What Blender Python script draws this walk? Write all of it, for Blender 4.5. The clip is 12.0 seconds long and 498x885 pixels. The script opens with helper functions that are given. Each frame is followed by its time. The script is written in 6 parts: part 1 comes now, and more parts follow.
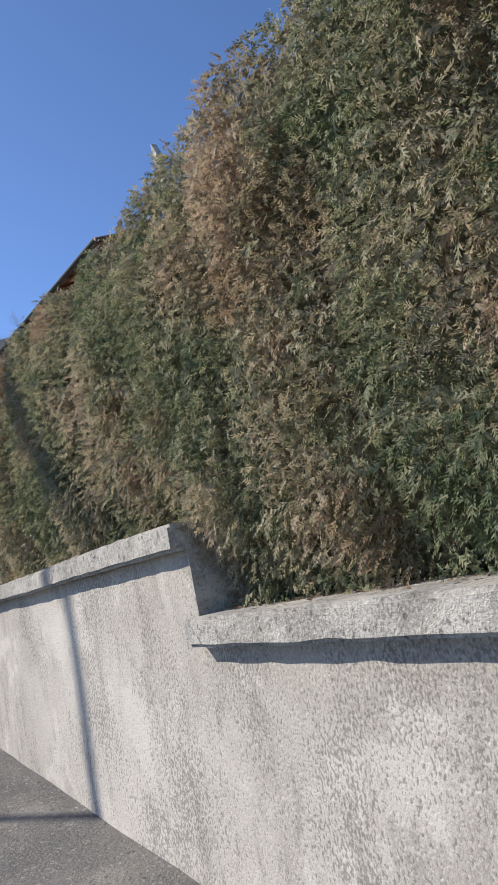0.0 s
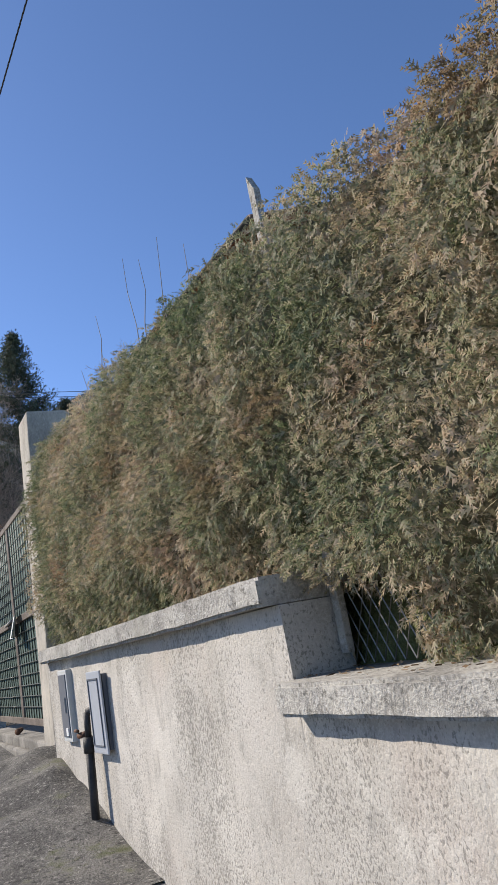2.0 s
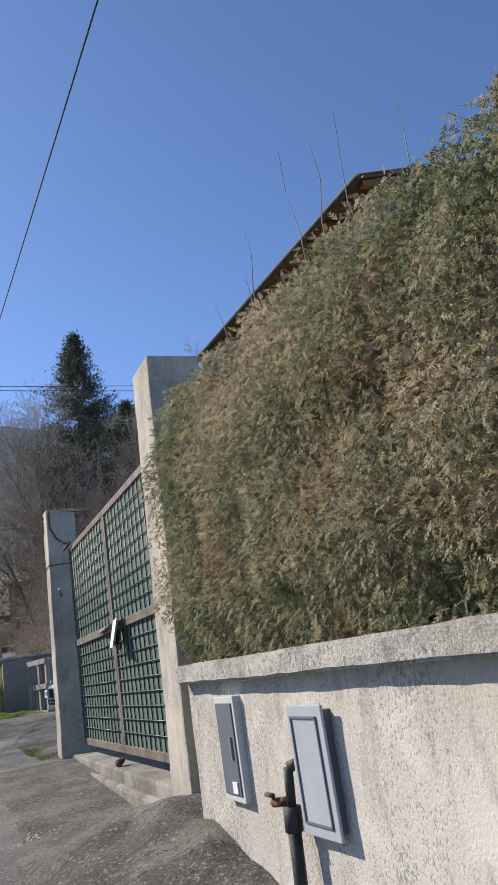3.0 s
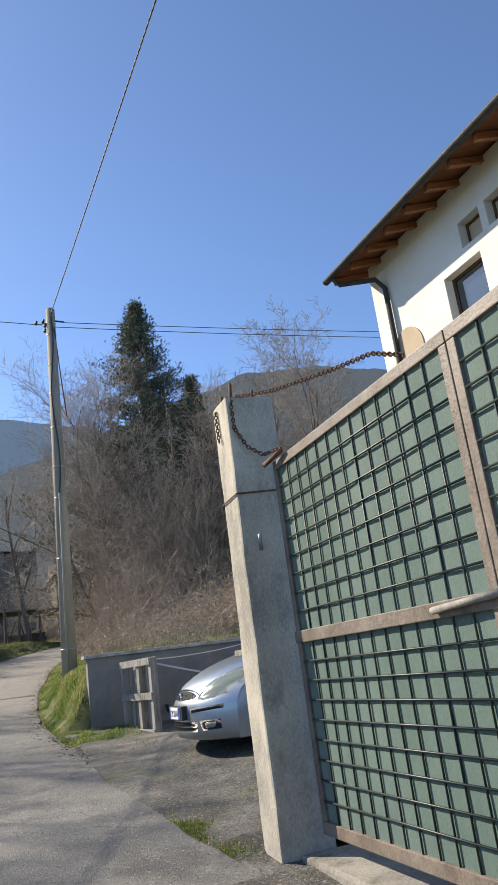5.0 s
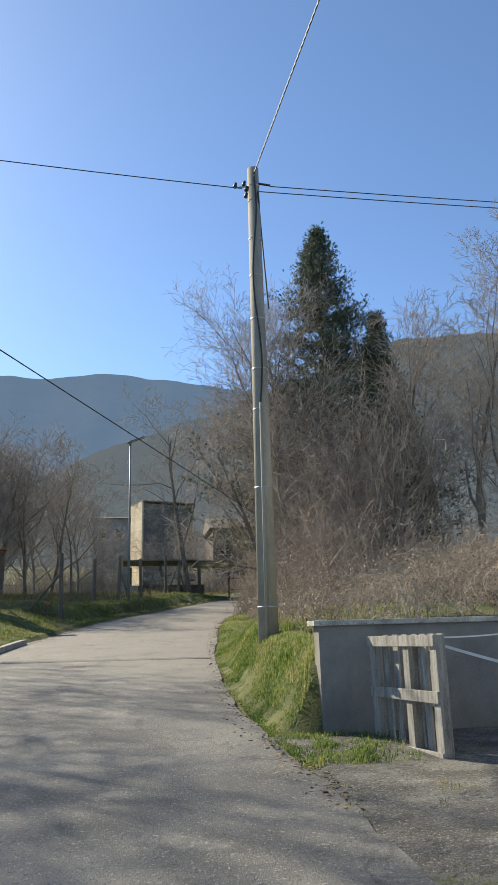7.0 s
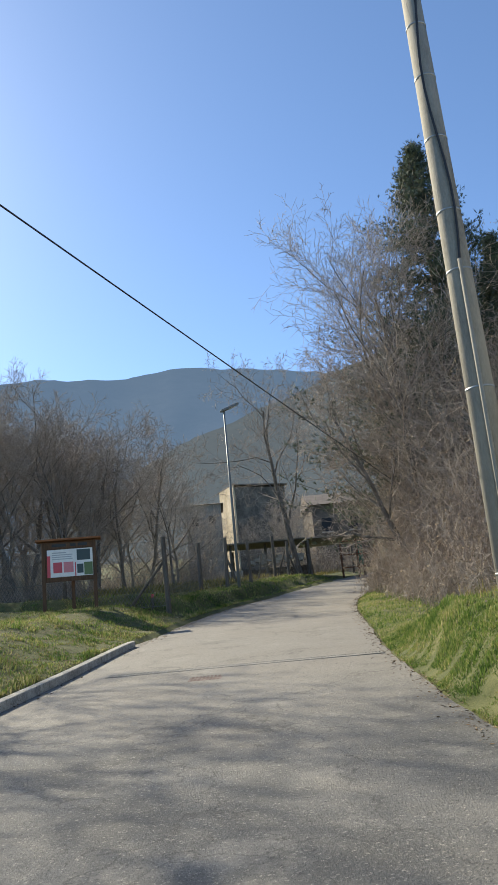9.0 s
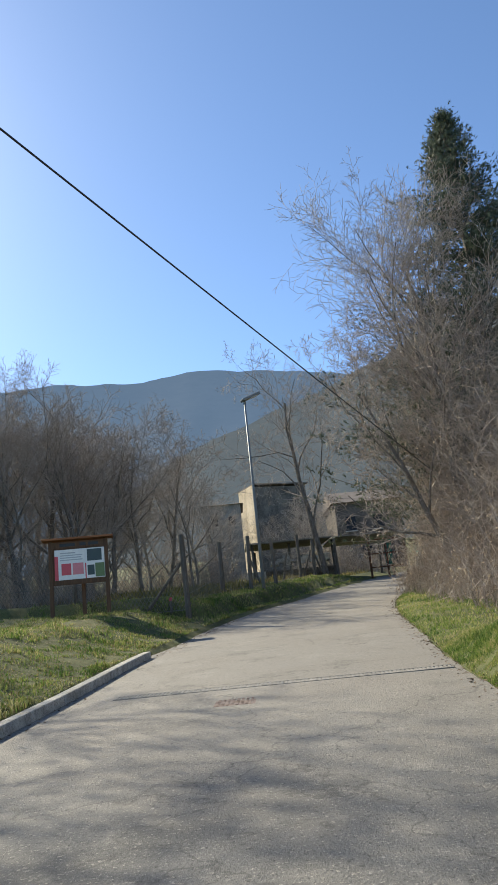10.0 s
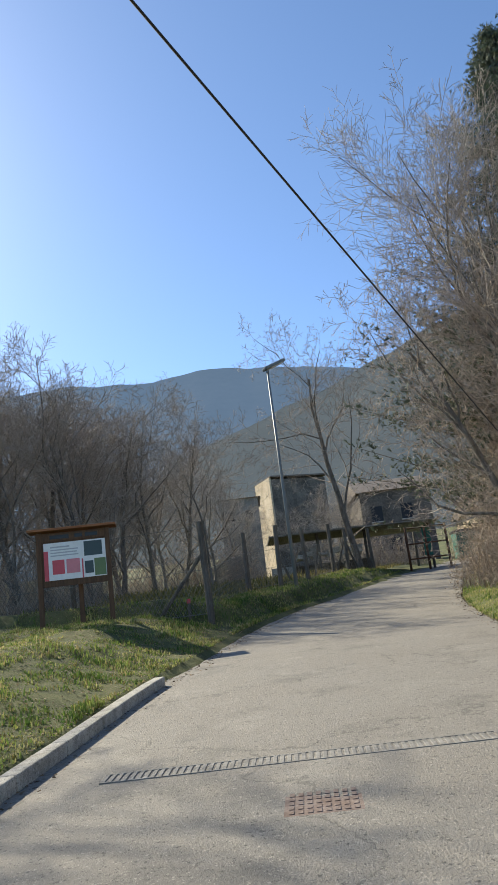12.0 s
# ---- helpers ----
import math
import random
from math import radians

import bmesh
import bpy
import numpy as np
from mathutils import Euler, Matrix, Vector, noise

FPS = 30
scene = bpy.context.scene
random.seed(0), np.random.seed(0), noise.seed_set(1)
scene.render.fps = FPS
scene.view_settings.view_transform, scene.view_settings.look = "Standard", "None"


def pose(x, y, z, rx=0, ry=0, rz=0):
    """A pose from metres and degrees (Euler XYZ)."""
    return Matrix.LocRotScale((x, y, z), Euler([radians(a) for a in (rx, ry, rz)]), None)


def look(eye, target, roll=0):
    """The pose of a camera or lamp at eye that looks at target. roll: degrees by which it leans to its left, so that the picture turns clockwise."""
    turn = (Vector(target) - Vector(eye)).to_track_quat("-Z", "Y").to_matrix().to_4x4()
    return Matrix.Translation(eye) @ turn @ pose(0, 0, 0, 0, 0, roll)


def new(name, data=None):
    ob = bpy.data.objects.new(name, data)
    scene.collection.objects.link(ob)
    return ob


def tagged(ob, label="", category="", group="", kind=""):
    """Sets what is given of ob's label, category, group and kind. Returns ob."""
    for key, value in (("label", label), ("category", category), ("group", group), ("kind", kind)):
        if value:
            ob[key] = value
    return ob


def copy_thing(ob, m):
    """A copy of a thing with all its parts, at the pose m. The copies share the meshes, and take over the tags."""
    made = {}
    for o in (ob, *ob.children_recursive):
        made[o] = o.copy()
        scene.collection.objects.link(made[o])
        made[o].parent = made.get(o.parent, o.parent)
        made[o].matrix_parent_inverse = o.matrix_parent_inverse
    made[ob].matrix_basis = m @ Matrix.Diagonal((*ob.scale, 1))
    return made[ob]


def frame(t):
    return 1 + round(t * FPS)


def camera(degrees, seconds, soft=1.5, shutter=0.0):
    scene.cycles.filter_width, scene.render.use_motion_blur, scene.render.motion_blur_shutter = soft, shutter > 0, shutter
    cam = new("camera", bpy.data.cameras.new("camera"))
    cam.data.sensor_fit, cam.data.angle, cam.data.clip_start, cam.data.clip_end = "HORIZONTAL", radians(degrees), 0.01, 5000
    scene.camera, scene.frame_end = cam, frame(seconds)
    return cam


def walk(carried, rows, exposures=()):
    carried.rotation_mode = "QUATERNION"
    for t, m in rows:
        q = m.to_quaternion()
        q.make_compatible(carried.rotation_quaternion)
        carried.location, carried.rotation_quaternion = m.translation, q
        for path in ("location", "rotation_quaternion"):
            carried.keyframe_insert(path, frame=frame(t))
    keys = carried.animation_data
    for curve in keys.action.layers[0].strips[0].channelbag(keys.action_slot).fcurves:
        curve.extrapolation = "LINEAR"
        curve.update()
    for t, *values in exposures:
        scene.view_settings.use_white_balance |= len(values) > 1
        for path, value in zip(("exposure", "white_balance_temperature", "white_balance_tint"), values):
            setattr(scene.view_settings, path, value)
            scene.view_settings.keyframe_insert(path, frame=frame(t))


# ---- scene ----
cam = camera(37.0, 12.0, soft=1.1)
PATH = [
    (0, (0.025, -0.165, 1.13), (1.124, 1.472, 1.463), -11.5),
    (0.4, (0.018, 0.606, 1.25), (1.065, 2.27, 1.619), -10.9),
    (0.5, (0.016, 0.811, 1.27), (1.031, 2.486, 1.675), -10.4),
    (1, (0.053, 1.708, 1.325), (1.043, 3.381, 1.797), -10.9),
    (1.5, (0.05, 2.688, 1.416), (1.048, 4.351, 1.906), -10.5),
    (2, (0.07, 3.666, 1.505), (0.99, 5.369, 2.005), -10.5),
    (2.5, (0.023, 4.58, 1.586), (0.88, 6.311, 2.107), -10.3),
    (2.7, (-0.015, 4.933, 1.622), (0.817, 6.671, 2.159), -9.8),
    (4.3, (-0.26, 8.641, 1.903), (0.504, 10.401, 2.469), -7.9),
    (4.5, (-0.279, 9.11, 1.929), (0.479, 10.872, 2.493), -7.8),
    (5, (-0.374, 10.229, 2.024), (0.335, 12.011, 2.589), -7.5),
    (5.5, (-0.494, 11.343, 2.086), (0.151, 13.147, 2.66), -7.5),
    (6, (-0.583, 12.483, 2.189), (0.008, 14.298, 2.786), -6.3),
    (6.5, (-0.651, 13.624, 2.252), (-0.211, 15.489, 2.825), -3.5),
    (7, (-0.669, 14.772, 2.305), (-0.345, 16.679, 2.814), -1.7),
    (7.5, (-0.719, 15.905, 2.38), (-0.482, 17.836, 2.843), -2.2),
    (7.7, (-0.743, 16.372, 2.376), (-0.556, 18.308, 2.842), -2.6),
    (9.3, (-1.386, 19.724, 2.528), (-1.287, 21.662, 3.01), -6.0),
    (9.5, (-1.394, 20.148, 2.554), (-1.314, 22.087, 3.037), -6.1),
    (10, (-1.452, 21.167, 2.603), (-1.385, 23.105, 3.094), -6.0),
    (10.5, (-1.517, 22.183, 2.665), (-1.413, 24.122, 3.144), -6.3),
    (11, (-1.606, 23.169, 2.741), (-1.495, 25.11, 3.212), -6.5),
    (11.5, (-1.725, 24.171, 2.807), (-1.667, 26.111, 3.287), -7.0),
    (12, (-1.854, 25.131, 2.879), (-1.819, 27.07, 3.367), -7.2),
]
walk(cam, [(t, look(eye, target, roll)) for t, eye, target, roll in PATH], exposures=((0.0, 0.56, 6400, 11), (2.5, 0.56, 6600, 11), (4.5, 0.84, 7000, 9), (6.0, 0.97, 7350, 6), (7.0, 0.95, 7300, 3), (12.0, 0.95, 7200, 3)))

# ---- light ----
SUN_H, SUN_E = Vector((-0.64, 0.77)).normalized(), radians(36)
to_sun = Vector((SUN_H.x * math.cos(SUN_E), SUN_H.y * math.cos(SUN_E), math.sin(SUN_E)))
sun = new("sun", bpy.data.lights.new("sun", "SUN"))
sun.data.energy, sun.data.angle, sun.data.color = 4.25, radians(0.45), (1.0, 0.93, 0.83)
sun.rotation_mode = "QUATERNION"
sun.rotation_quaternion = to_sun.to_track_quat("Z", "Y")
world = bpy.data.worlds.new("sky")
scene.world = world
world.use_nodes = True
wn = world.node_tree.nodes
sky = wn.new("ShaderNodeTexSky")
sky.sky_type, sky.sun_disc = "NISHITA", False
sky.sun_elevation, sky.sun_rotation = SUN_E, math.atan2(SUN_H.x, SUN_H.y)
sky.air_density, sky.dust_density, sky.ozone_density, sky.altitude = 0.65, 0.42, 6.0, 600
wn["Background"].inputs["Strength"].default_value = 0.15
world.node_tree.links.new(sky.outputs["Color"], wn["Background"].inputs["Color"])

# ---- materials ----


def surf(name, cols, scale=6.0, fine=60.0, rough=0.8, bump=0.3, fine_mix=0.35, stretch=(1, 1, 1), metal=0.0, dist=0.02, island=0.0, obj_rand=0.0, spec=0.3, coat=0.0, glow=0.0):
    """Layered noise material: cols is a list of 2 to 4 colours spread by a broad noise, broken by a fine one."""
    m = bpy.data.materials.new(name)
    m.use_nodes = True
    n, l = m.node_tree.nodes, m.node_tree.links
    b = n["Principled BSDF"]
    geo = n.new("ShaderNodeNewGeometry")
    mp = n.new("ShaderNodeMapping")
    mp.inputs["Scale"].default_value = stretch
    l.new(geo.outputs["Position"], mp.inputs["Vector"])
    n1, n2 = n.new("ShaderNodeTexNoise"), n.new("ShaderNodeTexNoise")
    for k, sc, det in ((n1, scale, 6), (n2, fine, 4)):
        k.inputs["Scale"].default_value, k.inputs["Detail"].default_value, k.inputs["Roughness"].default_value = sc, det, 0.65
        l.new(mp.outputs["Vector"], k.inputs["Vector"])
    mix = n.new("ShaderNodeMath")
    mix.operation = "MULTIPLY_ADD"
    l.new(n2.outputs["Fac"], mix.inputs[0])
    mix.inputs[1].default_value = fine_mix
    sub = n.new("ShaderNodeMath")
    sub.operation = "MULTIPLY_ADD"
    l.new(n1.outputs["Fac"], sub.inputs[0])
    sub.inputs[1].default_value, sub.inputs[2].default_value = 1.0, -0.5 * fine_mix
    l.new(sub.outputs[0], mix.inputs[2])
    last = mix
    for amount, kind in ((island, "island"), (obj_rand, "object")):
        if amount:
            r = n.new("ShaderNodeMath")
            r.operation = "MULTIPLY_ADD"
            if kind == "island":
                l.new(geo.outputs["Random Per Island"], r.inputs[0])
            else:
                oi = n.new("ShaderNodeObjectInfo")
                l.new(oi.outputs["Random"], r.inputs[0])
            r.inputs[1].default_value = amount
            sb = n.new("ShaderNodeMath")
            sb.operation = "SUBTRACT"
            l.new(last.outputs[0], sb.inputs[0])
            sb.inputs[1].default_value = amount / 2
            l.new(sb.outputs[0], r.inputs[2])
            last = r
    ramp = n.new("ShaderNodeValToRGB")
    el = ramp.color_ramp.elements
    lo, hi = 0.32, 0.68
    for i, c in enumerate(cols):
        p = lo + (hi - lo) * i / max(1, len(cols) - 1)
        e = el[i] if i < 2 else el.new(p)
        e.position, e.color = p, (*c, 1)
    l.new(last.outputs[0], ramp.inputs["Fac"])
    l.new(ramp.outputs["Color"], b.inputs["Base Color"])
    b.inputs["Roughness"].default_value, b.inputs["Metallic"].default_value = rough, metal
    b.inputs["Specular IOR Level"].default_value = spec
    b.inputs["Coat Weight"].default_value = coat
    if glow:
        tr, ms = n.new("ShaderNodeBsdfTranslucent"), n.new("ShaderNodeMixShader")
        l.new(ramp.outputs["Color"], tr.inputs["Color"])
        ms.inputs["Fac"].default_value = glow
        l.new(b.outputs["BSDF"], ms.inputs[1])
        l.new(tr.outputs["BSDF"], ms.inputs[2])
        l.new(ms.outputs["Shader"], n["Material Output"].inputs["Surface"])
    if bump:
        bp = n.new("ShaderNodeBump")
        bp.inputs["Strength"].default_value, bp.inputs["Distance"].default_value = bump, dist
        l.new(mix.outputs[0], bp.inputs["Height"])
        l.new(bp.outputs["Normal"], b.inputs["Normal"])
    return m


def overlay(m, col, scale, lo, hi, stretch=(1, 1, 1), amount=1.0, voronoi=False, offset=(0, 0, 0)):
    """Stains of their own shape laid over a surf() material."""
    n, l = m.node_tree.nodes, m.node_tree.links
    b = n["Principled BSDF"]
    old = b.inputs["Base Color"].links[0].from_socket
    geo, mp = n.new("ShaderNodeNewGeometry"), n.new("ShaderNodeMapping")
    mp.inputs["Scale"].default_value, mp.inputs["Location"].default_value = stretch, offset
    l.new(geo.outputs["Position"], mp.inputs["Vector"])
    if voronoi:
        t = n.new("ShaderNodeTexVoronoi")
        t.feature = "DISTANCE_TO_EDGE"
        out = t.outputs["Distance"]
        bend, put = n.new("ShaderNodeTexNoise"), n.new("ShaderNodeVectorMath")
        bend.inputs["Scale"].default_value, bend.inputs["Detail"].default_value = 1.8, 6
        put.operation = "MULTIPLY_ADD"
        put.inputs[1].default_value = (1.1, 1.1, 1.1)
        l.new(mp.outputs["Vector"], bend.inputs["Vector"])
        l.new(bend.outputs["Color"], put.inputs[0])
        l.new(mp.outputs["Vector"], put.inputs[2])
    else:
        t = n.new("ShaderNodeTexNoise")
        t.inputs["Detail"].default_value = 8
        t.inputs["Roughness"].default_value = 0.7
        out = t.outputs["Fac"]
    t.inputs["Scale"].default_value = scale
    l.new(put.outputs[0] if voronoi else mp.outputs["Vector"], t.inputs["Vector"])
    mr = n.new("ShaderNodeMapRange")
    mr.inputs["From Min"].default_value, mr.inputs["From Max"].default_value, mr.inputs["To Max"].default_value = lo, hi, amount
    l.new(out, mr.inputs["Value"])
    mx = n.new("ShaderNodeMix")
    mx.data_type = "RGBA"
    l.new(mr.outputs["Result"], mx.inputs["Factor"])
    l.new(old, mx.inputs["A"])
    mx.inputs["B"].default_value = (*col, 1)
    l.new(mx.outputs["Result"], b.inputs["Base Color"])
    for k in n:
        if k.type == "BSDF_TRANSLUCENT":
            l.new(mx.outputs["Result"], k.inputs["Color"])
    return m


def pitted(m, col, scale, depth, edge, stretch=(1, 1, 1), broad=1.7):
    """Dark pits between the grains of a thrown render, gathered in ragged fields, with relief of their own."""
    n, l = m.node_tree.nodes, m.node_tree.links
    b = n["Principled BSDF"]
    old = b.inputs["Base Color"].links[0].from_socket
    geo, mp = n.new("ShaderNodeNewGeometry"), n.new("ShaderNodeMapping")
    mp.inputs["Scale"].default_value = stretch
    l.new(geo.outputs["Position"], mp.inputs["Vector"])
    field, grain = n.new("ShaderNodeTexNoise"), n.new("ShaderNodeTexNoise")
    for k, sc, det in ((field, broad, 5), (grain, scale, 2)):
        k.inputs["Scale"].default_value, k.inputs["Detail"].default_value, k.inputs["Roughness"].default_value = sc, det, 0.6
        l.new(mp.outputs["Vector"], k.inputs["Vector"])
    add = n.new("ShaderNodeMath")
    add.operation = "MULTIPLY_ADD"
    l.new(field.outputs["Fac"], add.inputs[0])
    add.inputs[1].default_value = 0.75
    sub = n.new("ShaderNodeMath")
    sub.operation = "SUBTRACT"
    l.new(grain.outputs["Fac"], sub.inputs[0])
    sub.inputs[1].default_value = 0.375
    l.new(sub.outputs[0], add.inputs[2])
    mr = n.new("ShaderNodeMapRange")
    mr.inputs["From Min"].default_value, mr.inputs["From Max"].default_value, mr.inputs["To Max"].default_value = edge - 0.02, edge + 0.07, depth
    l.new(add.outputs[0], mr.inputs["Value"])
    mx = n.new("ShaderNodeMix")
    mx.data_type = "RGBA"
    l.new(mr.outputs["Result"], mx.inputs["Factor"])
    l.new(old, mx.inputs["A"])
    mx.inputs["B"].default_value = (*col, 1)
    l.new(mx.outputs["Result"], b.inputs["Base Color"])
    bp = n.new("ShaderNodeBump")
    bp.invert = True
    bp.inputs["Strength"].default_value, bp.inputs["Distance"].default_value = 0.45, 0.006
    l.new(grain.outputs["Fac"], bp.inputs["Height"])
    l.new(b.inputs["Normal"].links[0].from_socket, bp.inputs["Normal"])
    l.new(bp.outputs["Normal"], b.inputs["Normal"])
    return m


def plain(name, col, rough=0.5, metal=0.0, coat=0.0, spec=0.5, trans=0.0):
    m = surf(name, [tuple(c * 0.88 for c in col), col], 9, 90, rough, 0.05, metal=metal, coat=coat, spec=spec)
    if trans:
        m.node_tree.nodes["Principled BSDF"].inputs["Transmission Weight"].default_value = trans
    return m


M_ASPHALT = surf("asphalt", [(0.105, 0.101, 0.095), (0.15, 0.144, 0.133), (0.195, 0.186, 0.17)], 0.7, 60, 0.78, 1.0, 1.0, dist=0.015)


def blend_y(m, col, y0, y1, amount):
    """An older, paler surface that takes over raggedly past a line across the lane."""
    n, l = m.node_tree.nodes, m.node_tree.links
    b = n["Principled BSDF"]
    old = b.inputs["Base Color"].links[0].from_socket
    geo, sep, nz, add, mr, mx = [n.new(k) for k in ("ShaderNodeNewGeometry", "ShaderNodeSeparateXYZ", "ShaderNodeTexNoise", "ShaderNodeMath", "ShaderNodeMapRange", "ShaderNodeMix")]
    l.new(geo.outputs["Position"], sep.inputs[0])
    l.new(geo.outputs["Position"], nz.inputs["Vector"])
    nz.inputs["Scale"].default_value, nz.inputs["Detail"].default_value = 0.8, 8
    add.operation = "MULTIPLY_ADD"
    l.new(nz.outputs["Fac"], add.inputs[0])
    add.inputs[1].default_value = 7.0
    l.new(sep.outputs["Y"], add.inputs[2])
    mr.inputs["From Min"].default_value, mr.inputs["From Max"].default_value, mr.inputs["To Max"].default_value = y0 + 3.5, y1 + 3.5, amount
    l.new(add.outputs[0], mr.inputs["Value"])
    mx.data_type = "RGBA"
    l.new(mr.outputs["Result"], mx.inputs["Factor"])
    l.new(old, mx.inputs["A"])
    mx.inputs["B"].default_value = (*col, 1)
    l.new(mx.outputs["Result"], b.inputs["Base Color"])


blend_y(M_ASPHALT, (0.27, 0.242, 0.205), 25.0, 29.5, 0.75)
overlay(M_ASPHALT, (0.245, 0.228, 0.20), 0.35, 0.45, 0.65, amount=0.5)
overlay(M_ASPHALT, (0.10, 0.096, 0.088), 0.9, 0.54, 0.70, amount=0.55, offset=(2, 9, 0))
overlay(M_ASPHALT, (0.33, 0.305, 0.265), 1.3, 0.56, 0.66, amount=0.45, offset=(8, 1, 0))
overlay(M_ASPHALT, (0.44, 0.405, 0.35), 40, 0.57, 0.63, amount=0.65)
overlay(M_ASPHALT, (0.05, 0.048, 0.045), 30, 0.56, 0.64, amount=0.75)
overlay(M_ASPHALT, (0.04, 0.038, 0.035), 0.26, 0.005, 0.001, voronoi=True, amount=0.4)
M_APRON = surf("worn_asphalt", [(0.06, 0.056, 0.05), (0.12, 0.112, 0.10), (0.22, 0.205, 0.18)], 2.2, 70, 0.9, 1.0, 0.9, dist=0.02)
overlay(M_APRON, (0.33, 0.31, 0.27), 0.9, 0.55, 0.62, amount=0.7)
overlay(M_APRON, (0.40, 0.375, 0.33), 36, 0.57, 0.62, amount=0.7)
overlay(M_APRON, (0.04, 0.038, 0.034), 24, 0.55, 0.62, amount=0.8)
overlay(M_APRON, (0.095, 0.10, 0.035), 0.9, 0.56, 0.62, amount=0.85)
M_SOIL = surf("grassy_soil", [(0.05, 0.056, 0.02), (0.095, 0.105, 0.036), (0.16, 0.15, 0.062)], 1.3, 40, 0.95, 0.8, 0.6, dist=0.04)
M_PLASTER = surf("roughcast_plaster", [(0.33, 0.30, 0.255), (0.455, 0.42, 0.365), (0.55, 0.51, 0.45)], 1.1, 95, 0.95, 0.5, 0.4, dist=0.012)
overlay(M_PLASTER, (0.22, 0.205, 0.175), 2.3, 0.53, 0.68, (1, 2.2, 0.5), 0.75)
overlay(M_PLASTER, (0.25, 0.235, 0.205), 5.5, 0.56, 0.66, (1, 1.6, 0.6), 0.6, offset=(0, 3, 1))
overlay(M_PLASTER, (0.60, 0.55, 0.475), 90, 0.50, 0.60, amount=0.5)
overlay(M_PLASTER, (0.46, 0.37, 0.31), 0.8, 0.56, 0.70, amount=0.4, offset=(1, 6, 2))
overlay(M_PLASTER, (0.48, 0.40, 0.28), 1.1, 0.60, 0.72, amount=0.5, offset=(3, 1, 0))
overlay(M_PLASTER, (0.60, 0.56, 0.49), 2.4, 0.55, 0.60, amount=0.6, offset=(7, 2, 5))
pitted(M_PLASTER, (0.13, 0.122, 0.105), 88, 0.6, 0.575, (1, 1.1, 0.8))
M_CAP = surf("weathered_concrete_cap", [(0.24, 0.225, 0.20), (0.40, 0.375, 0.33), (0.52, 0.49, 0.43)], 5, 90, 0.9, 0.9, 0.85, dist=0.01)
overlay(M_CAP, (0.10, 0.095, 0.08), 34, 0.55, 0.64, amount=0.8)
overlay(M_CAP, (0.62, 0.59, 0.53), 38, 0.57, 0.62, amount=0.6, offset=(3, 0, 3))
overlay(M_CAP, (0.20, 0.19, 0.15), 1.6, 0.52, 0.68, amount=0.6, offset=(0, 5, 0))
M_CONC = surf("old_concrete", [(0.27, 0.245, 0.205), (0.42, 0.38, 0.315), (0.54, 0.48, 0.39)], 3.0, 80, 0.92, 0.6, 0.5, (1, 1, 0.5), dist=0.008)
overlay(M_CONC, (0.15, 0.14, 0.12), 4, 0.56, 0.70, (1, 1, 0.4), 0.7)
overlay(M_CONC, (0.58, 0.50, 0.38), 2.2, 0.58, 0.7, (1, 1, 0.5), 0.6, offset=(4, 4, 1))
overlay(M_CONC, (0.15, 0.135, 0.11), 40, 0.58, 0.68, (1, 1, 0.7), 0.4)
overlay(M_CONC, (0.62, 0.55, 0.45), 44, 0.56, 0.66, (1, 1, 0.7), amount=0.45, offset=(2, 0, 1))
M_GREYWALL = surf("grey_render", [(0.17, 0.158, 0.14), (0.225, 0.21, 0.188), (0.27, 0.252, 0.225)], 1.6, 50, 0.9, 0.4, 0.4, dist=0.008)
overlay(M_GREYWALL, (0.12, 0.112, 0.10), 1.6, 0.55, 0.72, (1, 1, 0.5), 0.6)
M_POLE = surf("pole_concrete", [(0.20, 0.18, 0.145), (0.29, 0.262, 0.215), (0.36, 0.325, 0.265)], 3, 70, 0.88, 0.4, 0.4, (1, 1, 0.3))
M_WHITEWALL = surf("white_render", [(0.72, 0.68, 0.60), (0.80, 0.77, 0.70)], 1.2, 40, 0.9, 0.25, 0.3)
M_BEIGE = surf("beige_render", [(0.45, 0.35, 0.24), (0.55, 0.44, 0.31)], 2, 40, 0.9, 0.2)
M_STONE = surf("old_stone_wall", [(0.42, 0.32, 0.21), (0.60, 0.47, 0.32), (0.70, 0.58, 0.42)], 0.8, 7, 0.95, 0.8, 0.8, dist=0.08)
# Dark stone; on the tall building its darkness is painted shade.
M_DARK_SHADED_STONE = surf("dark_shaded_stone_wall", [(0.08, 0.068, 0.055), (0.135, 0.112, 0.092), (0.19, 0.16, 0.13)], 0.8, 7, 0.95, 0.8, 0.8, dist=0.08)
M_TILE = surf("roof_tile", [(0.19, 0.125, 0.095), (0.27, 0.185, 0.14), (0.33, 0.245, 0.195)], 3, 30, 0.85, 0.5)
M_OLDTILE = surf("lichened_roof_tile", [(0.10, 0.082, 0.068), (0.15, 0.12, 0.10), (0.20, 0.165, 0.14)], 1.2, 9, 0.9, 0.5)
M_DARKPANE = plain("dull_window_pane", (0.03, 0.032, 0.035), 0.6, spec=0.2)
M_RAFTER = surf("rafter_wood", [(0.20, 0.075, 0.03), (0.34, 0.14, 0.06)], 4, 60, 0.7, 0.4, stretch=(0.3, 4, 4))
M_WOOD = surf("grey_weathered_wood", [(0.15, 0.135, 0.112), (0.27, 0.248, 0.215), (0.38, 0.355, 0.315)], 5, 80, 0.85, 0.6, 0.6, (4, 4, 0.5), obj_rand=0.15, dist=0.006)
M_SIGNWOOD = surf("brown_stained_wood", [(0.075, 0.04, 0.022), (0.14, 0.075, 0.04)], 5, 70, 0.7, 0.5, 0.5, (4, 4, 0.5))
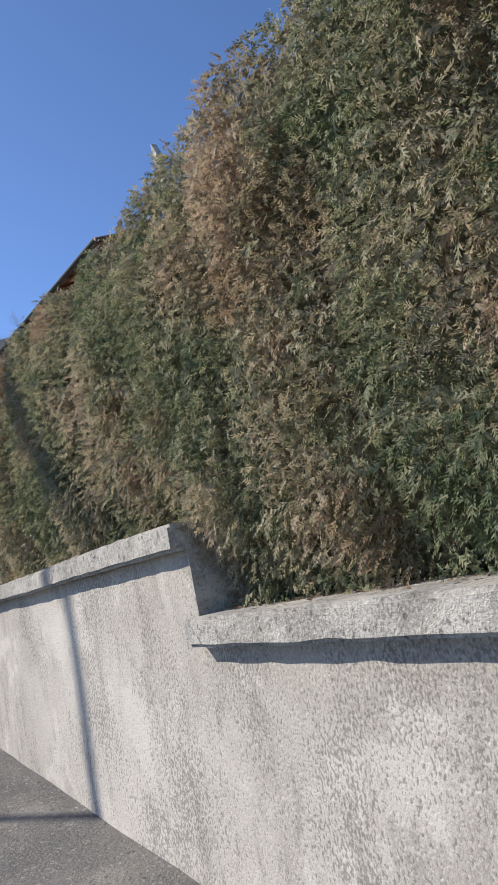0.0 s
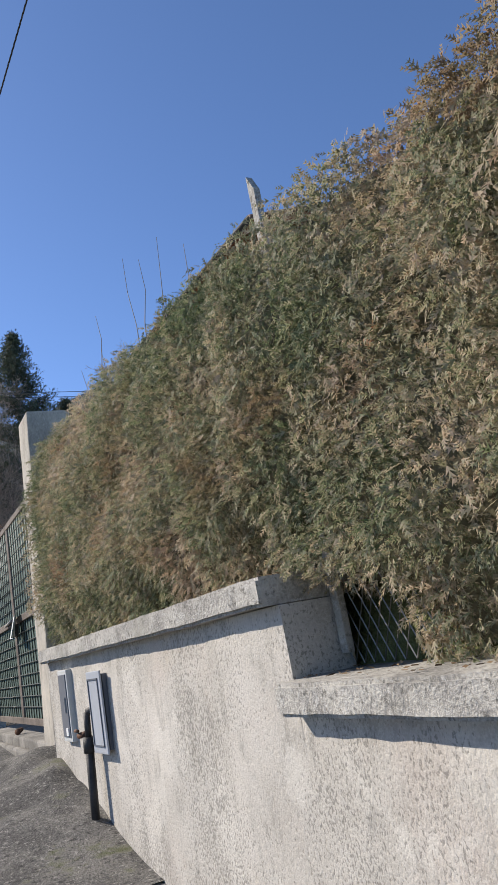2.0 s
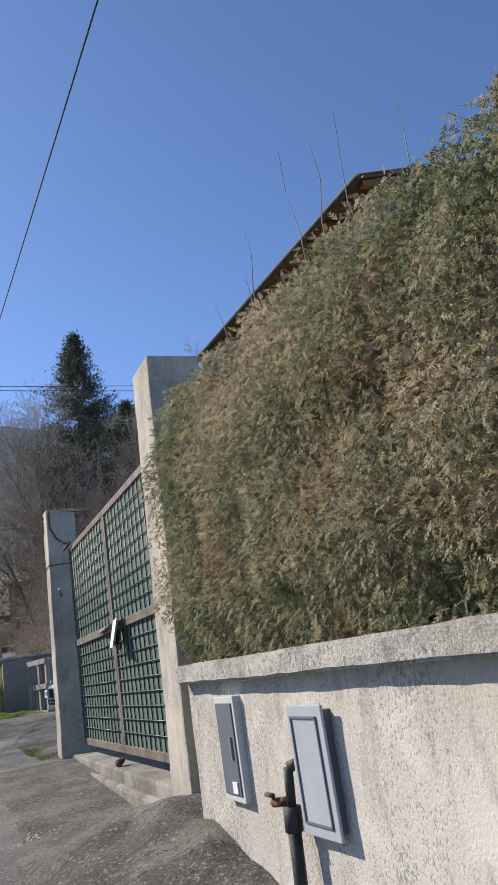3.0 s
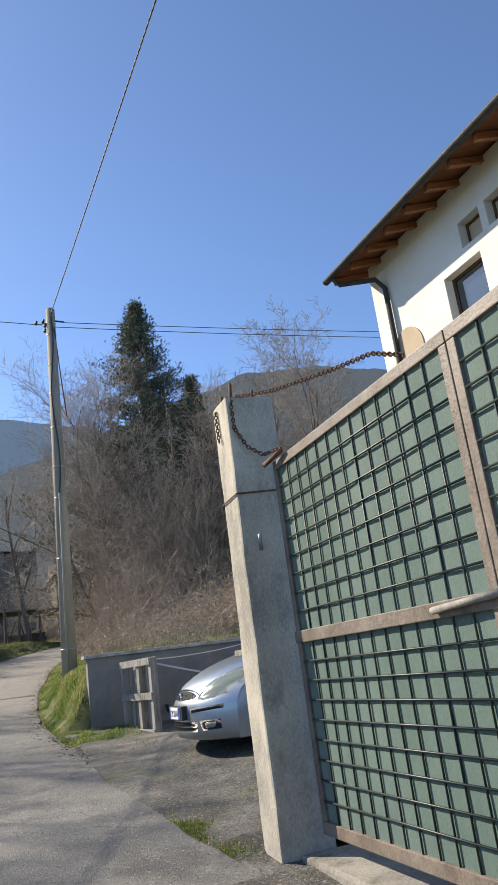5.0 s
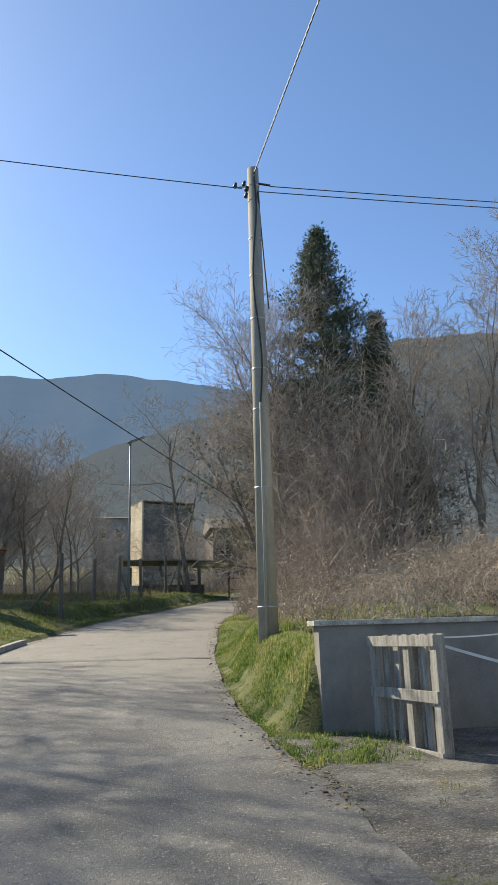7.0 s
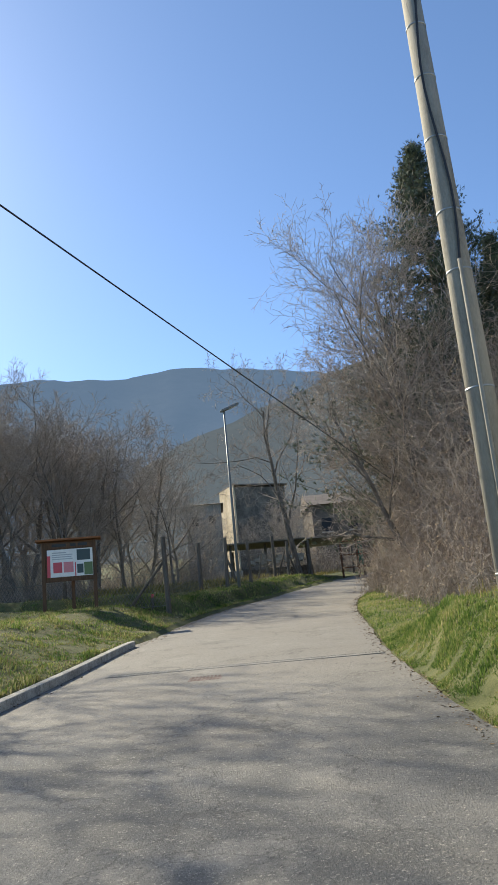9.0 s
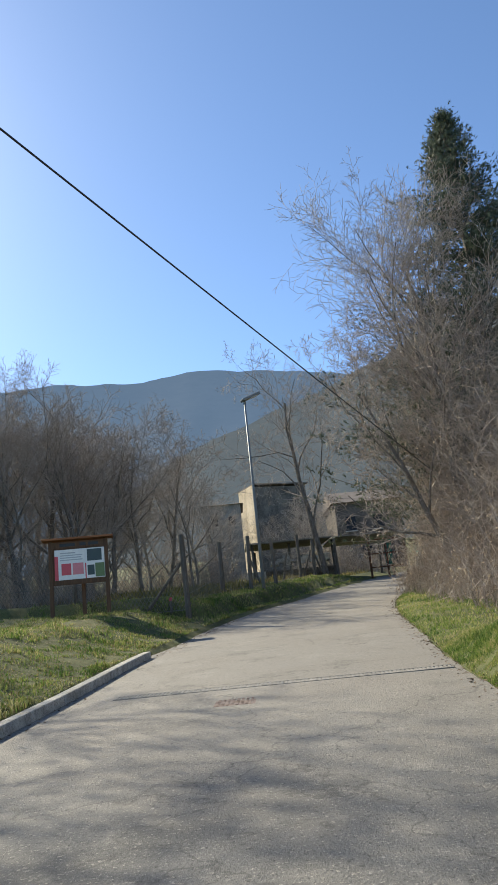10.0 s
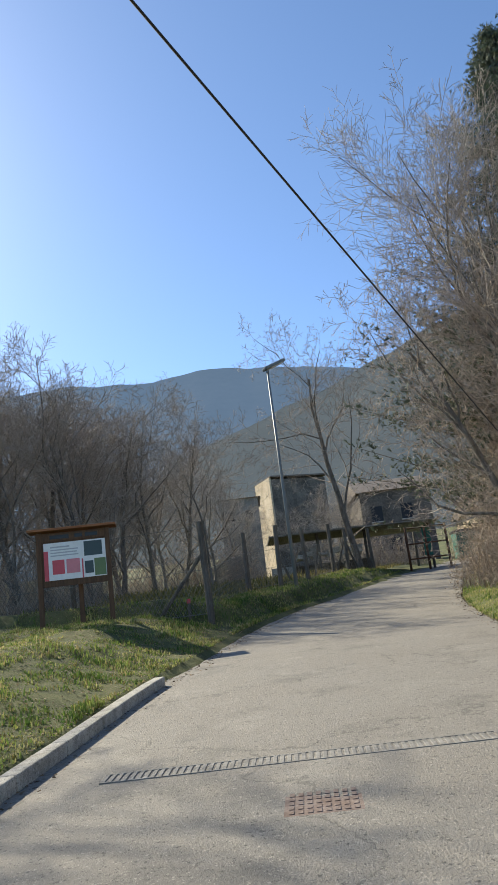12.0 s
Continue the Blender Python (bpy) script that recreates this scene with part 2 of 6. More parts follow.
M_POSTWOOD = surf("fence_post_wood", [(0.085, 0.073, 0.06), (0.19, 0.168, 0.14)], 5, 60, 0.9, 0.7, 0.6, (4, 4, 0.4), obj_rand=0.2)
M_GATEFRAME = surf("gate_frame_brown_paint", [(0.10, 0.075, 0.058), (0.165, 0.132, 0.105), (0.235, 0.195, 0.16)], 4, 60, 0.55, 0.3, 0.5, spec=0.4)
overlay(M_GATEFRAME, (0.30, 0.15, 0.05), 9, 0.62, 0.7, amount=0.7)
M_GATEBAR = plain("dark_green_iron", (0.018, 0.028, 0.024), 0.45)
M_NET = surf("green_shade_net", [(0.085, 0.128, 0.107), (0.11, 0.158, 0.135), (0.14, 0.19, 0.165)], 1.4, 180, 0.85, 0.3, 0.5, (1, 1, 0.35))
M_GRATE = surf("worn_iron_grate", [(0.13, 0.122, 0.11), (0.22, 0.207, 0.185), (0.31, 0.29, 0.26)], 9, 80, 0.7, 0.3)
M_SLAB = surf("dirty_concrete", [(0.15, 0.138, 0.118), (0.24, 0.222, 0.19), (0.33, 0.305, 0.265)], 2.5, 60, 0.92, 0.6, 0.6, dist=0.01)
overlay(M_SLAB, (0.09, 0.082, 0.068), 3.0, 0.54, 0.66, amount=0.7)
M_COVER = surf("dusty_iron_cover", [(0.14, 0.095, 0.075), (0.20, 0.145, 0.12), (0.27, 0.22, 0.19)], 9, 80, 0.8, 0.4, 0.6)
M_TWISTED = plain("brown_cable_sheath", (0.075, 0.055, 0.045), 0.6)
M_RUST = surf("rusted_iron", [(0.05, 0.03, 0.02), (0.12, 0.06, 0.035), (0.19, 0.09, 0.05)], 14, 90, 0.8, 0.5, 0.6)
M_IRON = surf("dark_iron", [(0.025, 0.025, 0.025), (0.06, 0.055, 0.05)], 9, 80, 0.6, 0.3)
M_STEEL = plain("galvanised_steel", (0.36, 0.38, 0.39), 0.42, 0.7)
M_LAMPGREY = plain("lamp_grey_paint", (0.20, 0.22, 0.225), 0.5, 0.0)
M_WHITE = plain("white_plastic", (0.78, 0.78, 0.76), 0.5)
M_PAPER = plain("white_sheet", (0.82, 0.81, 0.78), 0.7)
M_GREYBOX = plain("grey_plastic", (0.40, 0.42, 0.45), 0.5)
M_GREYLINE = plain("grey_plastic_dark", (0.12, 0.13, 0.15), 0.55)
M_BOXGREEN = plain("grey_green_box_paint", (0.27, 0.31, 0.29), 0.55)
M_LIGHTBOX = plain("pale_grey_metal", (0.55, 0.56, 0.54), 0.5)
M_RED = plain("red_print", (0.62, 0.07, 0.09), 0.45)
M_PINK = plain("pink_print", (0.68, 0.22, 0.24), 0.45)
M_PRINTDARK = plain("dark_print", (0.035, 0.06, 0.06), 0.45)
M_PRINTGREEN = plain("green_print", (0.12, 0.18, 0.06), 0.45)
M_PRINTGREY = plain("grey_print", (0.45, 0.45, 0.46), 0.5)
M_BLACK = plain("black_plastic", (0.015, 0.015, 0.016), 0.45)
M_RUBBER = plain("tyre_rubber", (0.018, 0.018, 0.018), 0.8)
# Silver with a blue tint painted in for the sky mirrored in the bonnet.
M_SILVER = plain("silver_car_paint", (0.33, 0.375, 0.42), 0.36, 0.85, 0.5)
M_ALLOY = plain("alloy", (0.62, 0.63, 0.64), 0.3, 0.8)
M_CHROME = plain("chrome", (0.75, 0.75, 0.75), 0.12, 1.0)
M_LENS = plain("headlight_plastic", (0.40, 0.45, 0.40), 0.2, 0.0, 1.0)
M_GLASS = plain("car_glass", (0.02, 0.04, 0.055), 0.04, 0.0, 1.0, 1.0)
M_PLATE = plain("plate_white", (0.80, 0.81, 0.80), 0.4)
M_BLUE = plain("plate_blue", (0.02, 0.08, 0.42), 0.4)
M_TARP = surf("blue_tarpaulin", [(0.02, 0.10, 0.32), (0.05, 0.24, 0.60), (0.12, 0.38, 0.72)], 3, 20, 0.35, 0.5)
M_STRAP = plain("white_strap", (0.70, 0.68, 0.63), 0.7)
M_WIRE = plain("black_cable", (0.02, 0.02, 0.022), 0.6)
M_FENCEWIRE = plain("dull_fence_wire", (0.17, 0.165, 0.15), 0.5, 0.5)
M_GREENTARP = plain("green_tarpaulin", (0.03, 0.14, 0.10), 0.7)
M_BARK = surf("grey_bark", [(0.09, 0.075, 0.06), (0.17, 0.145, 0.12), (0.27, 0.23, 0.19)], 4, 40, 0.95, 0.8, 0.6, (2, 2, 0.6))
M_TWIG = surf("bare_twigs", [(0.21, 0.17, 0.14), (0.33, 0.275, 0.23), (0.46, 0.40, 0.34)], 0.7, 8, 0.9, 0, island=0.3)
M_TWIGRED = surf("reddish_twigs", [(0.24, 0.19, 0.155), (0.39, 0.32, 0.265), (0.54, 0.46, 0.39)], 0.6, 8, 0.9, 0, island=0.35)
M_DRYLEAF = surf("dry_leaves", [(0.15, 0.115, 0.085), (0.27, 0.21, 0.155), (0.42, 0.345, 0.26)], 0.6, 6, 0.85, 0, island=0.4, glow=0.5)
M_HEDGE = surf("hedge_sprays", [(0.115, 0.155, 0.078), (0.25, 0.27, 0.15), (0.41, 0.37, 0.245), (0.55, 0.43, 0.31)], 1.5, 8, 0.7, 0, 0.6, island=0.24, spec=0.25, glow=0.44)
overlay(M_HEDGE, (0.36, 0.21, 0.13), 1.7, 0.53, 0.64, amount=0.6)
overlay(M_HEDGE, (0.36, 0.12, 0.05), 3.1, 0.66, 0.70, amount=0.8, offset=(2, 2, 7))
overlay(M_HEDGE, (0.13, 0.14, 0.10), 0.8, 0.60, 0.70, amount=0.6, offset=(5, 0, 2))
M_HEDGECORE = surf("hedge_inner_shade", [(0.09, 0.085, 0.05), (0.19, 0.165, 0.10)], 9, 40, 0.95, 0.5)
M_CYPRESS = surf("cypress_foliage", [(0.045, 0.062, 0.042), (0.075, 0.095, 0.06), (0.12, 0.13, 0.08)], 0.6, 6, 0.75, 0, island=0.4, glow=0.2)
M_IVY = surf("evergreen_leaves", [(0.02, 0.035, 0.012), (0.045, 0.07, 0.022), (0.08, 0.10, 0.035)], 1, 8, 0.6, 0, island=0.4)
M_GRASS = surf("grass_blades", [(0.07, 0.13, 0.026), (0.165, 0.24, 0.055), (0.28, 0.30, 0.095), (0.45, 0.40, 0.20)], 0.8, 6, 0.7, 0, 0.5, island=0.30, spec=0.25, glow=0.4)
M_DRYGRASS = surf("dry_grass_blades", [(0.10, 0.11, 0.03), (0.22, 0.19, 0.07), (0.36, 0.29, 0.14)], 0.9, 6, 0.8, 0, island=0.35, spec=0.2, glow=0.4)
M_LITTER = surf("leaf_litter", [(0.07, 0.045, 0.025), (0.16, 0.10, 0.055), (0.27, 0.19, 0.11)], 3, 20, 0.9, 0, island=0.5)
M_HILLNEAR = surf("hazed_wooded_hillside", [(0.016, 0.017, 0.013), (0.023, 0.023, 0.018), (0.034, 0.031, 0.024)], 0.012, 0.15, 1.0, 0.15, 0.6, dist=6, spec=0.0)
M_HILLFAR = surf("hazed_far_hillside", [(0.026, 0.03, 0.032), (0.036, 0.038, 0.04), (0.05, 0.05, 0.046)], 0.004, 0.02, 1.0, 0.15, 0.4, dist=10, spec=0.0)
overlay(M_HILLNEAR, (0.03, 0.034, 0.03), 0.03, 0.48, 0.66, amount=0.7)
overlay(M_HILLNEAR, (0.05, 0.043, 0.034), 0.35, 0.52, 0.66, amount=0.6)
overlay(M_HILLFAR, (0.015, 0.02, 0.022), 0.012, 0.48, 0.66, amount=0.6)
# Distance haze is painted on both hills as a faint blue emission.
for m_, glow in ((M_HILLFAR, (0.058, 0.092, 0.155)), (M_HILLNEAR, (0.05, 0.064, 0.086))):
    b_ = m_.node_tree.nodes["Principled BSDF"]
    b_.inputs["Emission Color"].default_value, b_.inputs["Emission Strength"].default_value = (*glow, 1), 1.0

# ---- mesh helpers ----


def mesh_object(name, verts, faces, mat, parent=None, label="", smooth=False):
    me = bpy.data.meshes.new(name)
    me.from_pydata([tuple(v) for v in verts], [], faces)
    me.materials.append(mat)
    if smooth:
        me.polygons.foreach_set("use_smooth", [True] * len(me.polygons))
    me.update()
    ob = new(name, me)
    if parent is not None:
        ob.parent = parent
    if label:
        tagged(ob, label)
    return ob


def part(name, bm, mat, parent=None, label="", smooth=False):
    me = bpy.data.meshes.new(name)
    bm.normal_update()
    bm.to_mesh(me)
    bm.free()
    me.materials.append(mat)
    if smooth:
        me.polygons.foreach_set("use_smooth", [True] * len(me.polygons))
    ob = new(name, me)
    if parent is not None:
        ob.parent = parent
    if label:
        tagged(ob, label)
    return ob


def thing(name, label, category, group="", at=None):
    ob = new(name)
    ob.empty_display_size = 0.1
    if at is not None:
        ob.matrix_basis = at
    return tagged(ob, label, category, group)


def box(bm, x0, y0, z0, x1, y1, z1, bevel=0.0, m=None):
    r = bmesh.ops.create_cube(bm, size=1.0)
    vs = r["verts"]
    bmesh.ops.transform(bm, verts=vs, matrix=Matrix.Translation(((x0 + x1) / 2, (y0 + y1) / 2, (z0 + z1) / 2)) @ Matrix.Diagonal((x1 - x0, y1 - y0, z1 - z0, 1)))
    if bevel:
        es = list({e for v in vs for e in v.link_edges})
        r2 = bmesh.ops.bevel(bm, geom=es, offset=bevel, segments=2, affect="EDGES", profile=0.6)
        vs = list({v for f in r2["faces"] for v in f.verts} | {v for v in vs if v.is_valid})
    if m is not None:
        bmesh.ops.transform(bm, verts=vs, matrix=m)
    return vs


def boxpart(name, dims, mat, parent=None, bevel=0.0, m=None, label=""):
    bm = bmesh.new()
    box(bm, *dims, bevel=bevel, m=m)
    return part(name, bm, mat, parent, label)


def rod(bm, a, b, r0, r1=None, seg=8):
    a, b = Vector(a), Vector(b)
    r1 = r0 if r1 is None else r1
    d = b - a
    r = bmesh.ops.create_cone(bm, cap_ends=True, segments=seg, radius1=r0, radius2=r1, depth=d.length)
    bmesh.ops.transform(bm, verts=r["verts"], matrix=Matrix.Translation((a + b) / 2) @ d.to_track_quat("Z", "Y").to_matrix().to_4x4())
    return r["verts"]


def rodpart(name, a, b, r0, mat, parent=None, r1=None, seg=8, label=""):
    bm = bmesh.new()
    rod(bm, a, b, r0, r1, seg)
    return part(name, bm, mat, parent, label, smooth=True)


def tube(bm, pts, r, seg=6):
    """One unbroken pipe through the points; closed when the ends meet."""
    pts = [Vector(p) for p in pts]
    loop = (pts[0] - pts[-1]).length < 1e-6
    if loop:
        pts = pts[:-1]
    n, rings, ref = len(pts), [], None
    for i, p in enumerate(pts):
        a = pts[i - 1] if i or loop else p
        b = pts[(i + 1) % n] if i < n - 1 or loop else p
        d = (b - a).normalized()
        if ref is None:
            ref = d.orthogonal().normalized()
        ref = (ref - d * ref.dot(d)).normalized()
        u = d.cross(ref)
        rings.append([bm.verts.new(p + (ref * math.cos(2 * math.pi * k / seg) + u * math.sin(2 * math.pi * k / seg)) * r) for k in range(seg)])
    for i in range(n if loop else n - 1):
        ra, rb = rings[i], rings[(i + 1) % n]
        for k in range(seg):
            bm.faces.new((ra[k], ra[(k + 1) % seg], rb[(k + 1) % seg], rb[k]))
    if not loop:
        bm.faces.new(rings[0][::-1])
        bm.faces.new(rings[-1])


# ---- ground ----
PROFILE_Y = [-60, -20, 0, 3, 6, 9, 12, 15, 18, 21, 25, 30, 35, 40, 48.8, 52, 60, 77, 120, 400]
PROFILE_Z = [-3.8, -1.4, -0.12, 0.08, 0.34, 0.58, 0.78, 0.92, 1.08, 1.24, 1.5, 1.87, 2.28, 2.7, 3.48, 3.83, 4.6, 5.9, 9, 40]
RIGHT_Y = [-60, 10, 14, 18, 20, 21.5, 22.5, 25.7, 31, 35, 40, 44, 48, 53.4, 58.8, 75, 90]
RIGHT_X = [1.27, 1.27, 1.15, 0.85, 0.85, 0.8, 0.72, 0.78, 1.2, 1.75, 2.4, 3.2, 4.4, 6.0, 8.2, 15, 24]
LEFT_Y = [-60, 20, 26, 29, 31, 35.4, 36.7, 41, 46.2, 50.4, 58.9, 75, 90]
LEFT_X = [-4.6, -4.6, -4.5, -4.15, -3.85, -3.35, -2.95, -2.2, -0.75, 1.2, 4.8, 11.2, 19]


def spline(v, xs, ys):
    """Piecewise-linear profile, softened over a metre."""
    return sum(float(np.interp(v + o, xs, ys)) for o in (-1.0, -0.5, 0.0, 0.5, 1.0)) / 5


def road_z(y):
    return spline(y, PROFILE_Y, PROFILE_Z)


def right_x(y):
    return spline(y, RIGHT_Y, RIGHT_X)


def left_x(y):
    return spline(y, LEFT_Y, LEFT_X)


def ease(v, a, b):
    u = min(1.0, max(0.0, (v - a) / (b - a)))
    return u * u * (3 - 2 * u)


def ground_z(x, y):
    z, rx, lx = road_z(y), right_x(y), left_x(y)
    lump = 0.05 * noise.noise((x * 0.9, y * 0.9, 0)) + 0.12 * noise.noise((x * 0.25, y * 0.25, 3))
    if x > rx:
        d = x - rx
        if y < 10.0:
            z += (0.95 + 0.5 * ease(y, 2, 6)) * ease(x, 1.4, 1.6)
        elif y < 22.68:
            z += 0.16 * ease(d, 0.4, 1.6) * (1 - ease(y, 19.3, 21.2)) + 0.25 * lump * ease(d, 0.1, 0.6)
        else:
            near = 1 - ease(y, 29, 33)
            bank = 0.72 * ease(d, 0.05, 0.85) * near * ease(y, 21.5 + 0.9 * ease(-x, -1.3, -0.9), 23.2)
            z += bank + ease(d, 0.8, 3.0) * 0.40 * near + 0.10 * ease(d, 0.05, 0.5) * (1 - near) + 0.05 * max(0, d - 2) * ease(d, 2, 8) + lump * ease(d, 0.1, 0.8)
            k = ease(x, 1.0, 1.75) * (1 - ease(y, 25.5, 28))
            z = z * (1 - k) + max(z, 2.28 + lump) * k
    elif x < lx:
        d = lx - x
        z += 0.10 * ease(d, 0.0, 0.2) + (0.60 - 0.52 * ease(y, 41, 46)) * ease(d, 0.1, 2.8) + lump * ease(d, 0.1, 1.0)
        z += 0.42 * ease(d, 0.45, 0.95) * ease(y, 42.3, 43.1) * (1 - ease(y, 55, 63))
    else:
        mid = (x - lx) / max(0.1, rx - lx) - 0.5
        z += -0.02 * mid * mid * 4 - 0.04
    return z


def axis(fine0, fine1, step, far0, far1):
    fine = list(np.arange(fine0, fine1 + 1e-6, step))
    lo, hi, s = [], [], step
    v = fine0
    while v > far0:
        s *= 1.35
        v -= s
        lo.append(v)
    v, s = fine1, step
    while v < far1:
        s *= 1.35
        v += s
        hi.append(v)
    return lo[::-1] + fine + hi


def grid_mesh(name, xs, ys, zf, mat):
    verts = [(x, y, zf(x, y)) for y in ys for x in xs]
    w = len(xs)
    faces = [(j * w + i, j * w + i + 1, (j + 1) * w + i + 1, (j + 1) * w + i) for j in range(len(ys) - 1) for i in range(w - 1)]
    return mesh_object(name, verts, faces, mat, smooth=True)


ground = grid_mesh("ground", axis(-10, 8, 0.16, -1500, 1500), axis(9, 50, 0.16, -300, 1800), lambda x, y: ground_z(x, y) - (0.07 if 9.9 < y < 22.5 and x > right_x(y) - 0.5 else 0.0), M_SOIL)
tagged(ground, "grassy brown soil ground sloping uphill", "ground", kind="structure")


def strip_mesh(name, y0, y1, dy, lf, rf, lift, n, mat, zf=None):
    ys = np.arange(y0, y1 + 1e-6, dy)
    verts, faces = [], []
    for y in ys:
        a, b = lf(y), rf(y)
        for i in range(n + 1):
            x = a + (b - a) * i / n
            u = i / n - 0.5
            verts.append((x, y, (road_z(y) - 0.008 * u * u * 4 if zf is None else zf(x, y)) + lift))
    w = n + 1
    for j in range(len(ys) - 1):
        for i in range(n):
            faces.append((j * w + i, j * w + i + 1, (j + 1) * w + i + 1, (j + 1) * w + i))
    return mesh_object(name, verts, faces, mat, smooth=True)


def wob(y, s):
    return 0.09 * noise.noise((y * 0.8, s, 0)) + 0.04 * noise.noise((y * 3.1, s, 7))


road = strip_mesh("road", -60, 88, 0.25, lambda y: left_x(y) + wob(y, 1), lambda y: right_x(y) + (wob(y, 5) if y > 10 else 0.0), 0.012, 14, M_ASPHALT)
tagged(road, "grey worn asphalt lane with cracks and pale aggregate", "road", kind="structure")
apron = strip_mesh("pavement", 9.9, 22.55, 0.2, lambda y: right_x(y) - 0.25, lambda y: 9.0 if y > 15 else 1.62, 0.018, 34, M_APRON, lambda x, y: max(ground_z(x, y), road_z(y) - 0.03 if x < right_x(y) else -9) if x > right_x(y) else road_z(y) - 0.035)
tagged(apron, "broken gravelly asphalt forecourt with moss patches", "pavement", kind="structure")

def mound_z(x, y):
    return road_z(y) - 0.03 + 0.27 * ease(x, 0.15, 1.15) * ease(y, 7.6, 9.7) * (1 - 0.95 * ease(y, 10.1, 11.4)) * (1 + 0.25 * noise.noise((x * 4, y * 3, 2))) + 0.045 * ease(x, 0.2, 0.6)


mound = strip_mesh("pavement", 7.5, 14.5, 0.1, lambda y: 0.12, lambda y: 1.40, 0.0, 16, M_APRON, mound_z)
tagged(mound, "dark gravelly ramp heaped against the wall foot and gate sill", "pavement", kind="structure")

# hills
RIDGE_AZ = [-60, -35, -25, -18, -13, -6, -2.7, 0, 4.8, 9, 20, 40, 70]
RIDGE_EL = [14, 17, 18.2, 18.7, 19.3, 19.3, 19.8, 19.8, 19.3, 18.6, 16, 13, 12]
NEAR_AZ = [-20, -12, -5, -3, 1.2, 6.7, 13.6, 18, 22, 27.5, 33, 45, 70, 90]
NEAR_EL = [2, 8, 12.6, 13.6, 15.2, 16.8, 19.3, 20.6, 21.5, 21.4, 20.1, 17, 14, 12]


def hill(name, az, el, dist, depth, mat, label, rough):
    verts, faces = [], []
    angles = np.arange(az[0], az[-1] + 0.01, 0.5)
    rows = 30
    for k in range(rows + 1):
        u = k / rows
        for a in angles:
            e = np.interp(a, az, el) + rough * noise.noise((a * 0.35, 1, dist)) + rough * 0.35 * noise.noise((a * 1.7, 4, dist))
            top = math.tan(radians(e)) * dist
            r = dist - depth * (1 - u) * (0.98 + 0.04 * noise.noise((a * 0.2, u * 3, 5)))
            z = top * u ** 1.25 + 0.02 * top * noise.noise((a * 0.3, u * 5, 9)) * math.sin(math.pi * u) + 0.002 * top * noise.noise((a * 2.3, u * 9, 3)) * math.sin(math.pi * u)
            verts.append((r * math.sin(radians(a)), r * math.cos(radians(a)), z - 8 * (1 - u)))
    w = len(angles)
    for k in range(rows):
        for i in range(w - 1):
            faces.append((k * w + i, k * w + i + 1, (k + 1) * w + i + 1, (k + 1) * w + i))
    ob = mesh_object(name, verts, faces, mat, smooth=True)
    return tagged(ob, label, "mountain", kind="structure")


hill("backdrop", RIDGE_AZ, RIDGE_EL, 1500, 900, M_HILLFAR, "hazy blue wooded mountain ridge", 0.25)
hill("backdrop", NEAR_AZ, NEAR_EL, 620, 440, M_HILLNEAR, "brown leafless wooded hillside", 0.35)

# ---- roadside wall ----


def wall_section(name, y0, y1, zt, label):
    w = thing(name, label, "wall")
    tagged(w, kind="structure")
    bm = bmesh.new()
    n = max(4, int((y1 - y0) / 0.25))
    for i in range(n):
        a, b = y0 + (y1 - y0) * i / n, y0 + (y1 - y0) * (i + 1) / n
        base = road_z(a) - 0.4
        if i == 0:
            lo = [bm.verts.new((1.265, a, base + (zt - 0.1 - base) * k / 6)) for k in range(7)]
            lob = [bm.verts.new((1.52, a, base)), bm.verts.new((1.52, a, zt - 0.1))]
            bm.faces.new((lob[0], *lo, lob[1]))
        hi = [bm.verts.new((1.265, b, base + (zt - 0.1 - base) * k / 6)) for k in range(7)]
        hib = [bm.verts.new((1.52, b, base)), bm.verts.new((1.52, b, zt - 0.1))]
        for k in range(6):
            bm.faces.new((lo[k], hi[k], hi[k + 1], lo[k + 1]))
        bm.faces.new((lo[6], hi[6], hib[1], lob[1]))
        bm.faces.new((lob[1], hib[1], hib[0], lob[0]))
        lo, lob = hi, hib
    bm.faces.new((*lo[::-1], lob[0], lob[1]))
    for v in bm.verts:
        if v.co.x < 1.3:
            v.co.x += 0.012 * noise.noise((v.co.y * 2, v.co.z * 2, 1)) - 0.01 * (1.35 - v.co.z)
    part("wall_face", bm, M_PLASTER, w)
    bm = bmesh.new()
    box(bm, 1.195, y0, zt - 0.1, 1.56, y1 - 0.004, zt)
    bmesh.ops.subdivide_edges(bm, edges=[e for e in bm.edges if abs(e.verts[0].co.y - e.verts[1].co.y) > 1], cuts=int((y1 - y0) / 0.08))
    es = [e for e in bm.edges if abs(e.verts[0].co.y - e.verts[1].co.y) > 0.02 and e.is_manifold and abs(e.calc_face_angle(0)) > 1]
    bmesh.ops.bevel(bm, geom=es, offset=0.012, segments=2, affect="EDGES")
    for v in bm.verts:
        v.co += noise.noise_vector(v.co * 9) * 0.006 + noise.noise_vector(v.co * 1.5) * 0.006
    part("coping", bm, M_CAP, w, "rough grey concrete coping", smooth=False)
    return w


wall_section("wall_south", -6.0, 2.196, 1.012, "pale stained roughcast roadside wall, lowest step")
wall_section("wall_middle", 2.19, 5.886, 1.348, "pale stained roughcast roadside wall, middle step")
wall_section("wall_north", 5.88, 9.76, 1.692, "pale stained roughcast roadside wall ending at the gate")

# ---- plants ----


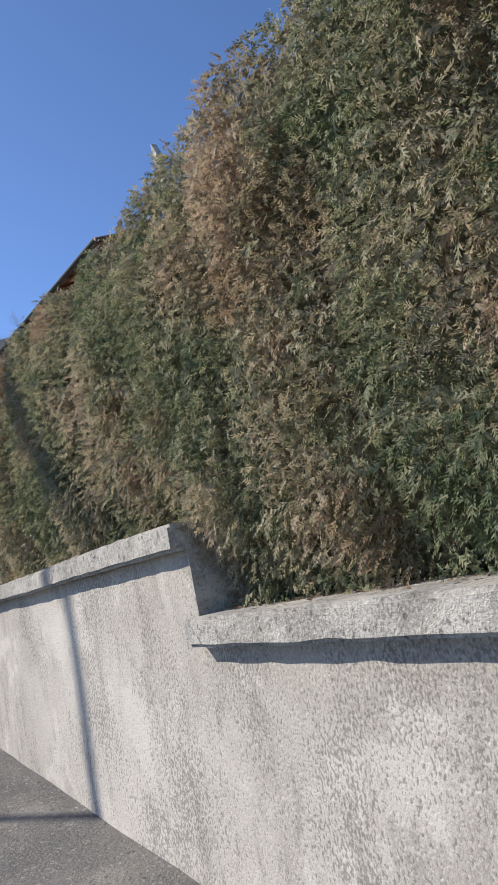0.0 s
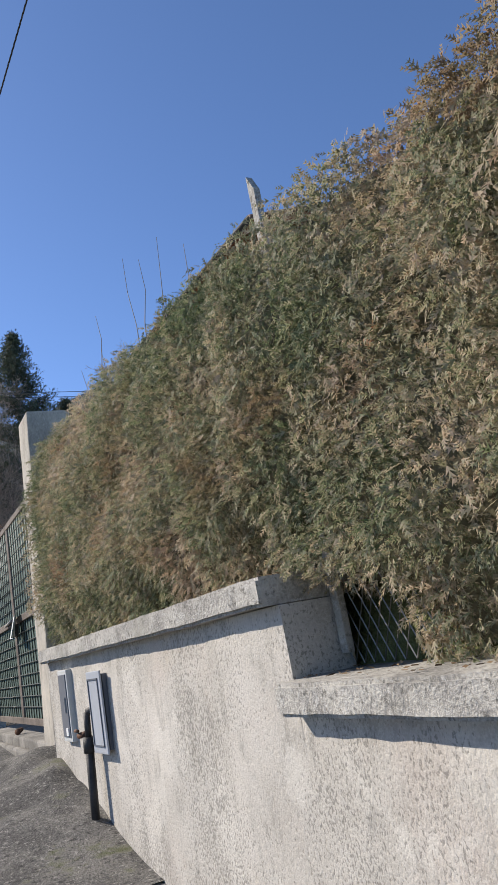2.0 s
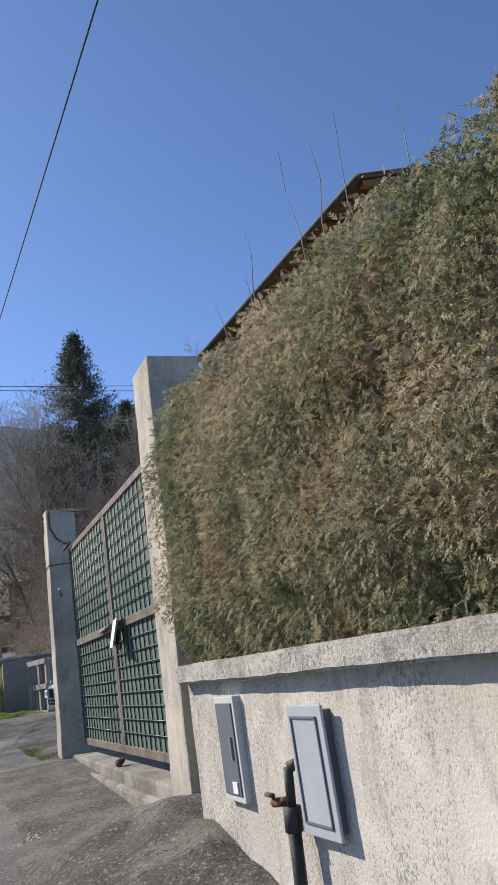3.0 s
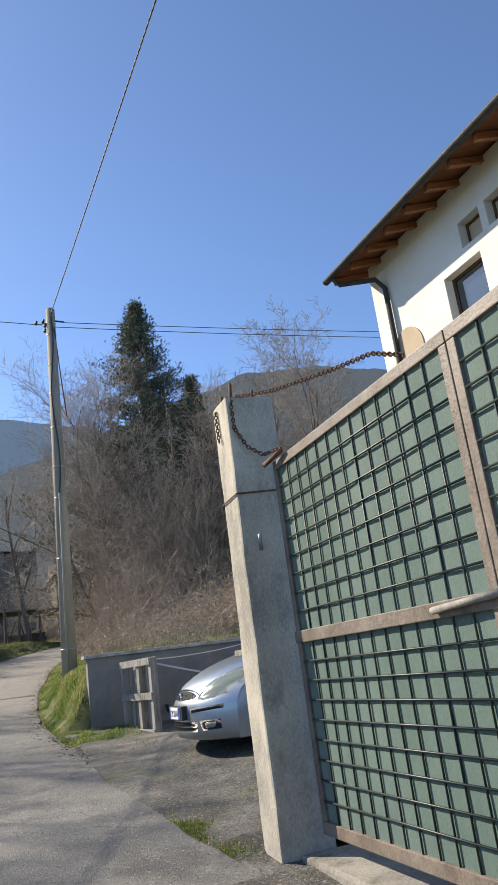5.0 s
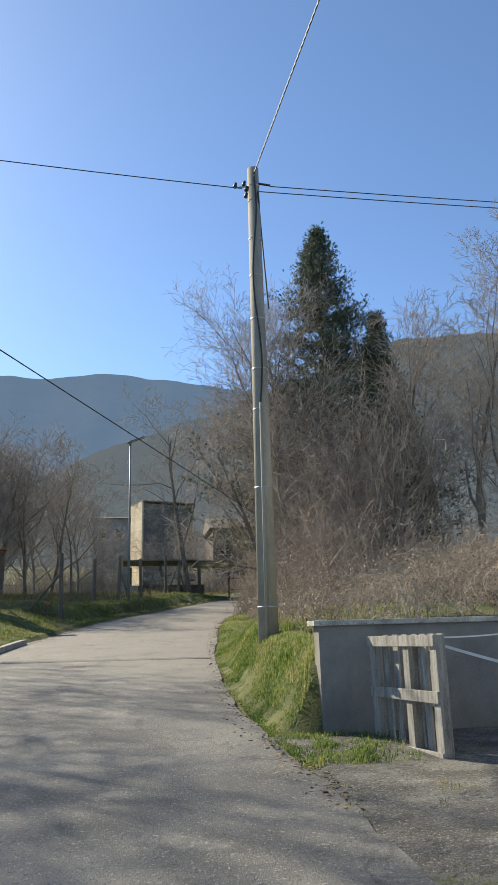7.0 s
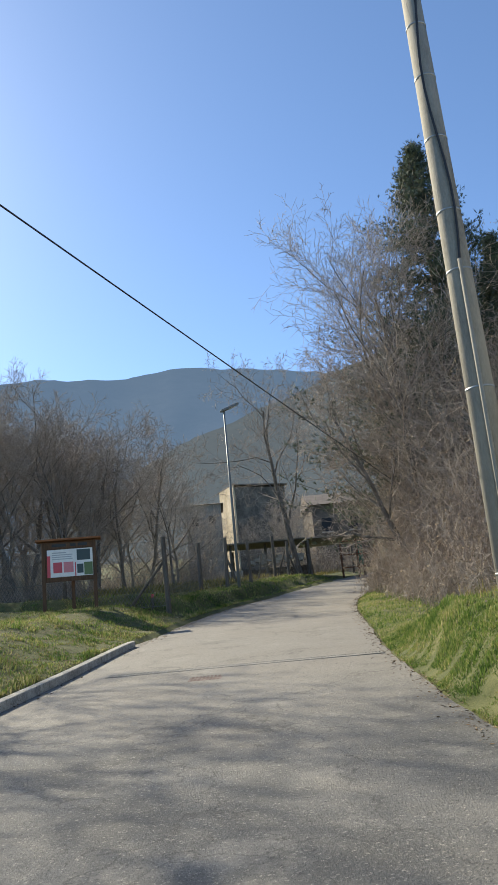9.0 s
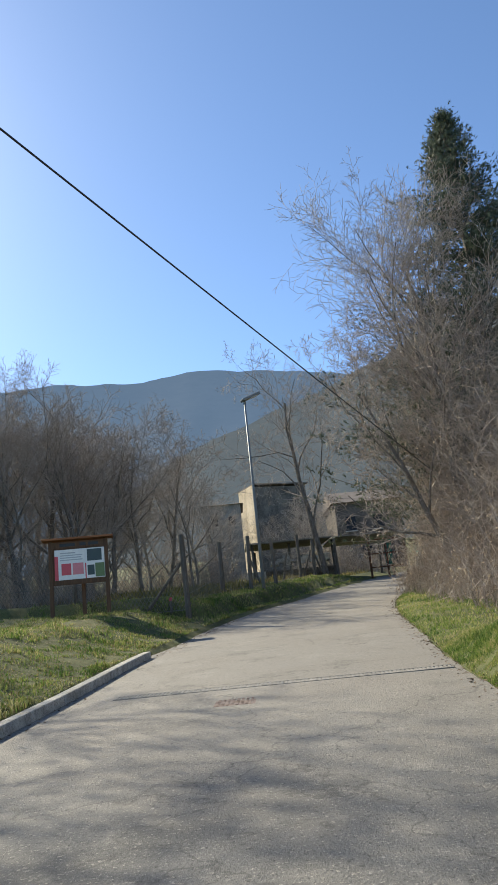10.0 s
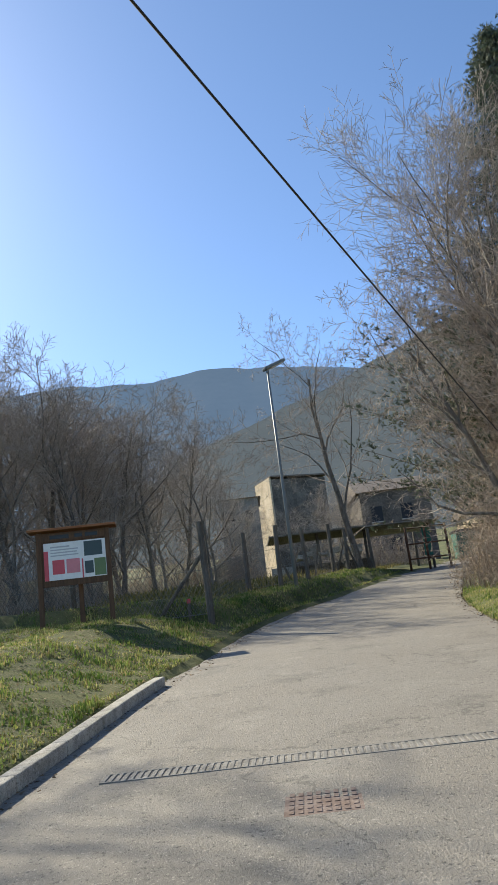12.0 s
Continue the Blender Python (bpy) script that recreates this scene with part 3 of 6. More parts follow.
def prisms(segs, sides):
    """Tapered prisms for an array of segments (ax, ay, az, bx, by, bz, ra, rb)."""
    segs = np.asarray(segs, float)
    a, b, ra, rb = segs[:, 0:3], segs[:, 3:6], segs[:, 6], segs[:, 7]
    d = b - a
    d /= np.linalg.norm(d, axis=1)[:, None] + 1e-9
    ref = np.where(np.abs(d[:, 2:3]) > 0.9, np.array([[1.0, 0, 0]]), np.array([[0, 0, 1.0]]))
    u = np.cross(d, ref)
    u /= np.linalg.norm(u, axis=1)[:, None] + 1e-9
    v = np.cross(d, u)
    verts = []
    for k in range(sides):
        t = 2 * math.pi * k / sides
        o = u * math.cos(t) + v * math.sin(t)
        verts += [a + o * ra[:, None], b + o * rb[:, None]]
    verts = np.stack(verts, 1).reshape(-1, 3)
    n = len(segs)
    base = (np.arange(n) * 2 * sides)[:, None]
    faces = []
    for k in range(sides):
        k2 = (k + 1) % sides
        faces.append(base + np.array([[2 * k, 2 * k2, 2 * k2 + 1, 2 * k + 1]]))
    return verts, np.concatenate(faces, 0)


def quick_mesh(name, verts, faces, mat, parent=None, smooth=False):
    me = bpy.data.meshes.new(name)
    k = faces.shape[1]
    me.vertices.add(len(verts))
    me.vertices.foreach_set("co", np.asarray(verts, np.float32).ravel())
    me.loops.add(faces.size)
    me.loops.foreach_set("vertex_index", faces.astype(np.int32).ravel())
    me.polygons.add(len(faces))
    me.polygons.foreach_set("loop_start", np.arange(0, faces.size, k, dtype=np.int32))
    me.materials.append(mat)
    me.update(calc_edges=True)
    if smooth:
        me.polygons.foreach_set("use_smooth", [True] * len(faces))
    ob = new(name, me)
    if parent is not None:
        ob.parent = parent
    return ob


def grow(rng, base, direction, length, radius, level, out, bend=0.25, up=0.15, levels=4, kids=(5, 6, 6, 5), spread=0.8, start=0.25):
    """A limb as a crooked row of segments, with its side limbs, which set out in turn about it."""
    n = (7, 5, 4, 3, 2, 2)[min(level, 5)]
    p, d = np.array(base, float), np.array(direction, float)
    d /= np.linalg.norm(d)
    pts, dirs = [p], []
    for i in range(n):
        d = d + rng.normal(0, bend, 3) * (0.35 if level == 0 else 0.75) + np.array([0, 0, up * (0.3, 1.0, 0.8, 0.4, 0.3, 0.2)[min(level, 5)]])
        d /= np.linalg.norm(d)
        q = p + d * length / n
        f0, f1 = 1 - 0.75 * i / n, 1 - 0.75 * (i + 1) / n
        out.append((*p, *q, radius * f0, radius * f1, level))
        p = q
        pts.append(p)
        dirs.append(d)
    if level >= levels:
        return
    m = kids[min(level, len(kids) - 1)]
    turn = rng.uniform(0, 2 * math.pi)
    for k in range(m):
        t = start + (1 - start) * (k + rng.uniform(0.1, 0.9)) / m
        i = min(n - 1, int(t * n))
        fr = t * n - i
        q = pts[i] * (1 - fr) + pts[i + 1] * fr
        dd = dirs[i]
        turn += 2.4 + rng.normal(0, 0.4)
        u = np.cross(dd, (0.0, 0.0, 1.0) if abs(dd[2]) < 0.9 else (1.0, 0.0, 0.0))
        u /= np.linalg.norm(u) + 1e-9
        side = u * math.cos(turn) + np.cross(dd, u) * math.sin(turn)
        s = (spread if level == 0 else spread * 0.6 + 0.38) * rng.uniform(0.75, 1.25)
        nd = dd * math.cos(s) + side * math.sin(s)
        short = rng.uniform(0.40, 0.62) * (1.15 - 0.45 * t)
        grow(rng, q, nd, length * short, radius * (1 - 0.72 * t) * rng.uniform(0.42, 0.6), level + 1, out, bend, up, levels, kids, spread, 0.15)


def bare_tree(name, label, seed, at, height, radius, lean=(0, 0, 1), levels=4, kids=(8, 7, 6, 5), spread=0.75, bend=0.25, up=0.10, start=0.22, group="", twig=None, thin=0.0055):
    rng = np.random.default_rng(seed)
    out = []
    grow(rng, (0, 0, -0.2), lean, height * 0.82, radius, 0, out, bend, up, levels, kids, spread, start)
    t = thing(name, label, "tree", group, at)
    a = np.array(out)
    thick = a[:, 8] <= 1
    a[:, 6:8] = np.maximum(a[:, 6:8], thin)
    v, f = prisms(a[thick], 7)
    quick_mesh("trunk", v, f, M_BARK, t, True)
    v, f = prisms(a[~thick], 3)
    quick_mesh("crown", v, f, twig or M_TWIG, t)
    return t


def leaf_quads(rng, pts, size, droop=0.2):
    """Small pointed leaves at the points given."""
    n = len(pts)
    d = rng.normal(0, 1, (n, 3))
    d[:, 2] -= droop
    d /= np.linalg.norm(d, axis=1)[:, None]
    s = rng.normal(0, 1, (n, 3))
    s -= d * (s * d).sum(1)[:, None]
    s /= np.linalg.norm(s, axis=1)[:, None]
    L = (size * rng.uniform(0.6, 1.4, n))[:, None]
    v = np.stack([pts, pts + d * L * 0.5 + s * L * 0.3, pts + d * L, pts + d * L * 0.5 - s * L * 0.3], 1).reshape(-1, 3)
    return v, np.arange(4 * n).reshape(n, 4)


def thicket(name, label, seed, boxes, stems, seg_len, radius, mat, leaves=0, leaf_mat=None, leaf_size=0.05, arch=0.5, group="", category="bush"):
    """Tangled stems that rise and arch over inside the boxes (x0, y0, x1, y1, height)."""
    rng = np.random.default_rng(seed)
    t = thing(name, label, category, group)
    segs, pts = [], []
    area = [abs((b[2] - b[0]) * (b[3] - b[1])) * b[4] for b in boxes]
    for b, ar in zip(boxes, area):
        for _ in range(int(stems * ar / sum(area))):
            x, y = rng.uniform(b[0], b[2]), rng.uniform(b[1], b[3])
            ux, uy = (x - b[0]) / (b[2] - b[0]), (y - b[1]) / (b[3] - b[1])
            dome = (1 - (2 * ux - 1) ** 4) * (1 - (2 * uy - 1) ** 4) * 0.75 + 0.25
            dome *= 0.72 + 0.8 * noise.noise((x * 0.6, y * 0.6, seed))
            h = b[4] * dome * rng.uniform(0.35, 1.1)
            z0 = ground_z(x, y) - 0.05
            n = max(3, int(h / seg_len))
            p = np.array([x, y, z0])
            a = rng.uniform(0, 2 * math.pi)
            out = np.array([math.cos(a), math.sin(a), 0]) * arch
            for i in range(n):
                k = i / n
                d = np.array([0, 0, 1.0 - 1.3 * k * arch]) + out * k * 1.6 + rng.normal(0, 0.28, 3)
                q = p + d / np.linalg.norm(d) * h / n * 1.15
                segs.append((*p, *q, radius * (1.1 - 0.8 * k), radius * (1.1 - 0.8 * (k + 1 / n)) + 0.0015))
                if rng.random() < 0.8:
                    for _ in range(2):
                        e = q + rng.normal(0, 0.16 * (0.6 + 0.2 * b[4]), 3)
                        segs.append((*q, *e, radius * 0.5, radius * 0.25))
                        pts.append(e)
                p = q
                pts.append(p)
    v, f = prisms(segs, 3)
    tagged(quick_mesh("stem_tangle", v, f, mat, t), kind="stuff")
    if leaves:
        pts = np.array(pts)
        pts = pts[rng.integers(0, len(pts), leaves)] + rng.normal(0, 0.06, (leaves, 3))
        v, f = leaf_quads(rng, pts, leaf_size)
        tagged(quick_mesh("leaf_mass", v, f, leaf_mat or M_DRYLEAF, t), kind="stuff")
    return t


def sprays(rng, pts, nrm, size, hang, wild=0.6, clump=0.0):
    """Feathery scale-leaf sprays: a long middle leaflet with two pairs at its sides."""
    n = len(pts)
    d = nrm * rng.uniform(0.0, 0.6, n)[:, None] + rng.normal(0, wild, (n, 3))
    if clump:
        d += np.array([tuple(noise.noise_vector(Vector(p) * 5.0)) for p in pts]) * clump
    d[:, 2] += hang
    d /= np.linalg.norm(d, axis=1)[:, None]
    s = np.cross(d, nrm + rng.normal(0, 0.5, (n, 3)))
    s /= np.linalg.norm(s, axis=1)[:, None] + 1e-9
    L = (size * rng.uniform(0.55, 1.45, n))[:, None]
    vs, fs = [], []
    for foot, a, ln, w in ((0.0, 0.0, 1.0, 0.06), (0.08, 0.5, 0.66, 0.055), (0.08, -0.5, 0.66, 0.055), (0.38, 0.5, 0.48, 0.05), (0.38, -0.5, 0.48, 0.05)):
        e = d * math.cos(a) + s * math.sin(a)
        c = -d * math.sin(a) + s * math.cos(a)
        p = pts + d * L * foot
        vs += [p + c * L * w * 1.15, p + e * L * ln, p - c * L * w * 1.15]
    m = len(vs)
    v = np.stack(vs, 1).reshape(-1, 3)
    base = (np.arange(n) * m)[:, None]
    for k in range(5):
        fs.append(base + np.array([[0, 1, 2]]) + 3 * k)
    return v, np.concatenate(fs, 0)


def fronds(rng, pts, nrm, size, hang, wild=0.5, clump=0.8, pairs=4):
    """Flat pinnate conifer fronds: a thin rachis with pointed side leaflets that shorten to the tip."""
    n = len(pts)
    d = nrm * rng.uniform(0.1, 0.9, n)[:, None] + rng.normal(0, wild, (n, 3))
    d += np.array([tuple(noise.noise_vector(Vector(p) * 4.0)) for p in pts]) * clump
    d[:, 2] += hang
    d /= np.linalg.norm(d, axis=1)[:, None]
    s = np.cross(d, nrm + rng.normal(0, 0.7, (n, 3)))
    s /= np.linalg.norm(s, axis=1)[:, None] + 1e-9
    L = (size * rng.uniform(0.45, 1.5, n))[:, None]
    fall = np.array([[0, 0, -0.22]])
    vs = []
    leaflets = [(0.0, 0.0, 1.0, 0.06)]
    for k in range(pairs):
        u = (k + 0.4) / (pairs + 0.4)
        leaflets += [(u, a, 0.46 * (1 - 0.62 * u), 0.095 * (1 - 0.35 * u)) for a in (0.78, -0.78)]
    for foot, a, ln, w in leaflets:
        e = d * math.cos(a) + s * math.sin(a)
        c = -d * math.sin(a) + s * math.cos(a)
        p = pts + d * L * foot + fall * L * foot * foot
        t = p + e * L * ln + fall * L * ((foot + ln) ** 2 - foot * foot)
        vs += [p + c * L * w, t, p - c * L * w]
    m = len(vs)
    v = np.stack(vs, 1).reshape(-1, 3)
    f = (np.arange(n) * m)[:, None, None] + np.arange(m).reshape(1, -1, 3)
    return v, f.reshape(-1, 3)


# clipped hedge along the wall
HEDGE_Y = [-6, 1.0, 2.0, 2.6, 3.1, 3.5, 4.2, 4.7, 5.1, 5.4, 5.8, 6.2, 6.8, 7.7, 8.6, 9.5, 10.1]
HEDGE_TOP = [2.74, 2.72, 2.71, 2.66, 2.69, 2.74, 2.77, 2.77, 2.82, 2.89, 2.98, 3.03, 3.07, 3.19, 3.27, 3.33, 3.36]


def hedge_top(y):
    return float(np.interp(y, HEDGE_Y, HEDGE_TOP)) + 0.05 * noise.noise((y * 2.2, 0, 0)) + 0.04 * noise.noise((y * 6, 3, 0))


def hedge_base(y):
    return 1.012 if y < 2.19 else (1.348 if y < 5.88 else 1.692)


def hedge_face(y, z):
    col = abs(math.sin(y * math.pi / 0.62 + 0.8 * noise.noise((y, 0, 5))))
    foot, top = z - hedge_base(y), hedge_top(y)
    gap = 0.42 * ease(y, 5.38, 5.52) * (1 - ease(y, 5.86, 5.92)) * (1 - ease(z, 1.54, 1.68))
    return 1.27 + 0.05 * noise.noise((y * 1.2, z * 0.8, 1)) + 0.05 * noise.noise((y * 3.4, z * 3.0, 8)) + 0.05 * (1 - col) ** 2 + 0.14 * (1 - ease(foot, 0.0, 0.4)) + 0.10 * ease(z, top - 0.45, top) + gap


def build_hedge():
    rng = np.random.default_rng(11)
    t = thing("hedge", "tall clipped conifer hedge, green with browned patches, above the wall", "hedge")
    xs = np.linspace(0, 1, 12)
    ys = np.arange(-6, 10.12, 0.12)
    verts, faces = [], []
    for y in ys:
        b, tp = hedge_base(y) + 0.03, hedge_top(y) - 0.06
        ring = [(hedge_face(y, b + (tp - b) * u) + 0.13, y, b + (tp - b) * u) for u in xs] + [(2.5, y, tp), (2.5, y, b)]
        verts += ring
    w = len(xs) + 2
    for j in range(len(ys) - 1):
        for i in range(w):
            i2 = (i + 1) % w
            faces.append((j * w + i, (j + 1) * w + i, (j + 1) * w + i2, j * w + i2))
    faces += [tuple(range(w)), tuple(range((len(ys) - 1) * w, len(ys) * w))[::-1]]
    # Closed shell whose dark colour stands in for shade between the fronds.
    mesh_object("inner_shade_shell", verts, faces, M_HEDGECORE, t, "dark shell painted as the shade inside the hedge")
    P, N, Hg = [], [], []
    for _ in range(175000):
        k = rng.random()
        y = rng.uniform(-0.6, 4.8) if rng.random() < 0.62 else rng.uniform(4.8, 10.14)
        b, tp = hedge_base(y) + 0.0, hedge_top(y)
        if k < 0.84:
            z = b + (tp - b) * rng.random() ** 0.95
            x = hedge_face(y, z) + rng.uniform(-0.03, 0.11)
            P.append((x, y, z)), N.append((-1, 0, 0.15))
            Hg.append(-0.6 if z - b < 0.3 else -0.15)
        elif k < 0.95:
            x = rng.uniform(1.36, 2.5)
            P.append((x, y, tp + 0.05 * noise.noise((x * 3, y * 3, 2)) - 0.02)), N.append((-0.4, 0, 1)), Hg.append(0.35)
        else:
            z, x = rng.uniform(1.72, hedge_top(10.0)), rng.uniform(1.5, 2.5)
            P.append((x, 10.1 + rng.uniform(-0.05, 0.06), z)), N.append((0, 1, 0.1)), Hg.append(0.0)
    v, f = fronds(rng, np.array(P), np.array(N, float), 0.036, np.array(Hg), 0.6, 0.9, 3)
    quick_mesh("foliage", v, f, M_HEDGE, t)
    segs = []
    for x, y, top in ((2.2, 9.05, 4.83), (2.1, 8.75, 4.6), (2.25, 8.55, 4.75), (1.93, 9.24, 4.4), (2.0, 9.6, 4.2), (1.95, 9.85, 4.15), (2.2, 7.9, 4.3), (1.7, 2.0, 3.2), (1.6, 3.1, 3.0), (1.7, 4.6, 3.05)):
        p = np.array((x, y, hedge_top(y) - 0.1))
        h = (top - p[2]) / 5
        for i in range(5):
            q = p + np.array((rng.normal(0, 0.025), rng.normal(0.03, 0.025), h))
            segs.append((*p, *q, 0.007 - 0.001 * i, 0.006 - 0.001 * i))
            p = q
    v, f = prisms(segs, 4)
    tagged(quick_mesh("shoot_tips", v, f, M_TWIG, t), kind="stuff")
    return t


build_hedge()


def cypress(name, label, seed, at, height, width):
    rng = np.random.default_rng(seed)
    t = thing(name, label, "tree", at=at)
    rodpart("trunk", (0, 0, -0.2), (0, 0, height * 0.97), 0.26, M_BARK, t, 0.03, 9)
    P, N, segs = [], [], []
    n = int(height * 34)
    for i in range(n):
        u = (i + rng.random()) / n
        z = height * (0.08 + 0.92 * u)
        r = width * (1 - u) ** 0.85 * (0.62 + 0.46 * rng.random()) * (0.85 + 0.4 * noise.noise((i * 0.05, seed, 0)))
        a = rng.uniform(0, 2 * math.pi)
        o = np.array([math.cos(a), math.sin(a), 0])
        up = rng.uniform(-0.1, 0.5)
        tip = np.array([0, 0, z]) + o * r + np.array([0, 0, up * r])
        segs.append((0, 0, z - 0.2, *tip, 0.03, 0.008))
        m = int(30 + 110 * r / max(width, 0.1))
        k = rng.uniform(0.4, 1.05, m)[:, None]
        c = np.array([0, 0, z]) * (1 - k) + tip * k + rng.normal(0, 0.16, (m, 3)) * np.array([1, 1, 0.8])
        P.append(c), N.append(np.repeat(o[None], m, 0) + np.array([0, 0, 0.5]))
    v, f = prisms(segs, 4)
    tagged(quick_mesh("limb_mass", v, f, M_BARK, t), kind="stuff")
    P, N = np.concatenate(P), np.concatenate(N)
    v, f = sprays(rng, P, N, 0.20, 0.35)
    quick_mesh("crown", v, f, M_CYPRESS, t)
    return t


def on_ground(x, y, dz=0.0, rz=0.0, s=1.0):
    return pose(x, y, ground_z(x, y) + dz, 0, 0, rz) @ Matrix.Scale(s, 4)


cypress("cypress", "dark green cypress tree rising out of bare brush", 3, on_ground(8.4, 46.6), 18.2, 7.4)
cypress("cypress", "smaller ragged dark cypress beside a taller one", 8, on_ground(11.3, 47.2), 13.9, 3.8)
bare_tree("bare_tree", "leafless grey tree leaning over the lane", 21, on_ground(5.4, 42.6), 11.8, 0.19, (-0.11, -0.03, 1), levels=5, spread=0.58, kids=(8, 7, 6, 4, 3), start=0.42)
bare_tree("bare_tree", "leafless tree wound with brown climbers", 22, on_ground(6.3, 43.5), 13.6, 0.17, (0.02, 0, 1), spread=0.48, kids=(14, 9, 7, 5), start=0.10, twig=M_TWIGRED)
bare_tree("bare_tree", "low leafless tree arching across the verge", 23, on_ground(5.3, 43.0), 8.6, 0.12, (-0.28, -0.08, 1), levels=5, spread=0.62, kids=(8, 6, 6, 4, 3), start=0.2, twig=M_TWIGRED)
bare_tree("bare_tree", "leafless many-stemmed tree behind the brambles", 24, on_ground(7.4, 38), 10.0, 0.13, (0.1, 0, 1), spread=0.5, kids=(13, 8, 7, 5), start=0.08)
bare_tree("bare_tree", "slender leafless tree with upswept limbs", 25, on_ground(10.2, 36), 10.6, 0.13, (0.02, 0, 1), levels=5, spread=0.5, kids=(9, 6, 6, 4, 3), start=0.25)
bare_tree("bare_tree", "tall leafless tree with dark forked trunk", 26, on_ground(11.9, 36.5), 11.6, 0.17, (0.06, 0, 1), levels=5, spread=0.5, kids=(9, 6, 6, 4, 3), start=0.25)
bare_tree("bare_tree", "leafless grey tree on the slope", 27, on_ground(14.5, 38), 9.6, 0.14, (0, 0, 1), spread=0.6, kids=(10, 7, 6, 5), start=0.2)
bare_tree("bare_tree", "leafless tree inside the field fence", 28, pose(3.1, 59.0, 4.5), 12.0, 0.18, (-0.02, 0, 1), levels=5, spread=0.7, kids=(8, 6, 6, 4, 3), start=0.30, twig=M_TWIGRED)
bare_tree("bare_tree", "bare sapling on the fenced field edge", 29, on_ground(-3.6, 58), 6.5, 0.07, (0, 0, 1), spread=0.8, kids=(7, 6, 5), levels=3, start=0.3)

# leafless wood beyond the fence, and trees over the lane's far side
WOOD = "leafless wood behind the fence"
kinds = [bare_tree("bare_tree", "leafless brown tree in a dense wood", 40 + k, on_ground(x, y), h, 0.12, (0.04 * k - 0.05, 0, 1), spread=0.65, kids=(11, 8, 6, 5), start=0.10, group=WOOD) for k, (x, y, h) in enumerate(((-8.5, 55, 9.0), (-10.6, 53, 9.8), (-8.9, 60, 8.4)))]
rng_w = random.Random(5)
for x, y in ((-12.4, 54), (-14.5, 55), (-9.4, 58), (-11.6, 60), (-13.8, 60), (-16.5, 58), (-9, 66), (-18.5, 54), (-12.3, 50), (-9.6, 50.5), (-15.5, 50), (-7.6, 52.5), (-10.2, 55.5), (-13.2, 52), (-8.2, 62), (-11, 64), (-15, 63), (-17, 51), (-7.4, 57.5), (-5.6, 67), (-4.2, 73), (-7.2, 71), (-2.6, 82), (-6.2, 85), (-8.8, 78), (-6.4, 61)):
    copy_thing(rng_w.choice(kinds), on_ground(x, y, 0, rng_w.uniform(0, 360), rng_w.uniform(0.9, 1.2)))
for x, y, s in ((16.5, 44, 1.0), (13.5, 46, 0.95), (10.5, 50, 0.9), (18, 40, 0.9), (8.5, 56, 0.7), (21, 46, 1.0), (12, 62, 0.7), (3.5, 84, 0.8), (-2, 95, 0.8), (9, 92, 0.9), (3.4, 70, 0.55), (5.2, 73, 0.6), (1.6, 78.5, 0.5)):
    copy_thing(rng_w.choice(kinds), on_ground(x, y, 0, rng_w.uniform(0, 360), s))
ROADSIDE = "trees beside the lane"
for x, y, s in ((-15.0, 36.5, 1.5), (-18.0, 39.5, 1.7), (-16.5, 32.5, 1.5), (-14.5, 32.0, 1.35), (-17.5, 35.5, 1.7)):
    tagged(copy_thing(rng_w.choice(kinds), on_ground(x, y, 0, rng_w.uniform(0, 360), s)), "leafless tree shading the lane", group=ROADSIDE)

thicket("bramble_thicket", "tangled dry brown brambles behind the grey retaining wall", 51, [(2.0, 22.95, 9.5, 28.0, 1.3), (4.2, 24.6, 12.0, 32.0, 2.3), (2.6, 28.5, 5.5, 33.5, 1.4)], 3800, 0.2, 0.006, M_TWIG, 40000, M_DRYLEAF, 0.04, 0.75)
thicket("brush_thicket", "dense reddish-brown leafless brush under the cypress", 52, [(3.6, 34.0, 9.5, 42.0, 4.2), (4.8, 36.0, 9.5, 43.0, 8.5), (8.0, 33.5, 15.0, 40.0, 4.0)], 2500, 0.4, 0.009, M_TWIGRED, 30000, M_DRYLEAF, 0.05, 0.4)
thicket("brush_thicket", "brown leafy shrub overhanging the lane edge", 53, [(4.0, 40.0, 6.8, 47.5, 5.2), (4.9, 40.5, 8.6, 46.5, 10.5), (5.2, 45.0, 9.0, 52.0, 5.0)], 2700, 0.34, 0.008, M_TWIGRED, 66000, M_DRYLEAF, 0.05, 0.45)
thicket("evergreen_shrub", "dark green leafy shrub among bare stems", 54, [(6.5, 33.5, 10.0, 36.0, 3.2), (7.5, 52, 11, 58, 4.5)], 500, 0.3, 0.008, M_TWIG, 12000, M_IVY, 0.10, 0.5)
thicket("brush_thicket", "grey brush at the foot of the wood", 55, [(-18, 48.0, -6.8, 53.0, 4.0), (-14, 54.0, -7.2, 60.0, 4.0)], 1700, 0.4, 0.009, M_TWIG, 2500, M_DRYLEAF, 0.07, 0.5)
thicket("brush_thicket", "low brown brush between the field and the houses", 56, [(-11.0, 76.0, -0.8, 80.0, 5.2), (2.5, 70.0, 9.0, 77.0, 4.0)], 1300, 0.4, 0.012, M_TWIG, 7000, M_DRYLEAF, 0.11, 0.5)

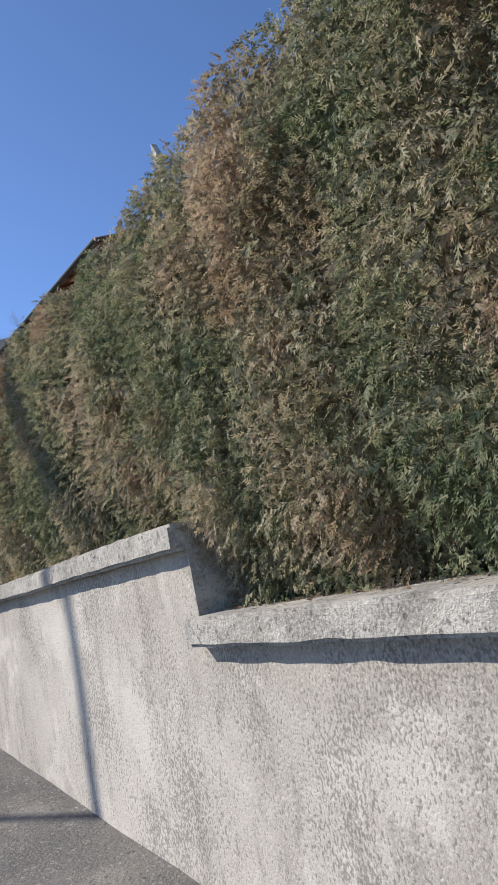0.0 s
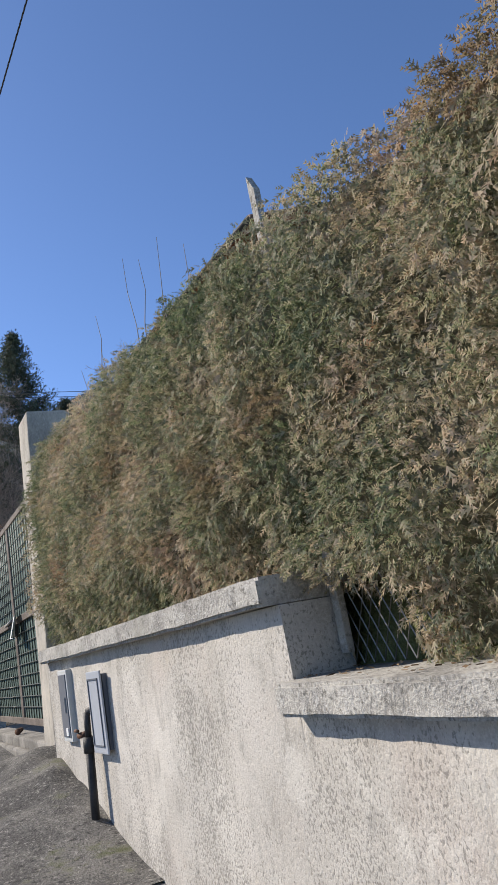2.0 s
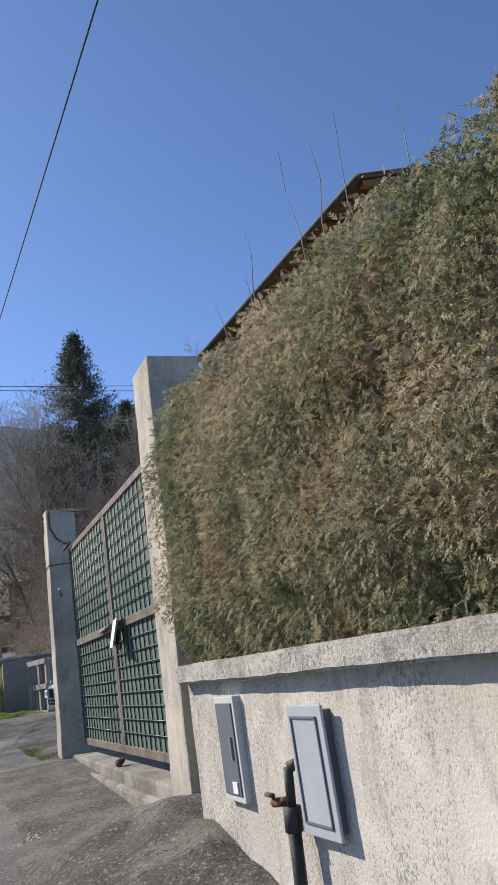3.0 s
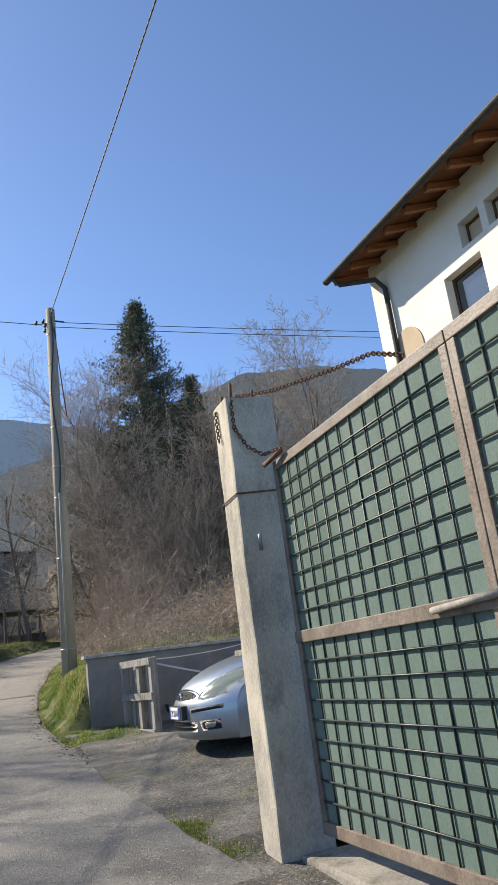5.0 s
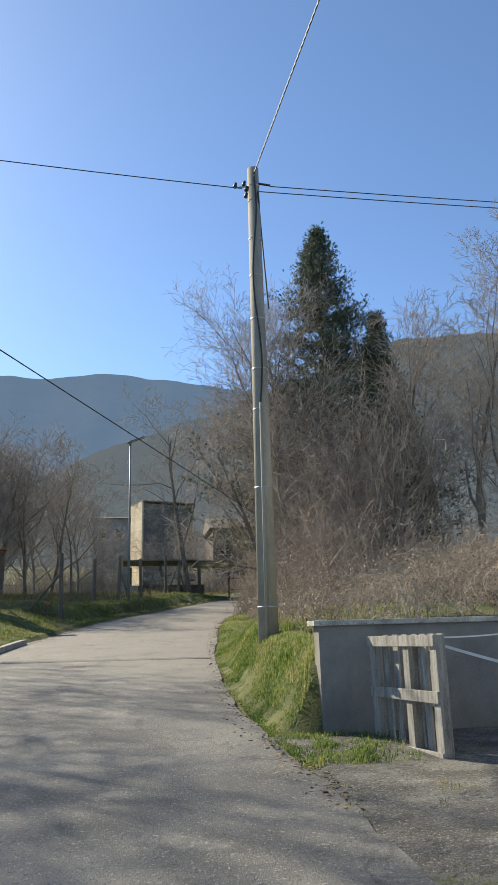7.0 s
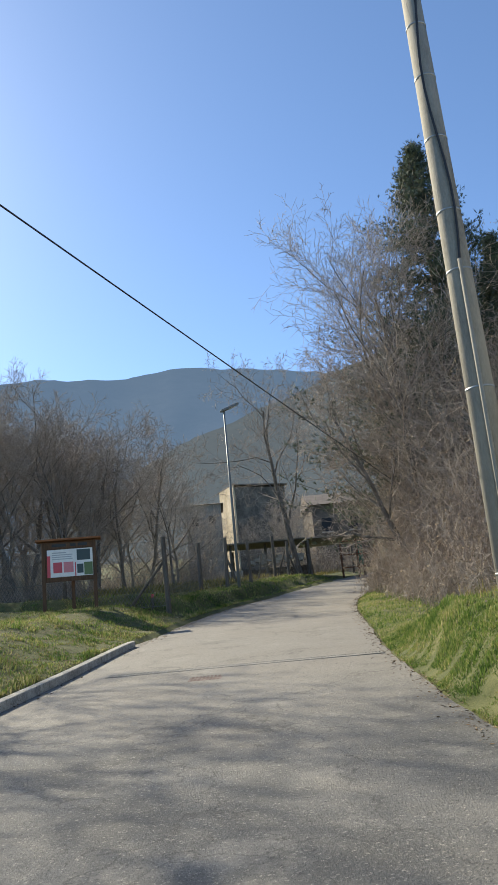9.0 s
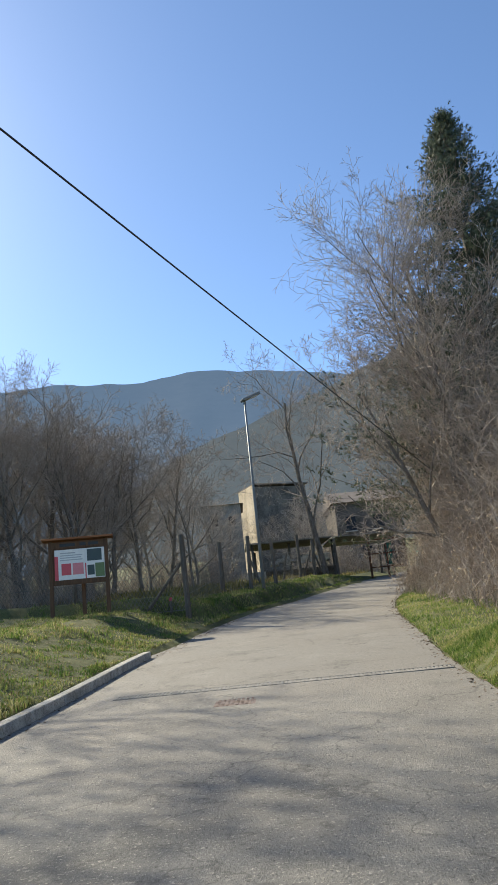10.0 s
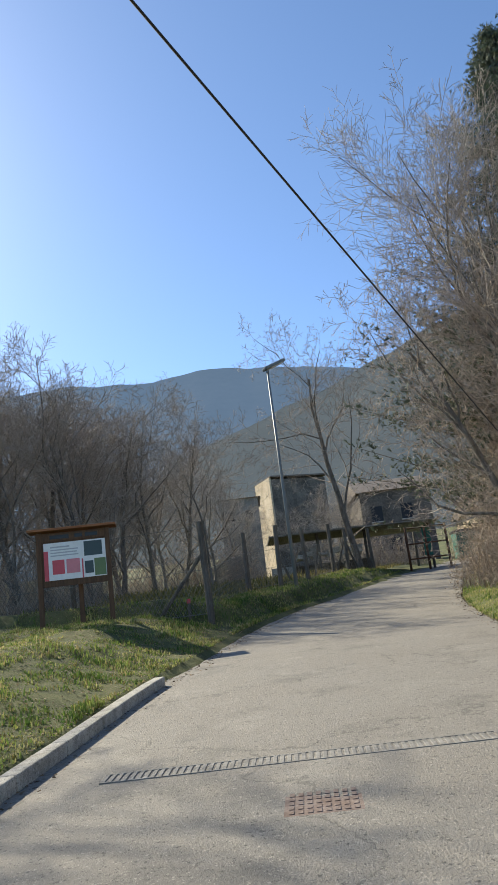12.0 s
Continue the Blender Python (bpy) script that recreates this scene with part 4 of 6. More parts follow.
# ---- lane furniture: kerb, drain, cover ----
KERB = thing("kerb", "pale concrete kerb stones along the grass bank", "kerb")
tagged(KERB, kind="structure")
y = 20.0
while y < 35.4:
    y2 = min(y + 1.0, 35.45)
    a, b = Vector((left_x(y) + 0.05, y, road_z(y) - 0.03)), Vector((left_x(y2) + 0.05, y2, road_z(y2) - 0.03))
    bm = bmesh.new()
    d = b - a
    box(bm, -0.075, 0.006, -0.22, 0.075, d.length - 0.006, 0.155, 0.02, Matrix.Translation(a) @ d.to_track_quat("Y", "Z").to_matrix().to_4x4())
    part("kerb_stone", bm, M_CAP, KERB)
    y = y2

drain_a, drain_b = Vector((-3.12, 31.0, road_z(31.0))), Vector((1.10, 30.75, road_z(30.75)))
drain = thing("drain_channel", "dark slotted iron drain channel across the lane", "drain")
dd = drain_b - drain_a
dm = Matrix.Translation(drain_a + Vector((0, 0, 0.014))) @ dd.to_track_quat("X", "Z").to_matrix().to_4x4() @ pose(0, 0, 0, math.degrees(math.atan(road_z(31.4) - road_z(30.4))), 0, 0)
L = dd.length
boxpart("channel", (0, -0.11, -0.05, L, 0.11, -0.012), M_BLACK, drain, m=dm)
for s in (-1, 1):
    boxpart("rim", (0, s * 0.106 - 0.006, -0.05, L, s * 0.106 + 0.006, 0.003), M_GRATE, drain, m=dm)
bar = None
n = int(L / 0.052)
for i in range(n):
    x = 0.02 + i * L / n
    if bar is None:
        bm = bmesh.new()
        box(bm, -0.016, -0.1, -0.02, 0.016, 0.1, 0.002, 0.004)
        bar = part("grate_bar", bm, M_GRATE, drain)
        bar.matrix_basis = dm @ Matrix.Translation((x, 0, 0))
    else:
        o = new("grate_bar", bar.data)
        o.parent, o.matrix_basis = drain, dm @ Matrix.Translation((x, 0, 0))

cover = thing("drain_cover", "rusty square iron drain cover with a stud pattern", "drain cover")
cm = Matrix.Translation((-1.60, 29.85, road_z(29.85) + 0.004)) @ (Vector((0, 1, (road_z(30) - road_z(29)))).to_track_quat("Y", "Z").to_matrix().to_4x4()) @ pose(0, 0, 0, 0, 0, -4)
boxpart("frame", (-0.25, -0.23, -0.03, 0.25, 0.23, 0.006), M_COVER, cover, 0.004, cm)
boxpart("plate", (-0.23, -0.21, 0.0, 0.23, 0.21, 0.008), M_COVER, cover, 0.003, cm)
for i in range(8):
    for j in range(5):
        boxpart("stud", (-0.2 + i * 0.053, -0.18 + j * 0.08, 0.007, -0.17 + i * 0.053, -0.12 + j * 0.08, 0.012), M_COVER, cover, 0, cm)

# ---- gate posts and gate ----


def gate_post(x0, y0, x1, y1, zb, zt, lean, lean_y, label):
    p = thing("gate_post", label, "gate post", "concrete posts of the gate")
    bm = bmesh.new()
    box(bm, x0, y0, zb, x1, y1, zt, 0.018)
    bmesh.ops.subdivide_edges(bm, edges=[e for e in bm.edges if abs(e.verts[0].co.z - e.verts[1].co.z) > 1], cuts=24)
    for v in bm.verts:
        k = (v.co.z - zb) / (zt - zb)
        v.co.x += lean * (k - 1)
        v.co.y += lean_y * (k - 1)
        v.co += noise.noise_vector(v.co * 3) * 0.005 + noise.noise_vector(v.co * 14) * 0.004
    part("post", bm, M_CONC, p)
    return p


post_a = gate_post(1.395, 10.21, 1.79, 10.635, 0.5, 3.83, 0.06, 0.0, "worn concrete gate post with a chipped top beside the hedge")
post_b = gate_post(1.30, 14.77, 1.65, 15.06, 0.6, 3.80, 0.05, 0.13, "worn concrete gate post with rusty iron stubs and a chain")
for x, y, h in ((1.36, 14.83, 0.10), (1.56, 14.93, 0.09), (1.35, 15.01, 0.07)):
    rodpart("iron_stub", (x, y, 3.74), (x + 0.01, y, 3.82 + h), 0.012, M_RUST, post_b)
rodpart("iron_hook", (1.40, 14.715, 2.72), (1.37, 14.63, 2.80), 0.014, M_STEEL, post_b)
bm = bmesh.new()
for z in (3.10,):
    q = [(1.282, 14.735, z), (1.645, 14.735, z + 0.02), (1.645, 15.035, z), (1.282, 15.035, z - 0.01), (1.282, 14.735, z)]
    tube(bm, q, 0.006)
part("tie_wire", bm, M_RUST, post_b)


def chain(pts, label, link=0.034):
    t = thing("chain", label, "chain", "chains on the gate")
    pts = [Vector(p) for p in pts]
    total = sum((b - a).length for a, b in zip(pts, pts[1:]))
    n, k, me = int(total / (link * 0.72)), 0, None
    for i in range(n):
        s = (i + 0.5) / n * total
        for a, b in zip(pts, pts[1:]):
            if s <= (b - a).length:
                break
            s -= (b - a).length
        c = a + (b - a).normalized() * s
        m = Matrix.Translation(c) @ (b - a).to_track_quat("X", "Z").to_matrix().to_4x4() @ pose(0, 0, 0, 90 * (i % 2) + 20)
        if me is None:
            bm = bmesh.new()
            ring = [Vector((link * 0.5 * math.cos(u) * 1.0, link * 0.32 * math.sin(u), 0)) for u in [2 * math.pi * j / 8 for j in range(9)]]
            tube(bm, ring, 0.0045, 4)
            o = part("link", bm, M_RUST, t)
            me = o.data
        else:
            o = new("link", me)
            o.parent = t
        o.matrix_basis = m
    return t


chain([(1.40, 14.83, 3.82), (1.46, 14.3, 3.66), (1.50, 13.6, 3.50), (1.52, 13.2, 3.42), (1.53, 12.95, 3.30)], "rusty chain from the post top to the gate rail")
chain([(1.36, 14.80, 3.81), (1.33, 14.755, 3.74), (1.33, 14.745, 3.56), (1.40, 14.725, 3.42), (1.48, 14.66, 3.34), (1.50, 14.40, 3.31)], "rusty chain looped round the post and gate corner")
chain([(1.34, 14.99, 3.81), (1.285, 14.97, 3.74), (1.278, 14.94, 3.52)], "rusty chain end hanging down the post")

gate = thing("gate", "closed double gate of brown frame, dark iron grid and green netting", "gate")
GX = 1.5
GY0, GYM, GY1, GZ0, GZM, GZ1 = 10.65, 12.60, 14.58, 1.04, 2.14, 3.26


def gate_leaf(name, y0, y1):
    leaf = new(name)
    leaf.parent = gate
    t = 0.055
    for dims, nm in (((GX, y0, GZ0, GX + 0.05, y1, GZ0 + 0.07), "bottom_rail"), ((GX, y0, GZ1 - 0.06, GX + 0.05, y1, GZ1), "top_rail"), ((GX - 0.01, y0, GZM - 0.035, GX + 0.05, y1, GZM + 0.035), "middle_rail"),
                     ((GX + 0.002, y0, GZ0 + 0.072, GX + 0.048, y0 + t, GZ1 - 0.062), "stile"), ((GX + 0.002, y1 - t, GZ0 + 0.072, GX + 0.048, y1, GZ1 - 0.062), "stile")):
        boxpart(nm, dims, M_GATEFRAME, leaf, 0.005)
    n = round((y1 - y0 - 2 * t) / 0.14)
    me = None
    for i in range(1, n):
        yy = y0 + t + (y1 - y0 - 2 * t) * i / n
        if me is None:
            o = rodpart("upright_bar", (0, 0, GZ0 + 0.07), (0, 0, GZ1 - 0.06), 0.0055, M_GATEBAR, leaf, seg=5)
            me = o.data
        else:
            o = new("upright_bar", me)
            o.parent = leaf
        o.location = (GX + 0.012, yy, 0)
    me = None
    for z0, z1, k in ((GZ0 + 0.07, GZM - 0.035, 9), (GZM + 0.035, GZ1 - 0.06, 9)):
        for i in range(1, k):
            zz = z0 + (z1 - z0) * i / k
            if me is None:
                o = rodpart("cross_bar", (0, y0 + t, 0), (0, y1 - t, 0), 0.006, M_GATEBAR, leaf, seg=5)
                me = o.data
            else:
                o = new("cross_bar", me)
                o.parent = leaf
            o.location = (GX + 0.008, 0, zz)
    bm = bmesh.new()
    bmesh.ops.create_grid(bm, x_segments=40, y_segments=40, size=0.5)
    for v in bm.verts:
        yy, zz = y0 + 0.03 + (y1 - y0 - 0.06) * (v.co.x + 0.5), GZ0 + 0.04 + (GZ1 - GZ0 - 0.09) * (v.co.y + 0.5)
        v.co = (GX + 0.020 + 0.003 * noise.noise((yy * 5, zz * 0.8, 0)) + 0.003 * noise.noise((yy * 14, zz * 2, 4)), yy, zz)
    part("netting", bm, M_NET, leaf, "grey-green woven shade netting", smooth=True)
    return leaf


gate_leaf("leaf", GY0, GYM - 0.004)
gate_leaf("leaf", GYM + 0.004, GY1)
boxpart("lock_box", (GX - 0.03, GYM - 0.17, GZM - 0.16, GX + 0.02, GYM - 0.02, GZM + 0.04), M_BLACK, gate, 0.01)
rodpart("latch", (GX - 0.03, GYM - 0.05, GZM + 0.02), (GX - 0.03, GYM + 0.42, GZM + 0.0), 0.016, M_GRATE, gate)
rodpart("hinge_bar", (GX - 0.02, GY1 - 0.22, GZ1 + 0.02), (GX - 0.05, GY1 + 0.02, GZ1 - 0.01), 0.016, M_RUST, gate)
bm = bmesh.new()
bmesh.ops.create_grid(bm, x_segments=8, y_segments=8, size=0.5)
for v in bm.verts:
    u, w = v.co.x + 0.5, v.co.y + 0.5
    v.co = (GX - 0.13 + 0.07 * w + 0.05 * u + 0.02 * math.sin(u * 5), 12.08 + 0.34 * u - 0.08 * (1 - w) * u, 1.95 + 0.23 * w + 0.05 * (1 - u) * w)
bmesh.ops.solidify(bm, geom=bm.faces[:], thickness=0.003)
cloth = part("notice_sheet", bm, M_PAPER, None, smooth=True)
tagged(cloth, "curled blank white plastic sheet tied at the gate lock", "sheet")
sill = boxpart("gate_sill", (1.36, 10.64, 0.35, 1.95, 14.62, 0.955), M_SLAB, None, 0.02)
tagged(sill, "worn concrete sill under the gate", "sill", kind="structure")
bm = bmesh.new()
box(bm, 1.28, 10.66, 0.3, 1.357, 13.8, 0.87, 0.03)
part("sill_step", bm, M_SLAB, sill)
dirt = rodpart("stone", (1.40, 12.42, 0.985), (1.46, 12.50, 1.0), 0.035, M_RUST, None, 0.02)
tagged(dirt, "small reddish brick fragment on the gate sill", "stone")

# ---- boxes and pipe on the roadside wall ----
mb = thing("meter_box", "grey plastic meter box with its door ajar on the wall", "meter box")
boxpart("back_box", (1.235, 8.100, 1.04, 1.30, 8.380, 1.46), M_GREYLINE, mb, 0.004)
door = boxpart("door", (-0.012, 0.0, 1.02, 0.0, 0.28, 1.48), M_GREYBOX, mb, 0.004, Matrix.Translation((1.225, 8.080, 0)) @ pose(0, 0, 0, 0, 0, 1.5))
for k, (a, b, c, d) in enumerate(((0.04, 1.06, 0.25, 1.068), (0.04, 1.432, 0.25, 1.44), (0.04, 1.06, 0.048, 1.44), (0.242, 1.06, 0.25, 1.44))):
    boxpart("door_rib", (-0.018, a, b, -0.011, c, d), M_GREYLINE, door, 0, Matrix.Translation((1.225, 8.080, 0)) @ pose(0, 0, 0, 0, 0, 1.5))
nb = thing("meter_box", "narrow grey meter cabinet set into the wall", "meter box")
boxpart("frame", (1.225, 8.990, 1.05, 1.27, 9.250, 1.52), M_LIGHTBOX, nb, 0.004)
boxpart("door", (1.218, 9.015, 1.08, 1.24, 9.225, 1.49), M_GREYLINE, nb, 0.003)
boxpart("label_plate", (1.212, 9.040, 1.09, 1.22, 9.100, 1.14), M_WHITE, nb)
boxpart("handle", (1.208, 9.050, 1.24, 1.219, 9.065, 1.34), M_STEEL, nb)
pipe = thing("standpipe", "dark rusty iron standpipe with a tap on the wall foot", "pipe")
rodpart("pipe", (1.185, 8.450, 0.50), (1.195, 8.420, 1.10), 0.026, M_IRON, pipe)
rodpart("collar", (1.194, 8.425, 1.02), (1.196, 8.420, 1.11), 0.036, M_IRON, pipe)
rodpart("upper_pipe", (1.195, 8.420, 1.10), (1.195, 8.400, 1.25), 0.020, M_IRON, pipe)
rodpart("elbow", (1.195, 8.400, 1.25), (1.25, 8.370, 1.27), 0.022, M_IRON, pipe)
rodpart("tap", (1.195, 8.420, 1.13), (1.16, 8.510, 1.12), 0.018, M_RUST, pipe)
rodpart("tap_handle", (1.15, 8.480, 1.15), (1.15, 8.550, 1.15), 0.010, M_RUST, pipe)

for sx, sy, top in ((1.47, 2.22, 2.90), (1.47, 5.84, 3.24)):
    stake = boxpart("hedge_stake", (sx - 0.014, sy - 0.022, 1.4, sx + 0.014, sy + 0.022, top - 0.07), M_CAP, None, 0.004, None)
    tagged(stake, "pale pointed concrete stake poking out of the hedge", "stake", "stakes in the hedge")
    for v in stake.data.vertices:
        if v.co.z > top - 0.1:
            v.co.z += 0.07 if v.co.y > sy else 0.0
mesh_fence = thing("wire_panel", "rusty chain-link panel behind the wall step", "fence")
bm = bmesh.new()
for i in range(10):
    for s in (-1, 1):
        a = (1.50, 5.36 + 0.055 * i, 1.36)
        b = (1.50, 5.36 + 0.055 * i + s * 0.2, 1.72)
        rod(bm, a, b, 0.0024, 0.0024, 3)
tagged(part("wire_mesh", bm, M_FENCEWIRE, mesh_fence), kind="stuff")

# ---- lamp post over the way and far lamp ----


def lamp_post(x, y, zb, h, head_rz, label):
    t = thing("street_lamp", label, "street lamp", "lamp posts of the lane")
    rodpart("base_plate", (x, y, zb - 0.05), (x, y, zb + 0.03), 0.14, M_LAMPGREY, t, seg=12)
    rodpart("pole", (x, y, zb - 0.1), (x, y, zb + h), 0.068, M_LAMPGREY, t, 0.036, 12)
    m = pose(x, y, zb + h, 0, 0, head_rz)
    bm = bmesh.new()
    rod(bm, (0, 0, -0.06), (0, 0, 0.12), 0.055, 0.05, 10)
    bmesh.ops.transform(bm, verts=bm.verts[:], matrix=m)
    part("collar", bm, M_LAMPGREY, t)
    bm = bmesh.new()
    box(bm, -0.08, -0.16, 0.06, 0.78, 0.16, 0.17, 0.04, pose(0, 0, 0, 0, -24, 0))
    for v in bm.verts:
        if v.co.x > 0.5:
            v.co.y *= 0.7
    bmesh.ops.transform(bm, verts=bm.verts[:], matrix=m)
    head = part("lamp_head", bm, M_LAMPGREY, t, "flat grey lamp head")
    bm = bmesh.new()
    box(bm, 0.18, -0.10, 0.048, 0.66, 0.10, 0.062, 0.004, pose(0, 0, 0, 0, -24, 0))
    bmesh.ops.transform(bm, verts=bm.verts[:], matrix=m)
    part("lens", bm, M_WHITE, head)
    return t


lamp_post(-0.5, 49.0, 3.42, 7.85, 20, "slender grey street lamp beside the field fence")
lamp_post(-4.75, 10.8, 0.78, 7.75, 0, "slender grey street lamp on the far verge")

# ---- utility pole and cables ----
PX, PY, PZ, PT = 1.49, 26.22, 2.0, 10.42
up = thing("utility_pole", "tapered concrete utility pole with cable clips", "utility pole")
rodpart("pole", (PX, PY, PZ - 0.6), (PX, PY, PT), 0.165, M_POLE, up, 0.10, 20)
rodpart("pole_cap", (PX, PY, PT), (PX, PY, PT + 0.03), 0.09, M_CAP, up, 0.06, 16)


def pole_r(z):
    return 0.165 + (0.10 - 0.165) * (z - PZ + 0.6) / (PT - PZ + 0.6)


for z in (2.75, 4.6, 5.9, 6.6, 7.5, 8.3, 9.0, 9.75, 10.05):
    rodpart("clip_band", (PX, PY, z), (PX, PY, z + 0.02), pole_r(z) + 0.006, M_STEEL, up, None, 18)
rodpart("conduit", (PX - 0.06, PY - pole_r(2.2) - 0.012, 2.0), (PX - 0.03, PY - pole_r(6) - 0.015, 6.0), 0.022, M_POLE, up)
bm = bmesh.new()
tube(bm, [(PX - 0.03 + 0.05 * math.sin(z * 2.1), PY - pole_r(z) - 0.02, z) for z in np.arange(6.0, 10.3, 0.3)], 0.014, 5)
part("riser_cable", bm, M_WIRE, up)
for x, z in ((-0.18, 10.05), (-0.14, 9.95), (-0.15, 9.82), (-0.34, 10.0)):
    rodpart("insulator", (PX + x, PY - 0.04, z), (PX + x + 0.02, PY - 0.04, z + 0.09), 0.035, M_BLACK, up, 0.025)
rodpart("bracket", (PX - 0.36, PY - 0.04, 10.0), (PX + 0.06, PY - 0.04, 10.06), 0.012, M_STEEL, up)
rodpart("clamp", (PX + 0.08, PY - 0.03, 10.12), (PX + 0.30, PY - 0.03, 10.10), 0.02, M_BLACK, up)


def cable(a, b, sag, r, label):
    a, b = Vector(a), Vector(b)
    n = 24
    pts = [a.lerp(b, i / n) - Vector((0, 0, 4 * sag * (i / n) * (1 - i / n))) for i in range(n + 1)]
    bm = bmesh.new()
    tube(bm, pts, r, 5)
    o = part("cable", bm, M_WIRE)
    return tagged(o, label, "cable", "overhead cables")


def twisted_cable(a, b, sag, r, pitch, label):
    """Three sheathed strands wound about each other."""
    a, b = Vector(a), Vector(b)
    n = int((b - a).length / 0.07)
    bm = bmesh.new()
    for k in range(3):
        pts = []
        for i in range(n + 1):
            u, ph = i / n, 2 * math.pi * (i * 0.07 / pitch + k / 3)
            pts.append(a.lerp(b, u) + Vector((r * math.cos(ph), 0, r * math.sin(ph) - 4 * sag * u * (1 - u))))
        tube(bm, pts, r * 0.85, 4)
    return tagged(part("cable", bm, M_TWISTED), label, "cable", "overhead cables")


twisted_cable((PX, PY - 0.1, PT - 0.15), (4.3, -24, 11.2), 0.35, 0.0075, 0.4, "twisted brown overhead cable running along the lane")
cable((PX + 0.3, PY, 10.10), (30, 27.0, 11.5), 0.25, 0.009, "thin black overhead cable to the house")
cable((PX + 0.1, PY, 9.98), (30, 26.0, 11.0), 0.35, 0.009, "lower thin black overhead cable to the house")
cable((PX - 0.2, PY, 10.02), (-30, 26, 13.6), 0.6, 0.009, "thin black overhead cable crossing the lane")
cable((PX + 0.05, PY - 0.14, 9.9), (PX + 0.32, PY + 0.6, 8.0), 0.1, 0.014, "slack cable hanging beside the pole")
cable((-14.1, 7.0, 8.95), (8.4, 50, 6.25), 0.02, 0.013, "heavy black overhead cable slanting over the lane")

# ---- grey retaining wall, pallet, strap, tarpaulin ----
rw = thing("wall_retaining", "low grey rendered retaining wall with a flat coping", "wall")
tagged(rw, kind="structure")
bm = bmesh.new()
box(bm, 1.34, 22.60, 0.8, 9.5, 22.80, 2.41)
bmesh.ops.subdivide_edges(bm, edges=[e for e in bm.edges if abs(e.verts[0].co.x - e.verts[1].co.x) > 2], cuts=30)
for v in bm.verts:
    v.co += noise.noise_vector(v.co * 2) * 0.004
part("wall_face", bm, M_GREYWALL, rw)
boxpart("coping", (1.28, 22.54, 2.41, 9.5, 22.86, 2.465), M_CAP, rw, 0.008)


def pallet():
    t = thing("pallet", "weathered wooden pallet standing against the grey wall", "pallet")
    a, b = Vector((2.12, 21.22, 1.21)), Vector((1.90, 22.40, 1.21))
    d = (b - a)
    L_ = d.length
    m = Matrix.Translation(a) @ d.to_track_quat("X", "Z").to_matrix().to_4x4() @ pose(0, 0, 0, 0, 0, 0)
    Hh = 1.08
    for z in (0.0, 0.5, Hh - 0.1):
        boxpart("slat", (0.0, 0.092, z, L_, 0.112, z + 0.1), M_WOOD, t, 0.004, m)
    for k, x in enumerate((0.0, 0.46, L_ - 0.1)):
        boxpart("bearer", (x, 0.0, 0.0, x + 0.1, 0.09, Hh), M_WOOD, t, 0.004, m)
    for x in (0.02, 0.16, 0.30, 0.44, 0.62, 0.80, 0.98):
        boxpart("deck_board", (x, -0.022, 0.0, x + 0.095, -0.002, Hh + 0.01), M_WOOD, t, 0.003, m)
    return t


pallet()
tap = thing("hose_tap", "small dark tap with a pipe end on the wall", "tap")
rodpart("pipe", (2.55, 22.59, 1.55), (2.52, 22.35, 1.48), 0.03, M_BLACK, tap)
rodpart("spout", (2.52, 22.36, 1.49), (2.56, 22.30, 1.40), 0.022, M_BLACK, tap)


def strap(a, b, sag, w, label):
    a, b = Vector(a), Vector(b)
    verts, faces, n = [], [], 14
    for i in range(n + 1):
        p = a.lerp(b, i / n) - Vector((0, 0, 4 * sag * (i / n) * (1 - i / n)))
        verts += [p + Vector((0, -0.002, -w)), p + Vector((0, -0.002, w)), p + Vector((0, 0.002, w)), p + Vector((0, 0.002, -w))]
    for i in range(n):
        for k in range(4):
            k2 = (k + 1) % 4
            faces.append((4 * i + k, 4 * i + k2, 4 * i + 4 + k2, 4 * i + 4 + k))
    return tagged(mesh_object("strap", verts, faces, M_STRAP), label, "strap")


strap((1.98, 21.5, 2.27), (3.6, 20.9, 1.78), 0.03, 0.013, "white plastic strap from the pallet towards the car")
strap((1.98, 21.5, 2.27), (4.3, 22.4, 2.42), 0.06, 0.007, "thin white strap from the pallet along the wall")

bm = bmesh.new()
box(bm, 4.35, 21.7, 1.2, 6.6, 22.52, 2.52, 0.08)
bmesh.ops.subdivide_edges(bm, edges=bm.edges[:], cuts=7, use_grid_fill=True)
for v in bm.verts:
    v.co += noise.noise_vector(v.co * 2.2) * 0.13 + noise.noise_vector(v.co * 7) * 0.035
tarp = part("tarpaulin", bm, M_TARP, smooth=True)
tagged(tarp, "crumpled shiny blue tarpaulin over stacked goods", "tarpaulin")
bm = bmesh.new()
bmesh.ops.create_icosphere(bm, subdivisions=3, radius=0.10)
for v in bm.verts:
    v.co = Vector((v.co.x * 1.2, v.co.y, v.co.z * 0.8)) + noise.noise_vector(v.co * 8) * 0.03 + Vector((5.0, 22.3, 2.60))
rock = part("stone", bm, M_CAP)
tagged(rock, "pale stone lying on the blue tarpaulin", "stone")

